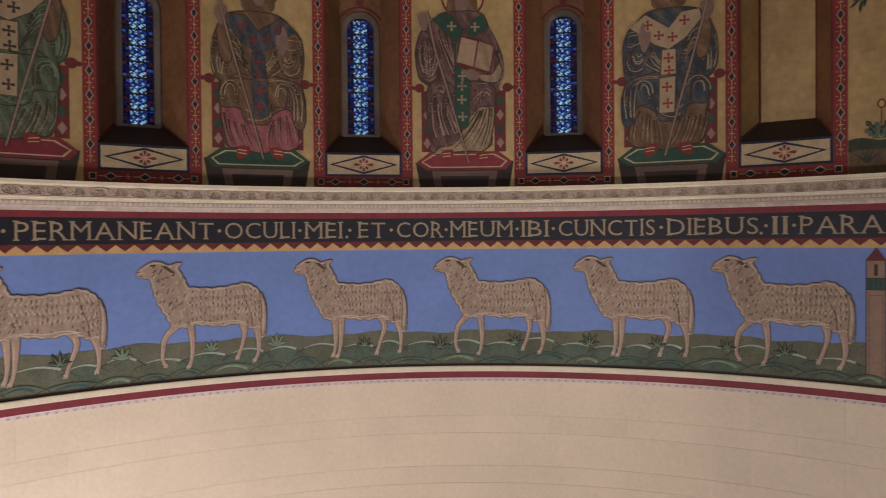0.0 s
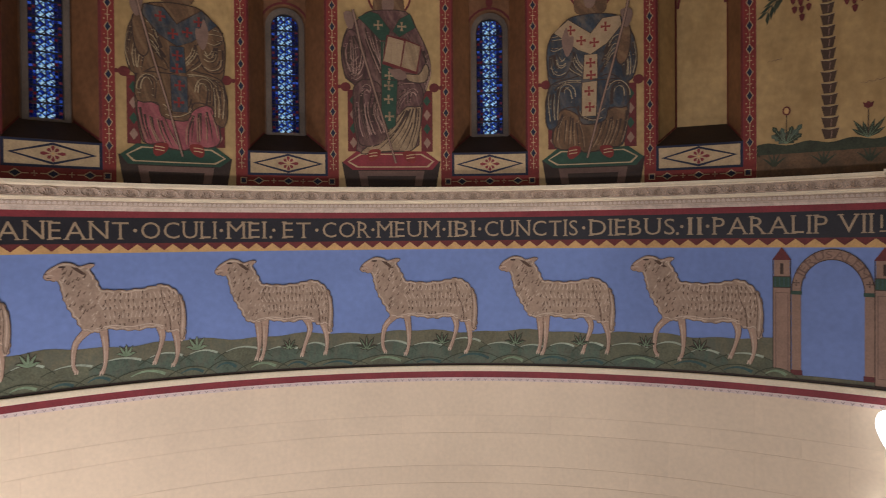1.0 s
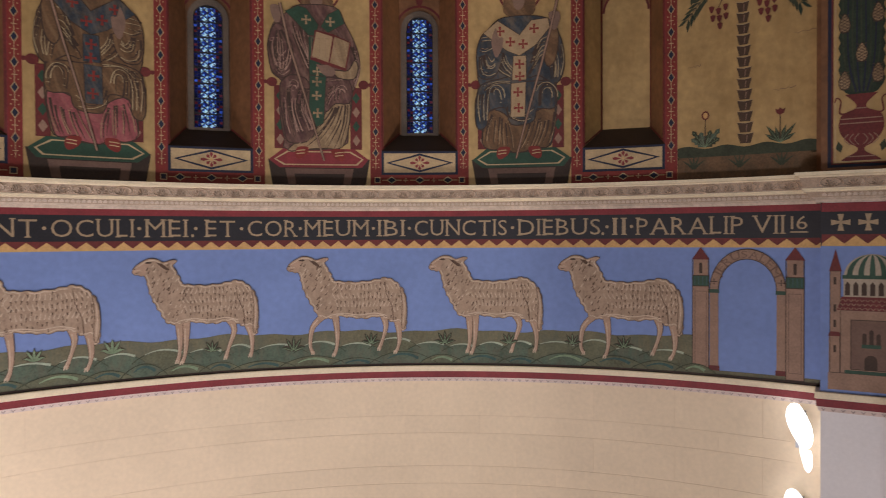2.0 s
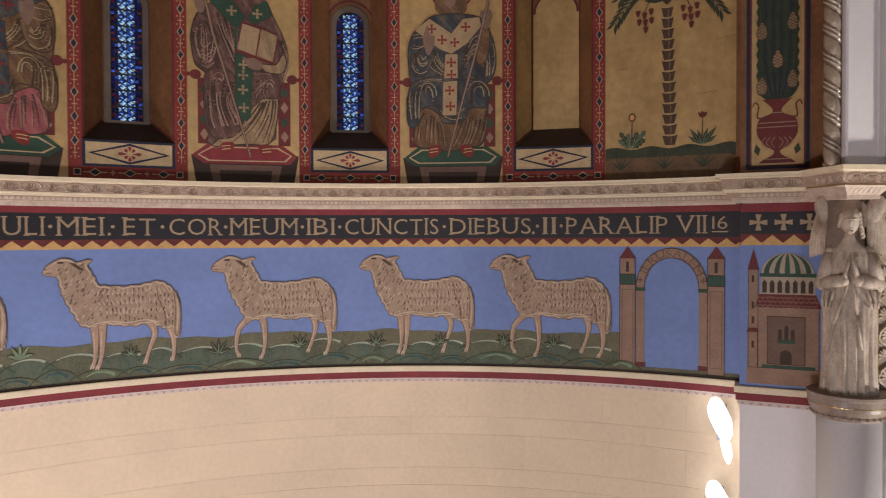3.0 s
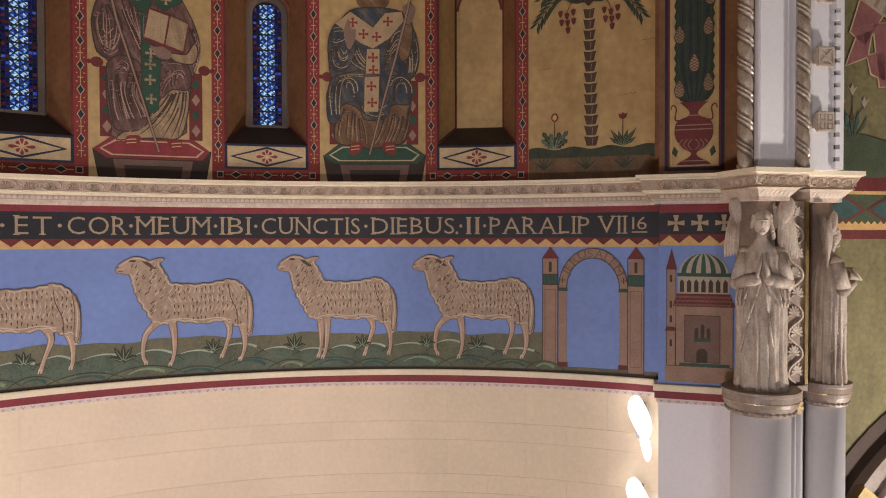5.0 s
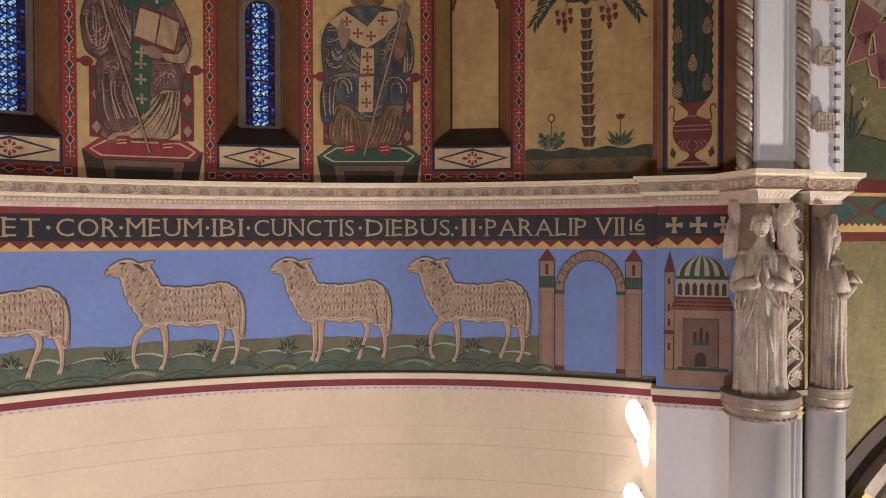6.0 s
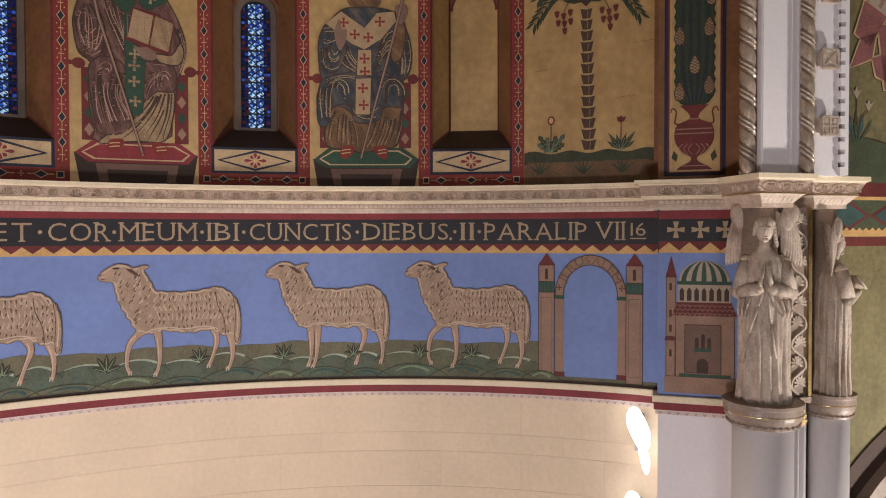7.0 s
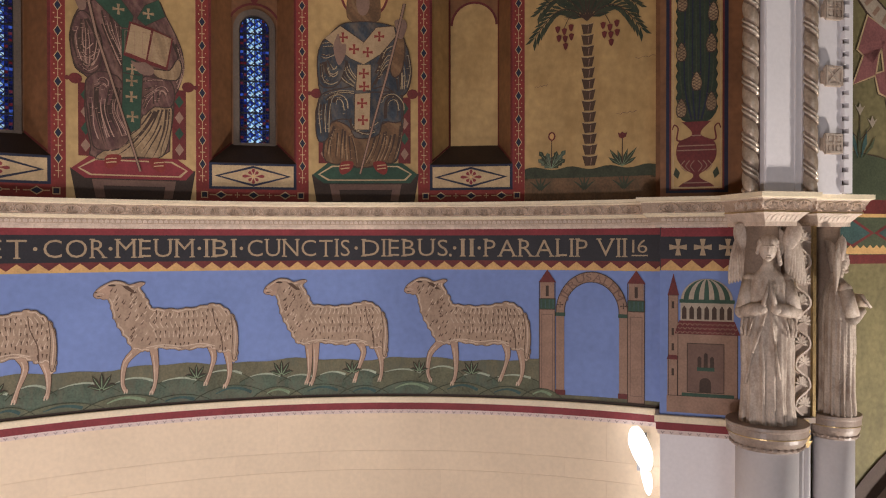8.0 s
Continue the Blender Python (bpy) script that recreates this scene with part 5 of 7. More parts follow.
def wall_flower(th, sort):
    art = Art(apse, 0.16)
    u, z = arc(th), 1.10
    art.stroke([(u, z), (u + 0.005, z + 0.36)], 0.012, 0.009, 0.007, M_DARK, 0.001)
    for k, (a, ln) in enumerate(((-55, 0.20), (-35, 0.26), (-15, 0.2), (18, 0.22), (38, 0.28), (58, 0.2))):
        x, q = math.sin(radians(a)), math.cos(radians(a))
        tip = (u + x * ln, z + q * ln)
        m1 = (u + x * ln * 0.55 + q * 0.025, z + q * ln * 0.55 - x * 0.025)
        m2 = (u + x * ln * 0.55 - q * 0.025, z + q * ln * 0.55 + x * 0.025)
        if sort == "thistle":
            zig = [(u, z)]
            for sd in (1, -1):
                ts = (0.2, 0.35, 0.45, 0.6, 0.7, 0.85) if sd > 0 else (0.85, 0.7, 0.6, 0.45, 0.35, 0.2)
                zig += [(u + x * ln * t + sd * q * w, z + q * ln * t - sd * x * w) for t, w in zip(ts, (0.022, 0.045, 0.02, 0.04, 0.018, 0.03) if sd > 0 else (0.03, 0.018, 0.04, 0.02, 0.045, 0.022))]
                if sd > 0:
                    zig.append(tip)
            art.poly(zig, 0.005 + 0.0003 * k, M_LEAF if k % 2 else M_HILL, 0.002)
        else:
            art.poly([(u, z), m1, tip, m2], 0.005 + 0.0003 * k, M_LEAF, 0.002)
        art.stroke([(u, z), (u + x * ln * 0.9, z + q * ln * 0.9)], 0.006, 0.003, 0.0078 + 0.0003 * k, M_LEAFHI, 0.001)
    if sort == "thistle":
        art.disc(u + 0.005, z + 0.39, 0.045, 0.055, 0.007, M_REDDK, 12, 0.003)
        art.disc(u + 0.005, z + 0.39, 0.028, 0.038, 0.0104, M_OCHRE, 10, 0.001)
    else:
        art.poly([(u - 0.05, z + 0.40), (u - 0.02, z + 0.385), (u, z + 0.41), (u + 0.03, z + 0.385), (u + 0.06, z + 0.40), (u + 0.045, z + 0.345), (u, z + 0.325), (u - 0.035, z + 0.345)], 0.007, M_REDDK, 0.003)
    return tagged(art.make("painted_flower"), label="painted " + ("round-headed thistle" if sort == "thistle" else "red tulip") + " with green leaves on gold wall", category="painted plant")


wall_flower(38.5, "thistle")
wall_flower(44.85, "tulip")

# ---------------------------------------------------------------- gate of the city in the frieze


def tower(th0, th1):
    u0, u1 = arc(th0), arc(th1)
    m = (u0 + u1) / 2
    art = Art(apse, 0.16)
    art.rect(u0, u1, -1.70, -0.62, 0.006, M_TAN, 0.004)
    art.box(u0 + 0.025, u1 - 0.025, -1.62, -0.68, 0.008, 0.0105, M_TANLO, 0.001)
    art.rect(u0 - 0.005, u1 + 0.005, -0.62, -0.49, 0.006, M_GREENP, 0.005)
    for k in range(4):
        x = u0 + (u1 - u0) * (k + 0.5) / 4
        art.rect(x - 0.006, x + 0.006, -0.605, -0.505, 0.0115, M_TEAL, 0.001)
    art.rect(u0 + 0.01, u1 - 0.01, -0.49, -0.285, 0.006, M_TAN, 0.004)
    art.rect(m - 0.018, m + 0.018, -0.46, -0.33, 0.0105, M_DARK, 0.001)
    art.poly([(u0 - 0.01, -0.29), (u1 + 0.01, -0.29), (m, -0.135)], 0.007, M_REDDK, 0.005)
    for z in (-0.62, -0.49, -1.70):
        art.rect(u0 - 0.004, u1 + 0.004, z - 0.005, z + 0.005, 0.0118, M_DARK, 0.001)
    for x in (u0, u1):
        art.rect(x - 0.005, x + 0.003, -1.70, -0.29, 0.0118, M_DARK, 0.001)
    return art


gate = empty("painted_gate", apse(arc(42.1), -1.7, 0), label="painted city gate with lettered arch between two towers", category="wall painting")
for a, b in ((37.4, 38.85), (45.37, 46.83)):
    under(tower(a, b).make("tower", label="pinkish tower with red roof and green band"), gate)
ar = Art(apse, 0.16)
gc, gz, ro, ri = arc(42.15), -0.56, 0.40, 0.285
for sd in (-1, 1):
    x0, x1 = gc + sd * 0.325, gc + sd * 0.425
    ar.rect(min(x0, x1), max(x0, x1), -1.62, -0.66, 0.005, M_TAN, 0.003)
    ar.rect(min(x0, x1) - 0.01, max(x0, x1) + 0.01, -0.70, -0.655, 0.005, M_GREENP, 0.005)
    ar.rect(min(x0, x1) - 0.012, max(x0, x1) + 0.012, -1.66, -1.60, 0.005, M_REDDK, 0.005)
n = 22
o = [(gc - ro * 1.06 * math.cos(math.pi * j / n), -0.655 + 0.495 * math.sin(math.pi * j / n)) for j in range(n + 1)]
i = [(gc - ri * 1.14 * math.cos(math.pi * j / n), -0.655 + 0.375 * math.sin(math.pi * j / n)) for j in range(n + 1)]
for j in range(n):
    ar.poly([o[j], o[j + 1], i[j + 1], i[j]], 0.007, M_TAN, 0.003)
ar.stroke(o, 0.010, 0.010, 0.0105, M_DARK, 0.001)
ar.stroke(i, 0.010, 0.010, 0.0105, M_DARK, 0.001)
arch_ob = under(ar.make("arch", label="tan arch lettered in dark paint"), gate)
mid = lambda a: (gc + 0.372 * math.sin(a), -0.655 + 0.435 * math.cos(a))


def arch_surf(x, z, d=0.0):
    a = x / 0.40
    p = mid(a)
    return apse(p[0] + z * math.sin(a), p[1] + z * math.cos(a), d)


letters("JERUSALEM", -0.47, 0.47, -0.042, 0.042, arch_surf, arch_ob, M_TANLO, 0.0125)
for sd in (-1, 1):
    cp = Art(apse, 0.16)
    cp.cross(gc + sd * 0.375, -0.56, 0.035, 0.0105, M_DARK, 0.001, 0.2)
    cp.make("cross_mark", arch_ob)

# ---------------------------------------------------------------- city and vine panel on the pier
blue = Art(pier, 0)
blue.rect(0.072, 0.97, -1.735, -0.118, 0.0, M_BLUE, 0.003)
tagged(blue.make("pier_frieze"), kind="structure", label="sky blue painted field on the pier", category="mural")
city = empty("painted_city", pier(0.5, -1.68, 0), label="painted domed city house with slender tower on blue", category="wall painting")
a = Art(pier, 0)
a.rect(0.14, 0.93, -1.70, -1.515, 0.004, M_TAN, 0.002)
a.rect(0.25, 0.88, -1.515, -0.815, 0.004, M_TAN, 0.004)
a.box(0.25, 0.88, -1.515, -0.815, 0.008, 0.0085, M_DARK, 0.001)
a.rect(0.354, 0.741, -1.467, -0.92, 0.0085, M_TANLO, 0.002)
a.box(0.354, 0.741, -1.467, -0.92, 0.007, 0.0108, M_DARK, 0.001)
a.rect(0.30, 0.84, -1.512, -1.475, 0.009, M_GREENP, 0.002)
under(a.make("house_wall"), city)
a = Art(pier, 0)
a.poly([(0.545 + x, z) for x, z in [(-0.06, -1.46), (-0.06, -1.36)] + [(-0.06 * math.cos(math.pi * j / 8), -1.36 + 0.06 * math.sin(math.pi * j / 8)) for j in range(1, 8)] + [(0.06, -1.36), (0.06, -1.46)]], 0.0112, M_DARK, 0.002)
under(a.make("doorway"), city)
for k, (u, zt) in enumerate(((0.485, -1.06), (0.55, -1.02), (0.615, -1.06))):
    a = Art(pier, 0)
    a.poly([(u - 0.02, -1.19), (u + 0.02, -1.19), (u + 0.02, zt - 0.02), (u, zt), (u - 0.02, zt - 0.02)], 0.0112, M_DARK, 0.002)
    under(a.make("window"), city)
a = Art(pier, 0)
a.rect(0.46, 0.64, -1.225, -1.185, 0.0115, M_GREENP, 0.002)
under(a.make("balcony"), city)
a = Art(pier, 0)
a.poly([(0.225, -0.82), (0.90, -0.82), (0.845, -0.672), (0.27, -0.672)], 0.006, M_REDDK, 0.005)
for r in range(3):
    for k in range(12):
        u = 0.255 + 0.052 * k + (0.026 if r % 2 else 0)
        z = -0.70 - 0.045 * r
        a.stroke([(u - 0.02, z), (u, z - 0.024), (u + 0.02, z)], 0.008, 0.008, 0.0115, M_TAN, 0.001)
under(a.make("tiled_roof", label="red scalloped tile roof"), city)
a = Art(pier, 0)
a.rect(0.285, 0.835, -0.672, -0.472, 0.006, M_PALEP, 0.004)
for k in range(7):
    u = 0.325 + 0.078 * k
    a.poly([(u - 0.024, -0.655), (u + 0.024, -0.655), (u + 0.024, -0.54), (u, -0.505), (u - 0.024, -0.54)], 0.0105, M_DARK, 0.001)
under(a.make("drum"), city)
a = Art(pier, 0)
dome = lambda t, k=1.0: (0.558 - 0.268 * k * math.cos(t), -0.445 + 0.24 * math.sin(t))
a.poly([dome(math.pi * j / 18) for j in range(19)], 0.006, M_PALEP, 0.005)
for k in range(5):
    ka, kb = -0.9 + 0.4 * k, -0.7 + 0.4 * k
    a.poly([(0.558 + 0.268 * ka * math.cos(t) , -0.445 + 0.235 * math.sin(t)) for t in [q * math.pi / 18 for q in range(0, 9)]] + [(0.558 + 0.268 * kb * math.cos(t), -0.445 + 0.235 * math.sin(t)) for t in [q * math.pi / 18 for q in range(8, -1, -1)]], 0.0112, M_GREENP, 0.001)
a.rect(0.275, 0.845, -0.475, -0.435, 0.0115, M_GREENP, 0.002)
under(a.make("dome", label="green and cream ribbed dome"), city)
a = Art(pier, 0)
a.rect(0.155, 0.262, -1.07, -0.39, 0.006, M_TAN, 0.004)
a.poly([(0.148, -0.395), (0.27, -0.395), (0.211, -0.15)], 0.006, M_REDDK, 0.005)
a.rect(0.148, 0.25, -1.515, -1.10, 0.006, M_TAN, 0.004)
a.poly([(0.14, -1.11), (0.262, -1.11), (0.245, -1.06), (0.155, -1.06)], 0.0075, M_REDDK, 0.004)
for z in (-0.5, -0.80, -0.97, -1.25):
    a.rect(0.192, 0.218, z - 0.04, z + 0.04, 0.0105, M_DARK, 0.001)
a.box(0.155, 0.262, -1.515, -0.39, 0.006, 0.0108, M_DARK, 0.001)
under(a.make("tower", label="slender tower with pointed red roof"), city)

vine = empty("painted_vine_panel", pier(0.45, 0.77, 0), label="painted panel with dark green pine and red vase on gold", category="wall painting")
a = Art(pier, 0)
a.rect(0.075, 1.0, 0.70, 6.4, 0.0, M_BROWN, 0.002)
a.rect(0.13, 0.775, 0.745, 4.2, 0.002, M_NAVY, 0.003)
a.rect(0.165, 0.735, 0.775, 4.17, 0.005, M_REDDK, 0.002)
a.rect(0.185, 0.715, 0.79, 4.15, 0.007, M_GOLDWALL, 0.002)
a.box(0.20, 0.70, 0.80, 4.1, 0.010, 0.009, M_CREAMP, 0.001)
under(a.make("framed_ground"), vine)
a = Art(pier, 0)
edge = [(0.45 - 0.20 - 0.02 * (j % 2), 1.62 + 0.06 * j) for j in range(40)]
outl = [(0.40, 1.50), (0.30, 1.55)] + edge + [(0.45, 4.05)] + [(0.90 - x, z) for x, z in edge[::-1]] + [(0.60, 1.55), (0.50, 1.50)]
a.poly(outl, 0.010, M_PINE, 0.004)
for k in range(9):
    u = 0.28 + 0.042 * k
    a.stroke(curve([(0.45 + (u - 0.45) * 0.4, 1.55), (u, 2.0), (u + 0.01 * math.sin(k), 3.0), (u, 4.0)], 5), 0.016, 0.010, 0.0145, M_NAVY if k % 2 else M_LEAF, 0.001)
under(a.make("foliage", label="dark green pine foliage"), vine)
for u, z in ((0.29, 1.68), (0.60, 1.74), (0.45, 1.97), (0.29, 2.30), (0.60, 2.38), (0.62, 2.72), (0.30, 2.85)):
    a = Art(pier, 0)
    drop = [(0, 0.115), (0.030, 0.07), (0.056, 0.0), (0.052, -0.06), (0.025, -0.10), (-0.025, -0.10), (-0.052, -0.06), (-0.056, 0.0), (-0.030, 0.07)]
    for k, d, m in ((1.0, 0.0145, M_DARK), (0.87, 0.0178, M_LIGHTROBE)):
        a.poly([(u + x * k, z + y * k) for x, y in curve(drop, 2, True)], d, m, 0.003)
    for k in range(-2, 3):
        for sg in (-1, 1):
            a.stroke([(u - 0.045, z + k * 0.035 - sg * 0.028), (u + 0.045, z + k * 0.035 + sg * 0.028)], 0.006, 0.006, 0.0212, M_WOOLLO, 0.001)
    under(a.make("pine_cone"), vine)
a = Art(pier, 0)
half = curve([(0.19, 0.81), (0.15, 0.845), (0.05, 0.90), (0.035, 0.95), (0.11, 1.0), (0.19, 1.10), (0.21, 1.20), (0.18, 1.31), (0.06, 1.37), (0.05, 1.42), (0.10, 1.48), (0.155, 1.53)], 4)
a.poly([(0.447 + x, z) for x, z in half] + [(0.447 - x, z) for x, z in half[::-1]], 0.010, M_REDDK, 0.005)
for z, w in ((1.215, 0.20), (1.265, 0.19), (0.855, 0.13), (1.375, 0.05)):
    a.rect(0.447 - w, 0.447 + w, z - 0.006, z + 0.006, 0.0155, M_TAN, 0.001)
for sd in (-1, 1):
    for k in range(3):
        a.stroke(curve([(0.447 + sd * (0.02 + 0.05 * k), 1.10), (0.447 + sd * (0.06 + 0.05 * k), 1.04), (0.447 + sd * (0.02 + 0.04 * k), 0.98)], 4), 0.010, 0.006, 0.0155, M_TAN, 0.001)
    a.stroke(curve([(0.447 + sd * 0.10, 1.33), (0.447 + sd * 0.20, 1.33), (0.447 + sd * 0.19, 1.46), (0.447 + sd * 0.23, 1.50), (0.447 + sd * 0.25, 1.45)], 5), 0.018, 0.012, 0.0105, M_REDDK, 0.003)
    a.poly([(0.447 + sd * 0.19, 0.90), (0.447 + sd * 0.24, 0.95), (0.447 + sd * 0.215, 1.03), (0.447 + sd * 0.17, 0.97)], 0.0105, M_LEAF, 0.003)
under(a.make("vase", label="red two-handled vase with ornament"), vine)

# ---------------------------------------------------------------- statue columns


def lofted_block(levels, s0, s1, b0, b1):
    """A square capital: levels of (inset, height) from top to bottom, in the arch pier's frame."""
    v, f = [], []
    for ins, z in levels:
        v += [jamb(s0 + ins, z, -(b0 + ins)), jamb(s1 - ins, z, -(b0 + ins)), jamb(s1 - ins, z, -b1), jamb(s0 + ins, z, -b1)]
    n = len(levels)
    for j in range(n - 1):
        for k in range(4):
            f.append((4 * j + k, 4 * j + (k + 1) % 4, 4 * j + 4 + (k + 1) % 4, 4 * j + 4 + k))
    f += [(0, 1, 2, 3), tuple(4 * n - 4 + k for k in (3, 2, 1, 0))]
    return v, f


CAP = [(0.0, 0.695), (0.0, 0.648), (0.03, 0.635), (0.035, 0.625), (0.085, 0.520), (0.075, 0.512), (0.075, 0.497), (0.095, 0.483), (0.105, 0.475), (0.16, 0.405), (0.16, 0.362)]


def palmette_mesh(w, h, name="palmette", ring=True):
    """A carved fan of leaves inside an oval band, in a local x (along), z (up), y (towards the viewer, negative)."""
    v, f = [], []

    def petal(cx, cz, a, ln, wd, hi):
        n = len(v)
        x, z = math.sin(a), math.cos(a)
        v.extend([(cx, -0.002, cz), (cx + x * ln * 0.6 - z * wd, -0.002, cz + z * ln * 0.6 + x * wd), (cx + x * ln, -0.003, cz + z * ln), (cx + x * ln * 0.6 + z * wd, -0.002, cz + z * ln * 0.6 - x * wd), (cx + x * ln * 0.62, -hi, cz + z * ln * 0.62)])
        f.extend([(n, n + 4, n + 1), (n + 1, n + 4, n + 2), (n + 2, n + 4, n + 3), (n + 3, n + 4, n)])

    for k in range(7):
        petal(0, 0.10 * h, radians(-84 + 28 * k), (0.78 if k in (2, 3, 4) else 0.62) * h * (1.0 if k == 3 else 1.02), 0.085 * h, 0.030)
    m = 16 if ring else 0
    for j in range(m):
        n = len(v)
        for q in (j, j + 1):
            a = 2 * math.pi * q / m
            for r, y in ((1.0, 0.0), (0.92, -0.020), (0.80, -0.0)):
                v.append((0.5 * w * r * math.sin(a), y, h * 0.5 + 0.5 * h * r * math.cos(a)))
        f.extend([(n, n + 3, n + 4, n + 1), (n + 1, n + 4, n + 5, n + 2)])
    if not ring:
        for k in range(5):
            petal(0, 0.92 * h, radians(116 + 32 * k), 0.42 * h, 0.05 * h, 0.013)
        for sd in (-1, 1):
            for k in range(4):
                petal(sd * 0.30 * w, 0.45 * h, radians(90 * k + 45), 0.34 * h, 0.07 * h, 0.014)
    for sd in (-1, 1):
        petal(sd * 0.5 * w, 0.5 * h, radians(sd * 20), 0.45 * h, 0.06 * h, 0.014)
        petal(sd * 0.5 * w, 0.5 * h, radians(sd * 160), 0.45 * h, 0.06 * h, 0.014)
    me = bpy.data.meshes.new(name)
    me.from_pydata(v, [], f)
    me.materials.append(M_CARVE)
    me.update()
    return me


PALM = palmette_mesh(0.215, 0.112)
PALM_S = palmette_mesh(0.20, 0.112, ring=False)


def seat_piece(name, me, p_low, p_high, along, parent):
    """Lay a carved piece on a sloping face, from its foot to its head."""
    up = (p_high - p_low).normalized()
    x = along.normalized()
    out = x.cross(up).normalized()
    ob = new(name, me)
    ob.parent = parent
    ob.matrix_world = Matrix(((x.x, -out.x, up.x, p_low.x), (x.y, -out.y, up.y, p_low.y), (x.z, -out.z, up.z, p_low.z), (0, 0, 0, 1)))
    ob.matrix_parent_inverse = Matrix.Translation(parent.location).inverted()
    return ob


def statue_mesh(levels, folds, hip, extra, name):
    """A standing draped form as one plain mesh, in its own frame: x to its left hand seen from the front, -y its front, z up from the feet."""
    bm = bmesh.new()
    n, per = 120, 5
    rings = []
    fine = [tuple(p + (q - p) * j / per for p, q in zip(lo, hi)) for lo, hi in zip(levels, levels[1:]) for j in range(per)] + [levels[-1]]
    for z, rx, ry, amp in fine:
        ring = []
        for j in range(n):
            a = 2 * math.pi * j / n
            drift = 0.5 * math.sin(2.2 * z + hip)
            deep = abs(math.sin(folds * 0.5 * a + drift + 0.7 * math.sin(3 * a))) ** 0.7 - 0.6
            slim = math.cos(folds * 1.9 * a + 1.7 * z) * 0.25
            w = 1 + amp * (deep + slim)
            ring.append(bm.verts.new((rx * w * math.sin(a), -ry * w * math.cos(a), z)))
        rings.append(ring)
    for a, b in zip(rings, rings[1:]):
        for j in range(n):
            bm.faces.new((a[j], a[(j + 1) % n], b[(j + 1) % n], b[j]))
    bm.faces.new(rings[0][::-1])
    bm.faces.new(rings[-1])

    def ball(c, r, turn=(0, 0, 0)):
        m = Matrix.LocRotScale(c, Euler([radians(t) for t in turn]), r)
        bmesh.ops.create_uvsphere(bm, u_segments=20, v_segments=12, radius=1, matrix=m)

    def limb(p, q, r0, r1):
        p, q = Vector(p), Vector(q)
        d = (q - p)
        m = Matrix.Translation((p + q) / 2) @ d.to_track_quat("Z", "Y").to_matrix().to_4x4()
        bmesh.ops.create_cone(bm, cap_ends=True, segments=18, radius1=r0, radius2=r1, depth=d.length, matrix=m)
        ball(p, (r0, r0, r0))
        ball(q, (r1, r1, r1))

    extra(bm, ball, limb)
    bmesh.ops.recalc_face_normals(bm, faces=bm.faces)
    me = bpy.data.meshes.new(name)
    bm.to_mesh(me)
    bm.free()
    me.polygons.foreach_set("use_smooth", [True] * len(me.polygons))
    me.materials.append(M_STATUE)
    return me


def drape(bm, pts, w, t):
    """A raised fold of cloth along a line."""
    for p, q in zip(pts, pts[1:]):
        p, q = Vector(p), Vector(q)
        d = q - p
        m = Matrix.Translation((p + q) / 2) @ d.to_track_quat("Z", "Y").to_matrix().to_4x4() @ Matrix.Diagonal((w, t, 1, 1))
        bmesh.ops.create_cone(bm, cap_ends=True, segments=10, radius1=1, radius2=1, depth=d.length * 1.08, matrix=m)


def wing(bm, sd, lean):
    for k in range(7):
        q = k / 6
        m = Matrix.LocRotScale((sd * (0.19 + 0.13 * q), 0.07 + 0.02 * k, 1.76 - 0.12 * q), Euler((0, radians(sd * (2 - 10 * q + lean)), 0)), (0.036, 0.020, 0.31 - 0.06 * q))
        bmesh.ops.create_uvsphere(bm, u_segments=10, v_segments=10, radius=1, matrix=m)
    m = Matrix.LocRotScale((sd * 0.23, 0.08, 1.90), Euler((0, radians(sd * 18), 0)), (0.085, 0.045, 0.15))
    bmesh.ops.create_uvsphere(bm, u_segments=12, v_segments=10, radius=1, matrix=m)


def head(bm, ball, y, z, tip):
    ball((0, y, z), (0.084, 0.098, 0.122), (tip, 0, 0))
    ball((0, y - 0.088, z - 0.012), (0.013, 0.022, 0.034), (tip, 0, 0))
    ball((0, y - 0.070, z + 0.028), (0.062, 0.032, 0.014), (tip, 0, 0))
    ball((0, y - 0.080, z - 0.068), (0.026, 0.016, 0.010), (tip, 0, 0))
    ball((0, y - 0.062, z - 0.098), (0.034, 0.032, 0.026), (tip, 0, 0))
    ball((0, y + 0.028, z + 0.055), (0.108, 0.112, 0.095), (tip, 0, 0))
    for sd in (-1, 1):
        for k in range(7):
            ball((sd * (0.074 + 0.007 * k), y - 0.020 + 0.014 * k, z + 0.075 - 0.036 * k), (0.024, 0.036, 0.034))


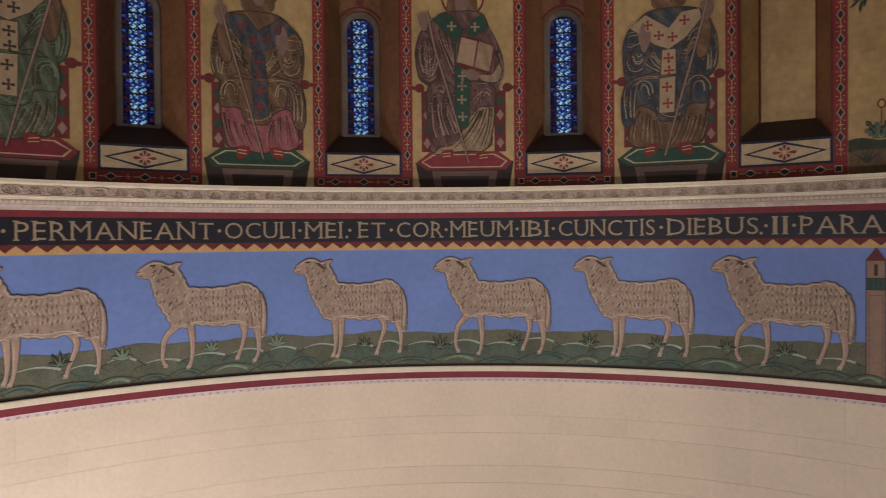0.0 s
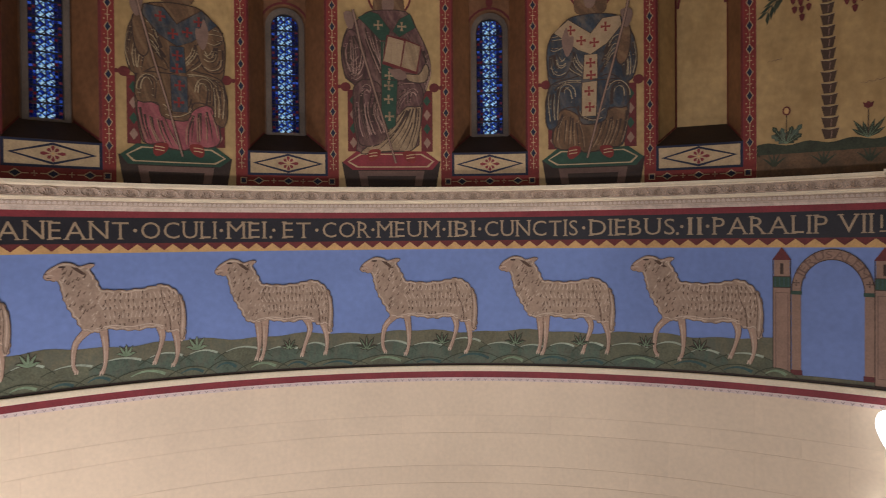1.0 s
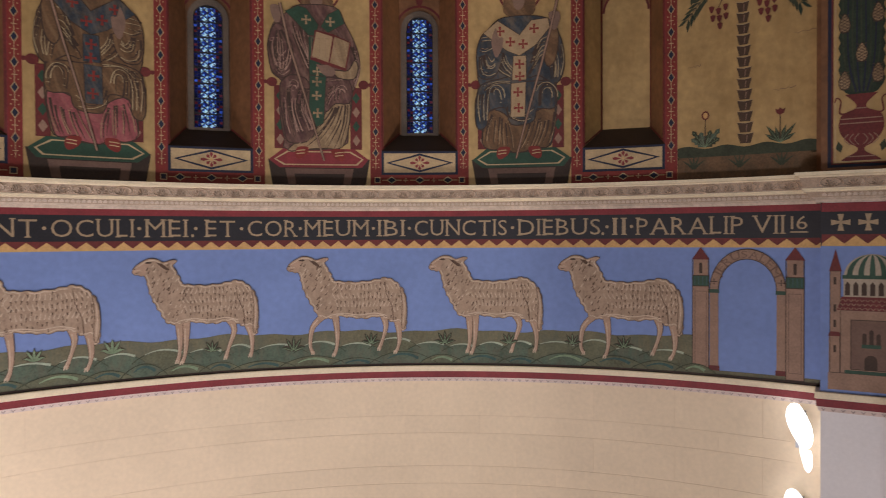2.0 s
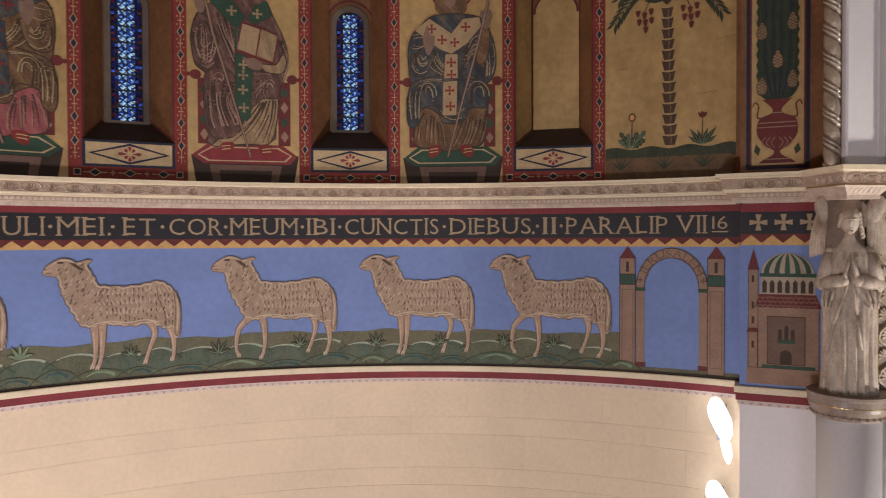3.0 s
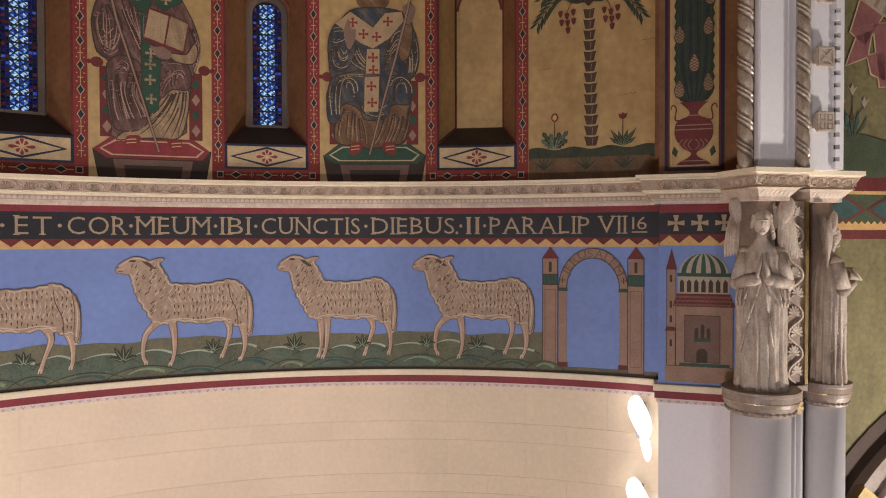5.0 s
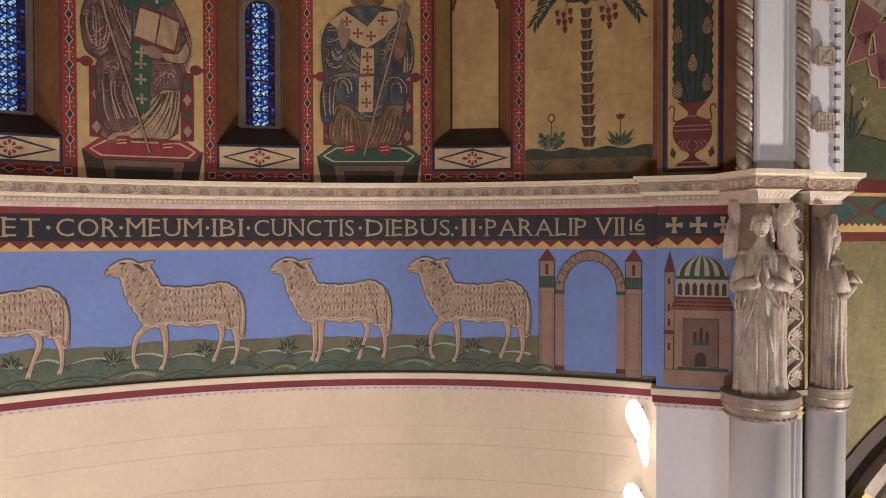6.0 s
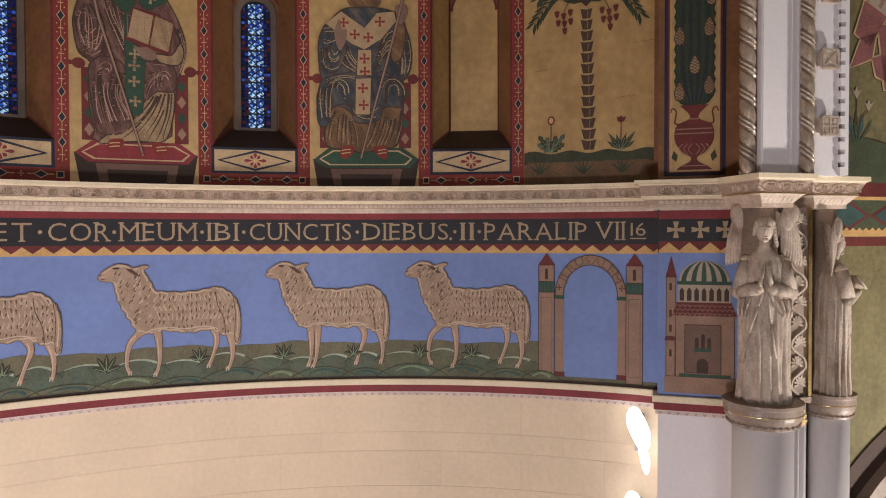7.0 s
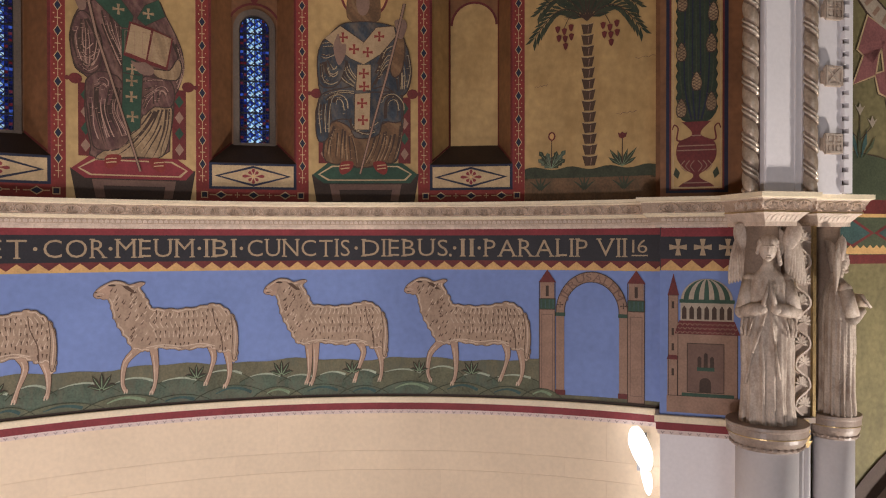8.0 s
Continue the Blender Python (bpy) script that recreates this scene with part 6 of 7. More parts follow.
def angel_praying(bm, ball, limb):
    for sd in (-1, 1):
        limb((sd * 0.165, 0.0, 1.45), (sd * 0.235, -0.07, 1.14), 0.072, 0.075)
        limb((sd * 0.235, -0.07, 1.14), (sd * 0.07, -0.205, 1.18), 0.078, 0.058)
        limb((sd * 0.055, -0.225, 1.20), (sd * 0.016, -0.245, 1.40), 0.026, 0.014)
        wing(bm, sd, 0)
        for k in range(3):
            drape(bm, [(sd * (0.15 + 0.04 * k), -0.195 + 0.03 * k, 1.08), (sd * (0.17 + 0.04 * k), -0.185 + 0.03 * k, 0.98), (sd * (0.18 + 0.03 * k), -0.15 + 0.03 * k, 0.90)], 0.014, 0.010)
    head(bm, ball, -0.02, 1.77, 0)
    m = Matrix.LocRotScale((0, 0.09, 1.83), Euler((radians(90), 0, 0)), (1, 1, 1))
    bmesh.ops.create_cone(bm, cap_ends=True, segments=36, radius1=0.195, radius2=0.18, depth=0.03, matrix=m)
    limb((0, -0.01, 1.50), (0, -0.015, 1.68), 0.06, 0.05)
    drape(bm, [(-0.21, -0.10, 0.42), (-0.15, -0.165, 0.72), (-0.07, -0.185, 1.0), (-0.02, -0.19, 1.16)], 0.012, 0.016)
    drape(bm, [(0.02, -0.19, 1.16), (0.05, -0.185, 0.85), (0.10, -0.175, 0.5)], 0.010, 0.012)


def angel_reading(bm, ball, limb):
    for sd in (-1, 1):
        limb((sd * 0.18, 0.0, 1.44), (sd * 0.235, -0.05, 1.13), 0.078, 0.085)
        limb((sd * 0.235, -0.05, 1.13), (sd * 0.09, -0.25, 1.19), 0.085, 0.045)
        wing(bm, sd, 8)
        m = Matrix.LocRotScale((sd * 0.052, -0.32, 1.30), Euler((radians(-32), 0, radians(sd * 24))), (0.115, 0.026, 0.17))
        bmesh.ops.create_cube(bm, size=1, matrix=m)
        for k in range(6):
            z = 1.04 - 0.085 * k
            drape(bm, [(sd * 0.11, -0.150, z + 0.08), (sd * 0.185, -0.105, z - 0.01), (sd * 0.222, -0.02, z - 0.02), (sd * 0.215, 0.06, z + 0.05)], 0.020, 0.012)
        drape(bm, [(sd * 0.215, 0.08, 0.40), (sd * 0.225, -0.02, 0.50), (sd * 0.185, -0.115, 0.72), (sd * 0.11, -0.160, 0.90)], 0.016, 0.014)
    head(bm, ball, -0.05, 1.74, 14)
    m = Matrix.LocRotScale((0, 0.08, 1.82), Euler((radians(80), 0, 0)), (1, 1, 1))
    bmesh.ops.create_cone(bm, cap_ends=True, segments=36, radius1=0.195, radius2=0.18, depth=0.03, matrix=m)
    limb((0, -0.01, 1.48), (0, -0.03, 1.66), 0.06, 0.05)


LEV = [(0.0, 0.235, 0.175, 0.22), (0.03, 0.245, 0.18, 0.24), (0.25, 0.230, 0.17, 0.20), (0.5, 0.232, 0.17, 0.16), (0.75, 0.240, 0.172, 0.12), (1.0, 0.245, 0.172, 0.08), (1.15, 0.24, 0.165, 0.05), (1.3, 0.215, 0.152, 0.07),
       (1.42, 0.200, 0.132, 0.06), (1.50, 0.165, 0.105, 0.0), (1.56, 0.085, 0.075, 0.0), (1.62, 0.06, 0.06, 0.0)]

COLS = [("praying", 0.0, 0.36, 0.300, 0.398, 1.0, (-0.347, 0.347, 0.0, 0.75)), ("reading", 0.955, 0.50, 0.205, 0.272, 0.93, (0.46, 1.19, 0.20, 0.78))]
for sort, s, b, rs, rr, sc, (s0, s1, b0, b1) in COLS:
    foot = jamb(s, 0, -b)
    col = empty("engaged_column", (foot.x, foot.y, 0), label="white round column with dark moulded ring and carved gilt capital", category="column", group="columns of the great arch")
    v, f = lathe([(rs + 0.06, 0), (rs + 0.06, 0.35), (rs, 0.45), (rs, ZF - 1.90)], (foot.x, foot.y, 0), 40)
    under(link("shaft", v, f, M_WHITE, smooth=True), col)

    prof = [(0.02, -1.645), (rr, -1.645), (rr, -1.675), (rr * 0.975, -1.69), (rr * 0.975, -1.755), (rr * 0.955, -1.765), (rr * 0.94, -1.80), (rr * 0.90, -1.83), (rr * 0.86, -1.855), (rr * 0.87, -1.875), (rr * 0.84, -1.90), (0.02, -1.90)]
    v, f = lathe(prof, (foot.x, foot.y, ZF), 44)
    under(link("ring_moulding", v, f, M_RING, label="grey-brown marble ring moulding"), col)
    v, f = lathe([(rr * 0.97, -1.762), (rr * 0.985, -1.758), (rr * 0.985, -1.752), (rr * 0.97, -1.748)], (foot.x, foot.y, ZF), 44)
    under(link("gilt_line", v, f[:-2], M_GILT, label="thin gilt line"), col)
    bead = bmesh.new()
    for k in range(30):
        a = 2 * math.pi * k / 30
        bmesh.ops.create_icosphere(bead, subdivisions=1, radius=0.020 * (rr / 0.4) ** 0.5, matrix=Matrix.Translation((foot.x + rr * 0.875 * math.cos(a), foot.y + rr * 0.875 * math.sin(a), ZF - 1.868)))
    me = bpy.data.meshes.new("bead_row")
    bead.to_mesh(me)
    bead.free()
    me.materials.append(M_RING)
    under(new("bead_row", me), col)
    cap = under(fix(link("capital", *lofted_block(CAP, s0, s1, b0, b1), [M_CARVE, M_GILT, M_CREAMEDGE, M_CARVESHADE])), col)
    cap["label"] = "carved square capital with worn gilding"
    # The band behind the palmettes takes the colour that holds the shade.
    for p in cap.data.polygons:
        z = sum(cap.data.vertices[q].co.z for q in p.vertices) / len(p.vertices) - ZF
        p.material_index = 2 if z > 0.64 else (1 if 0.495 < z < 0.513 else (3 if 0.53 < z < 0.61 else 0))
    nfr = 3
    for k in range(nfr):
        q = s0 + 0.09 + (s1 - s0 - 0.18) * (k + 0.5) / nfr
        seat_piece("carved_palmette", PALM, jamb(q, 0.520, -(b0 + 0.085)), jamb(q, 0.628, -(b0 + 0.035)), jamb(1, 0) - jamb(0, 0), col)
    for k in range(2):
        q = b0 + 0.16 + 0.215 * k
        seat_piece("carved_palmette", PALM, jamb(s0 + 0.085, 0.520, -q), jamb(s0 + 0.035, 0.628, -q), jamb(0, 0, 0) - jamb(0, 0, -1), col)
    leaf = Art(lambda x, z, d=0.0: jamb(x, z, -(b0 + 0.105 + (0.475 - z) * 0.78) + d), 0)
    for k in range(int((s1 - s0 - 0.3) / 0.055)):
        x = s0 + 0.16 + 0.055 * k
        leaf.poly([(x, 0.412), (x + 0.045, 0.412), (x + 0.045, 0.45), (x + 0.022, 0.472), (x, 0.45)], -0.004, M_CARVE, 0.010)
    under(leaf.make("leaf_row"), col)

    statue = statue_mesh(LEV, 13 if sort == "praying" else 17, 1.0, angel_praying if sort == "praying" else angel_reading, "statue")
    ob = new("statue", statue)
    front = Vector((-0.70, -0.714)) if sort == "praying" else Vector((0.92, -0.39))
    ang = math.atan2(front.x, -front.y)
    at = foot.xy + (Vector((-0.05, -0.05)) if sort == "praying" else Vector((0.0, -0.02)))
    ob.matrix_world = Matrix.Translation((at.x, at.y, ZF - 1.66)) @ Matrix.Rotation(ang, 4, "Z") @ Matrix.Scale(sc * 1.01, 4)
    tagged(ob, label="weathered stone winged figure " + ("praying with bowed arms" if sort == "praying" else "reading an open book"), category="statue", group="column statues")
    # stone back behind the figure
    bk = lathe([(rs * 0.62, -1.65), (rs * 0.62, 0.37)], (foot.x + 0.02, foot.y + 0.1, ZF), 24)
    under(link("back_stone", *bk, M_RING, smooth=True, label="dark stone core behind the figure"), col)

# carved strip between the two statues
strip = empty("carved_strip", jamb(0.48, -1.64, -0.41), label="openwork carved vine strip with gilt edges between statues", category="ornament")
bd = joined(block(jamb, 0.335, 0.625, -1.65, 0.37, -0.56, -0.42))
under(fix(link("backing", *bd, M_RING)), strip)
for s0, s1 in ((0.335, 0.362), (0.585, 0.625)):
    under(fix(link("gilt_edge", *block(jamb, s0, s1, -1.65, 0.37, -0.42, -0.385), M_GILT)), strip)
vs = lambda x, z, d=0.0: jamb(x, z, -0.42 + d)
for k in range(9):
    a = Art(vs, 0)
    z0 = -1.63 + 0.217 * k
    sd = 1 if k % 2 else -1
    a.stroke(curve([(0.473, z0), (0.473 + sd * 0.085, z0 + 0.07), (0.473 + sd * 0.07, z0 + 0.16), (0.473, z0 + 0.217)], 6), 0.020, 0.020, 0.0, M_STATUE, 0.03)
    cx, cz = 0.473 - sd * 0.02, z0 + 0.11
    for j in range(8):
        t = radians(-105 + 30 * j)
        x, z = math.sin(t), math.cos(t)
        a.poly([(cx, cz), (cx + x * 0.06 - z * 0.014, cz + z * 0.07 + x * 0.014), (cx + x * 0.085, cz + z * 0.10), (cx + x * 0.06 + z * 0.014, cz + z * 0.07 - x * 0.014)], 0.004, M_STATUE, 0.02)
    under(a.make("scroll_leaf"), strip)
acanthus = Art(lambda x, z, d=0.0: jamb(x, z, -0.36 + d), 0)
for k in range(5):
    z = -1.66 - 0.055 * k
    acanthus.poly([(0.45, z), (0.50 + 0.01 * k, z - 0.01), (0.485, z - 0.08), (0.43 - 0.012 * k, z - 0.07), (0.41 - 0.01 * k, z - 0.03)], 0.002 * k, M_GILT, 0.02)
acanthus.poly([(0.40, -1.66), (0.62, -1.66), (0.62, -1.72), (0.40, -1.72)], -0.15, M_RING, 0.13)
tagged(acanthus.make("gilt_acanthus"), label="small gilt acanthus leaf on white moulding", category="ornament")
for s, r in ((0.42, 0.045), (0.50, 0.03), (0.57, 0.04)):
    p = jamb(s, 0, -0.46)
    v, f = lathe([(r, 0.0), (r, ZF - 1.70)], (p.x, p.y, 0), 14)
    tagged(link("pier_moulding", v, f, M_WHITE, smooth=True), kind="structure", label="slender white roll moulding between the columns", category="moulding")

# ---------------------------------------------------------------- upper jamb: twisted ropes, rosettes, dentils


def rope(s, b, r):
    at = jamb(s, 0, -b)
    n, rows = 36, 420

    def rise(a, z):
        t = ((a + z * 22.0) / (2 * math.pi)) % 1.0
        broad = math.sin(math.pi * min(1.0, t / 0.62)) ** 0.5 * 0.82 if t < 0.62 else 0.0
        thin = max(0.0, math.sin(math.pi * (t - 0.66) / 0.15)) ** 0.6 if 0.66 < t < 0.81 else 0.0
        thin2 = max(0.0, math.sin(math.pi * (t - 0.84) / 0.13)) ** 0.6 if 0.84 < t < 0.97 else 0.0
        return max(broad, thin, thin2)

    v, f = [], []
    for j in range(rows + 1):
        z = 0.695 + 3.2 * j / rows
        for k in range(n):
            a = 2 * math.pi * k / n
            q = rise(a, z)
            w = r * (0.68 + 0.32 * q)
            v.append(Vector((at.x + w * math.cos(a), at.y + w * math.sin(a), ZF + z)))
    idx = []
    for j in range(rows):
        for k in range(n):
            f.append((j * n + k, j * n + (k + 1) % n, (j + 1) * n + (k + 1) % n, (j + 1) * n + k))
            # High faces get the lit ridge colour, low ones the groove shade.
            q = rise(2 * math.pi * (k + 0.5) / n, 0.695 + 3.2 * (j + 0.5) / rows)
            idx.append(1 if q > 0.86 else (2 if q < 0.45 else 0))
    ob = link("twisted_column", v, f, [M_ROPE, M_RIDGE, M_GROOVESHADE], idx, smooth=True)
    return tagged(ob, label="slender twisted rope column with worn gilt ridges, shade of the grooves in colour", category="column", group="twisted columns")


rope(-0.29, 0.25, 0.083)
rope(0.285, 0.09, 0.072)


def rosette(z, sort):
    """A square carved boss on a short block."""
    root = empty("rosette", jamb(0.53, z, -0.15), label="square carved stone boss with " + ("four small fields" if sort else "a diagonal cross"), category="ornament", group="carved bosses")
    sf = lambda x, q, d=0.0: jamb(0.53 + x, z + q, -0.15 + d)
    h = 0.105
    v, f = block(sf, -h * 0.75, h * 0.75, -h * 0.6, h * 0.6, 0.0, 0.07)
    under(fix(link("block", v, f, M_CARVE)), root)
    a = Art(sf, 0)
    a.poly([(-h, -h * 0.75), (-h * 0.8, -h), (h * 0.8, -h), (h, -h * 0.75), (h, h * 0.75), (h * 0.8, h), (-h * 0.8, h), (-h, h * 0.75)], 0.065, M_CARVE, 0.025)
    a.box(-h * 0.95, h * 0.95, -h * 0.93, h * 0.93, 0.020, 0.09, M_STATUE, 0.016)
    if sort:
        a.rect(-0.009, 0.009, -h * 0.9, h * 0.9, 0.09, M_STATUE, 0.014)
        a.rect(-h * 0.9, h * 0.9, -0.009, 0.009, 0.09, M_STATUE, 0.013)
        for x, q in itertools.product((-0.05, 0.05), repeat=2):
            a.disc(x, q, 0.025, 0.025, 0.09, M_STATUE, 8, 0.016)
    else:
        a.stroke([(-0.075, -0.075), (0.075, 0.075)], 0.022, 0.022, 0.09, M_STATUE, 0.015)
        a.stroke([(-0.075, 0.075), (0.075, -0.075)], 0.022, 0.022, 0.09, M_STATUE, 0.0145)
    under(a.make("carved_face"), root)


for k, z in enumerate((1.19, 1.87, 2.54, 3.21)):
    rosette(z, k % 2 == 0)
dent = empty("dentil_strip", jamb(0.73, 0.7, -0.15), label="white toothed edge strip along the arch jamb", category="ornament")
under(fix(link("fillet", *block(jamb, 0.755, 0.80, 0.695, 4.0, -0.7, -0.10), M_WHITE)), dent)
tooth = link("tooth", *block(jamb, 0.70, 0.755, 0.70, 0.78, -0.16, -0.10), M_WHITE)
under(fix(tooth), dent)
for k in range(1, 24):
    o = tooth.copy()
    scene.collection.objects.link(o)
    o.location = (tooth.location.x, tooth.location.y, tooth.location.z + 0.131 * k)
# Shade in the gaps between teeth, put in as a dark backing.
under(fix(link("groove_backing", *block(jamb, 0.70, 0.755, 0.695, 4.0, -0.5, -0.17), M_DARK)), dent)

fillet = Art(lambda x, z, d=0.0: jamb(x, z, -0.16 + d), 0)
fillet.rect(-0.185, -0.165, 0.70, 4.2, 0.0, M_WHITE, 0.010)
fillet.rect(0.155, 0.175, 0.70, 4.2, 0.0, M_WHITE, 0.010)
tagged(fillet.make("jamb_fillet"), kind="structure", label="thin white fillets along the plastered jamb", category="moulding")

# ---------------------------------------------------------------- mural wall of the nave
mural = lambda x, z, d=0.0: jamb(x, z, -0.75 + d)
a = Art(mural, 0)
a.rect(0.8, 6.5, 0.52, 0.68, 0.002, M_REDDK, 0.003)
a.rect(0.8, 6.5, 0.05, 0.52, 0.002, M_MURALGRN, 0.003)
a.rect(0.8, 6.5, 0.06, 0.13, 0.006, M_OCHRE, 0.002)
a.rect(0.8, 6.5, -0.05, 0.055, 0.002, M_REDDK, 0.004)
a.rect(0.8, 6.5, 0.48, 0.52, 0.006, M_OCHRE, 0.002)
for k in range(9):
    x = 1.42 + 0.62 * k
    a.poly([(x - 0.31, 0.30), (x, 0.13), (x + 0.31, 0.30), (x, 0.48)], 0.0065, M_REDDK, 0.001)
    a.poly([(x - 0.25, 0.30), (x, 0.17), (x + 0.25, 0.30), (x, 0.44)], 0.0078, M_TEAL, 0.002)
for k in range(60):
    a.poly([(0.82 + 0.09 * k, 0.128), (0.90 + 0.09 * k, 0.128), (0.86 + 0.09 * k, 0.165)], 0.0092, M_OCHRE, 0.001)
tagged(a.make("mural_band"), kind="structure", label="painted red, teal and ochre band on the nave wall", category="mural")
a = Art(mural, 0)
hillp = [(0.8 + 0.2 * j, 1.13 + 0.10 * math.sin(0.5 + j * 0.45)) for j in range(28)]
for p, q in zip(hillp, hillp[1:]):
    a.poly([p, q, (q[0], 0.68), (p[0], 0.68)], 0.002, M_MURALGRN, 0.003)
a.stroke(hillp, 0.012, 0.012, 0.006, M_DARK, 0.001)
tagged(a.make("mural_ground"), kind="structure", label="faded green painted hillside on the nave wall", category="mural")
a = Art(mural, 0)
lx, lz = 1.52, 1.15
for k, (dx, h, w) in enumerate(((-0.20, 0.24, 0.05), (-0.10, 0.33, 0.06), (0.0, 0.38, 0.06), (0.10, 0.33, 0.06), (0.22, 0.26, 0.05))):
    a.poly([(lx + dx * 0.2, lz), (lx + dx * 0.7 + w / 2, lz + h * 0.5), (lx + dx, lz + h), (lx + dx * 0.7 - w / 2, lz + h * 0.5)], 0.007 + 0.0006 * k, M_TEAL if k % 2 else M_MURALGRN, 0.002)
for dx, z in ((0.0, 1.66), (-0.16, 1.50), (0.17, 1.52)):
    a.stroke([(lx, lz + 0.2), (lx + dx, z)], 0.012, 0.010, 0.011, M_DARK, 0.001)
    a.poly([(lx + dx, z - 0.02), (lx + dx + 0.07, z + 0.09), (lx + dx + 0.025, z + 0.06), (lx + dx, z + 0.12), (lx + dx - 0.025, z + 0.06), (lx + dx - 0.07, z + 0.09)], 0.012, M_PALEP, 0.002)
tagged(a.make("painted_lily"), label="painted lily with pale flowers on green mural", category="painted plant")
a = Art(mural, 0)
cx, cz = 2.35, 3.55
for j in range(14):
    t0, t1 = radians(180 + 9 * j), radians(189 + 9 * j)
    for r0, r1, m, d in ((0.82, 1.06, M_DARK, 0.006), (0.845, 1.035, M_PALEP, 0.0085)):
        a.poly([(cx + r0 * math.cos(t0), cz + r0 * math.sin(t0)), (cx + r1 * math.cos(t0), cz + r1 * math.sin(t0)), (cx + r1 * math.cos(t1), cz + r1 * math.sin(t1)), (cx + r0 * math.cos(t1), cz + r0 * math.sin(t1))], d, m, 0.002)
    tm = (t0 + t1) / 2
    a.stroke([(cx + 0.88 * math.cos(tm), cz + 0.88 * math.sin(tm)), (cx + 1.0 * math.cos(tm), cz + 1.0 * math.sin(tm))], 0.05, 0.05, 0.011, M_TAN, 0.001)
for pts in ([(1.62, 2.78), (1.95, 2.6), (1.70, 2.22), (1.48, 2.38)], [(1.58, 2.36), (1.80, 2.42), (1.74, 2.10), (1.42, 1.98)], [(1.80, 2.5), (2.2, 2.55), (2.3, 1.8), (1.9, 1.75)], [(1.72, 2.12), (1.98, 2.2), (2.0, 1.82), (1.78, 1.90)]):
    a.poly(grown(pts, 0.02), 0.007, M_DARK, 0.002)
    a.poly(grown(pts, 0.012), 0.0092, M_CREAMP, 0.0012)
    a.poly(grown(pts, -0.015), 0.0106, M_PINKCLOTH, 0.002)
tagged(a.make("painted_scroll"), label="painted pale scroll and pink cloth on the mural", category="wall painting")

# arch of the aisle cut into the nave wall
arch = empty("aisle_arch", mural(3.6, -4.9, 0.0), label="grey stone arch moulding with gilt collar and painted shadow band on the nave wall", category="arch")
ac, az, ra = 3.95, -5.0, 3.0
seg = 40
# The dark outer ring is the arch's shadow, put in as a flat band.
for r0, r1, d1, m, nm in ((ra - 0.16, ra + 0.14, 0.16, M_RING, "voussoir_ring"), (ra + 0.14, ra + 0.44, 0.02, M_DARK, "dark_border"), (ra - 0.18, ra - 0.10, 0.24, M_CARVE, "inner_roll")):
    v, f = [], []
    for j in range(seg + 1):
        t = radians(20 + 140 * j / seg)
        for r, d in ((r0, 0.0), (r0, d1), (r1, d1), (r1, 0.0)):
            v.append(mural(ac + r * math.cos(t), az + r * math.sin(t), d))
    for j in range(seg):
        for k in range(4):
            f.append((4 * j + k, 4 * j + (k + 1) % 4, 4 * j + 4 + (k + 1) % 4, 4 * j + 4 + k))
    f += [(0, 1, 2, 3), tuple(4 * seg + k for k in (3, 2, 1, 0))]
    under(fix(link(nm, v, f, m)), arch)
for t0 in (139,):
    v, f = [], []
    for j in range(5):
        t = radians(t0 + 3.2 * j / 4)
        for r, d in ((ra - 0.19, 0.1), (ra - 0.19, 0.26), (ra + 0.16, 0.20), (ra + 0.16, 0.1)):
            v.append(mural(ac + r * math.cos(t), az + r * math.sin(t), d))
    for j in range(4):
        for k in range(4):
            f.append((4 * j + k, 4 * j + (k + 1) % 4, 4 * j + 4 + (k + 1) % 4, 4 * j + 4 + k))
    f += [(0, 1, 2, 3), (19, 18, 17, 16)]
    under(fix(link("gilt_collar", v, f, M_GILT)), arch)

# ---------------------------------------------------------------- bright light patches at the edge of the apse, built as lamps


def glare_lamp(th, z, h):
    c = niche_surf(th)
    root = empty("wall_glare", c(0, z, 0.0), label="bright white light patch beside the pier, a glowing shape with added lamp body", category="lamp", group="apse floodlights")
    # Housing and bracket are added parts.
    v, f = block(c, -0.05, 0.05, z - h / 2 + 0.08, z + h / 2 - 0.12, 0.10, 0.20)
    under(fix(link("housing", v, f, M_LAMPBODY)), root)
    v, f = block(c, -0.02, 0.02, z - 0.05, z + 0.05, 0.0, 0.10)
    under(fix(link("bracket", v, f, M_LAMPBODY)), root)
    # Glowing shapes drawn after the outline of a bright glare patch.
    for pts in ([(-0.085, 0.26), (-0.045, 0.30), (0.0, 0.27), (0.06, 0.12), (0.09, -0.02), (0.08, -0.16), (0.03, -0.20), (-0.03, -0.10), (-0.08, 0.04), (-0.10, 0.15)],
                [(0.0, -0.19), (0.05, -0.215), (0.08, -0.24), (0.085, -0.40), (0.06, -0.46), (0.03, -0.38)]):
        a = Art(c, 0)
        a.poly(curve([(x * 1.4, z - 0.02 + q * h / 0.62) for x, q in pts], 4, True), 0.20, M_GLAREGLOW, 0.05)
        under(a.make("lens"), root)


glare_lamp(46.75, -2.20, 0.62)
glare_lamp(46.6, -3.16, 0.55)

# ---------------------------------------------------------------- carved rows of the cornice and string course
cor = tagged(new("cornice_carving"), kind="structure", label="row of carved palmettes on the cornice", category="carving")
th = -50.0
k = 0
while th < 47.6:
    t = W(th + 0.5, 0.5) - W(th - 0.5, 0.5)
    seat_piece("carved_palmette", PALM if k % 2 else PALM_S, W(th, 0.522, 0.179), W(th, 0.634, 0.206), t, cor)
    th += 1.68
    k += 1
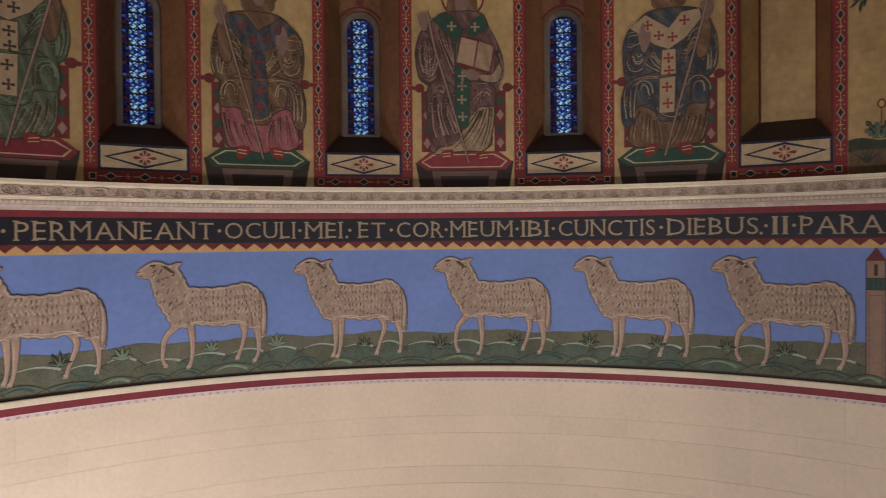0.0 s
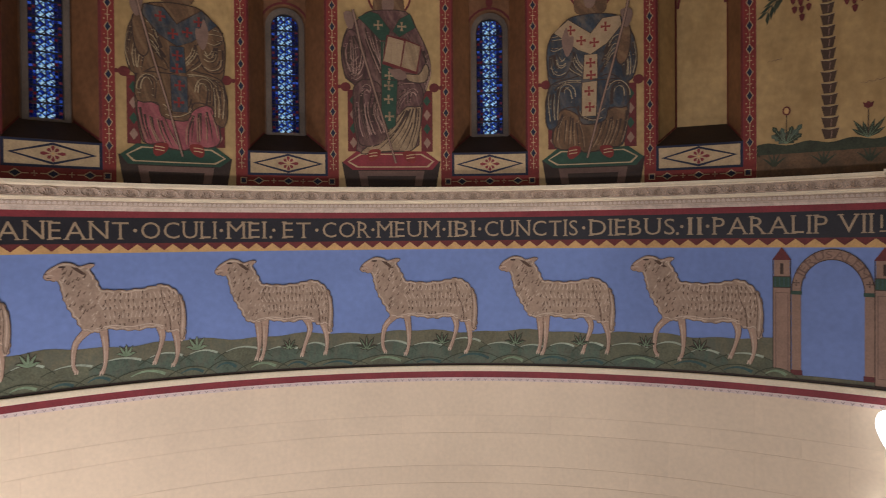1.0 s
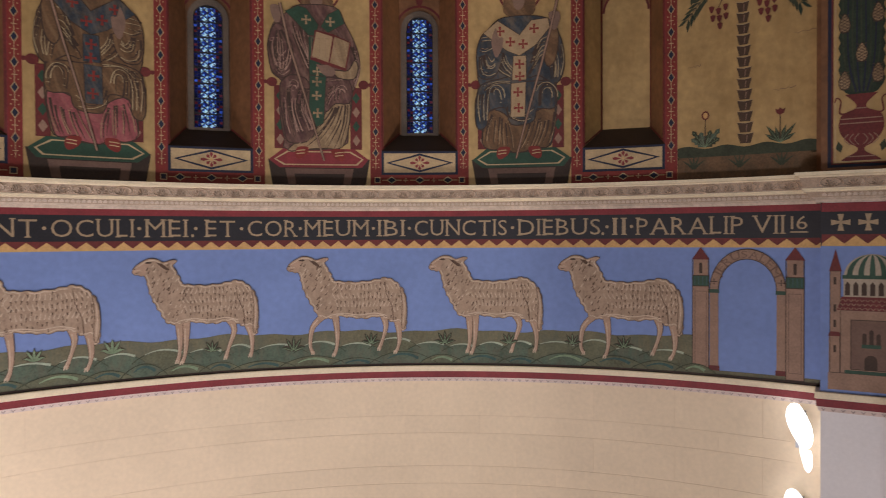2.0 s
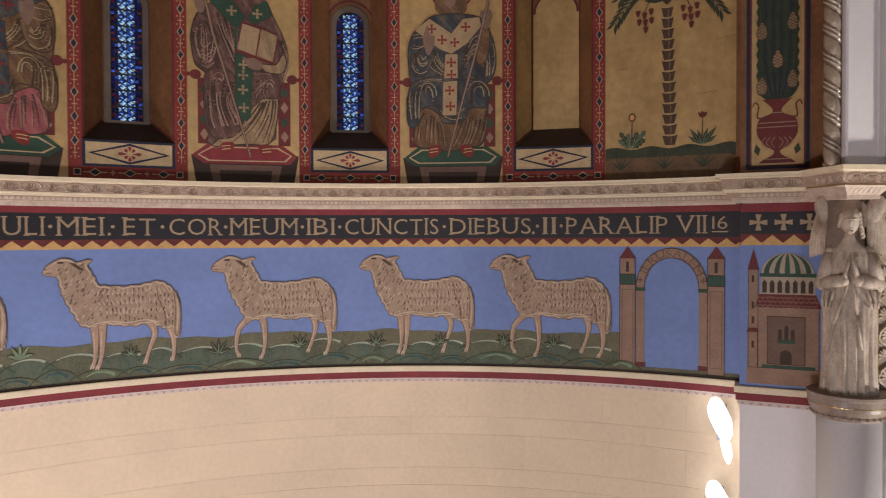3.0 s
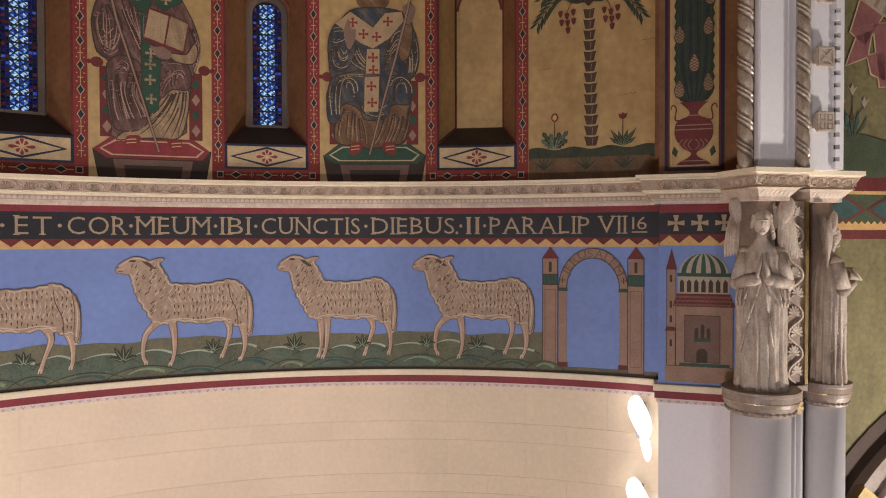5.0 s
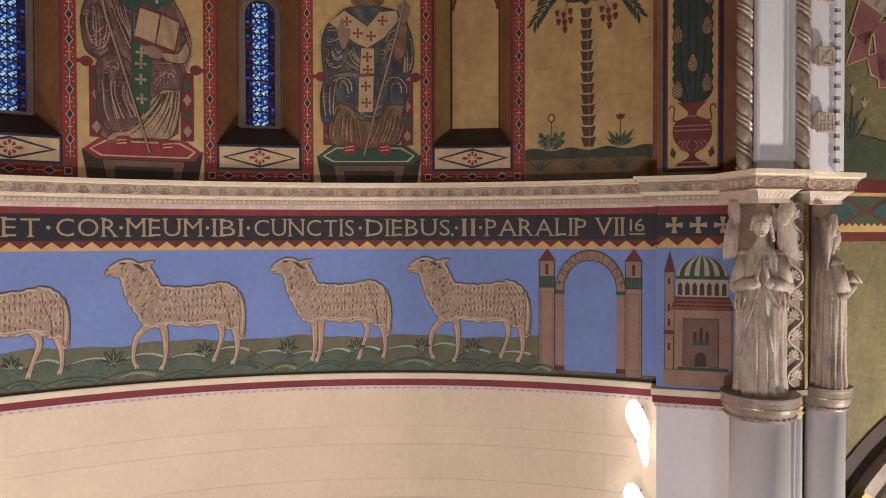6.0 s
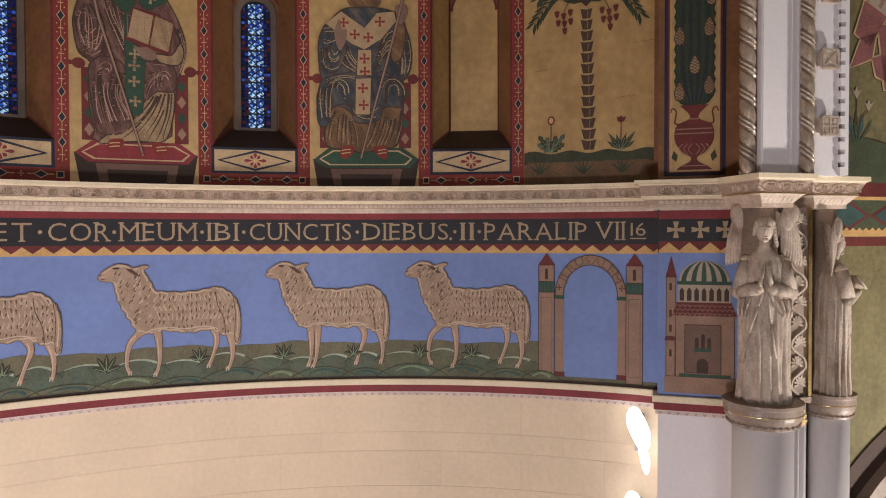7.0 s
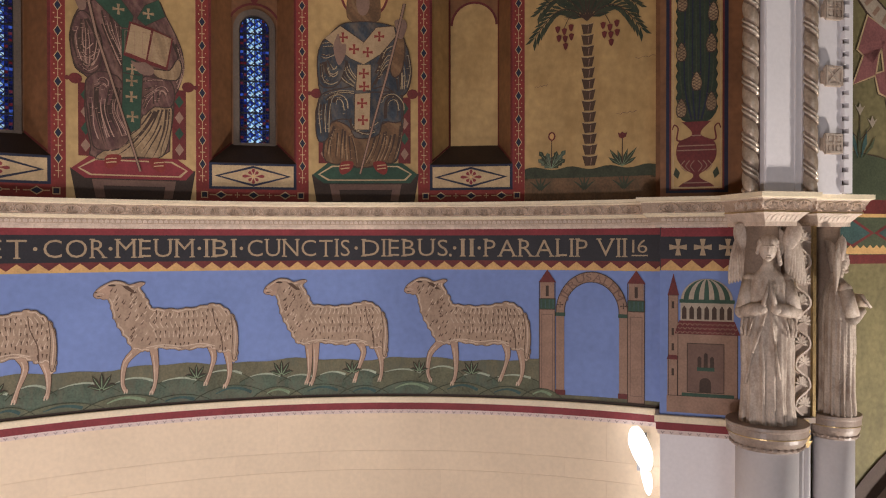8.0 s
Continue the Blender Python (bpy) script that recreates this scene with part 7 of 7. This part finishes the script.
for k in range(4):
    u = 0.16 + 0.215 * k
    seat_piece("carved_palmette", PALM, pier(u, 0.522, 0.179), pier(u, 0.634, 0.206), pier(1, 0) - pier(0, 0), cor)


def rows(surf, u0, u1, step):
    lf = Art(lambda x, z, d=0.0: surf(x, z, 0.10 + (z - 0.42) * 0.82 + d), step)
    u = u0
    while u < u1:
        lf.poly([(u, 0.428), (u + 0.046, 0.428), (u + 0.046, 0.452), (u + 0.023, 0.468), (u, 0.452)], 0.0, M_CARVE, 0.010)
        lf.poly([(u + 0.012, 0.433), (u + 0.034, 0.433), (u + 0.023, 0.458)], 0.010, M_CARVE, 0.005)
        u += 0.058
    tagged(lf.make("leaf_row"), kind="stuff", label="row of small carved leaves under the cornice", category="carving")
    bd = Art(lambda x, z, d=0.0: surf(x, z, 0.026 + d), step)
    u = u0
    while u < u1:
        bd.stroke([(u, -1.918), (u + 0.018, -1.938), (u + 0.036, -1.918)], 0.010, 0.010, 0.002, M_BEAD, 0.004)
        bd.rect(u + 0.013, u + 0.022, -1.946, -1.93, 0.002, M_BEAD, 0.004)
        u += 0.095
    tagged(bd.make("bead_row"), kind="stuff", label="row of small grey painted beads below the red line", category="carving")


rows(apse, arc(-50), arc(47.8), 0.16)
rows(pier, 0.08, 0.95, 0)

# ---------------------------------------------------------------- ashlar blocks of the lower wall


def ashlar(width_deg, z0, z1):
    n, g = 8, 0.0013
    v, f = [], []
    for j in range(n + 1):
        t = radians(width_deg * (j / n - 0.5))
        e = g / R if j == 0 else (-g / R if j == n else 0)
        for z in (z0 + g, z1 - g):
            for r in (R, R + 0.012):
                v.append((r * math.sin(t + e), r * math.cos(t + e), ZF + z))
    for j in range(n):
        q, w = 4 * j, 4 * j + 4
        f += [(q, w, w + 2, q + 2), (q + 2, w + 2, w + 3, q + 3), (q, q + 1, w + 1, w)]
    f += [(0, 2, 3, 1), (4 * n, 4 * n + 1, 4 * n + 3, 4 * n + 2)]
    me = bpy.data.meshes.new("stone_block")
    me.from_pydata(v, [], f)
    me.materials.append(M_CREAM)
    me.update()
    return me


ash = tagged(new("ashlar_wall"), kind="structure", label="cream ashlar blocks with fine joints", category="wall")
ash.location = (CX, CY, 0)
for z1, z0, start in ((-1.952, -2.425, 4.9), (-2.425, -2.665, 1.1), (-2.665, -3.116, 4.9), (-3.116, -3.356, 1.1), (-3.356, -3.80, 4.9), (-3.80, -4.04, 1.1), (-4.04, -4.5, 4.9)):
    me = ashlar(7.72, z0, z1)
    for k in range(-8, 7):
        t = start + 3.86 + 7.72 * k
        if t - 3.86 > 48 or t < -56:
            continue
        o = new("stone_block", me)
        o.parent = ash
        o.rotation_euler = (0, 0, -radians(t))
low = ashlar(7.72, -9.0, -4.5)
for k in range(-8, 7):
    o = new("stone_block", low)
    o.parent = ash
    o.rotation_euler = (0, 0, -radians(8.76 + 7.72 * k))
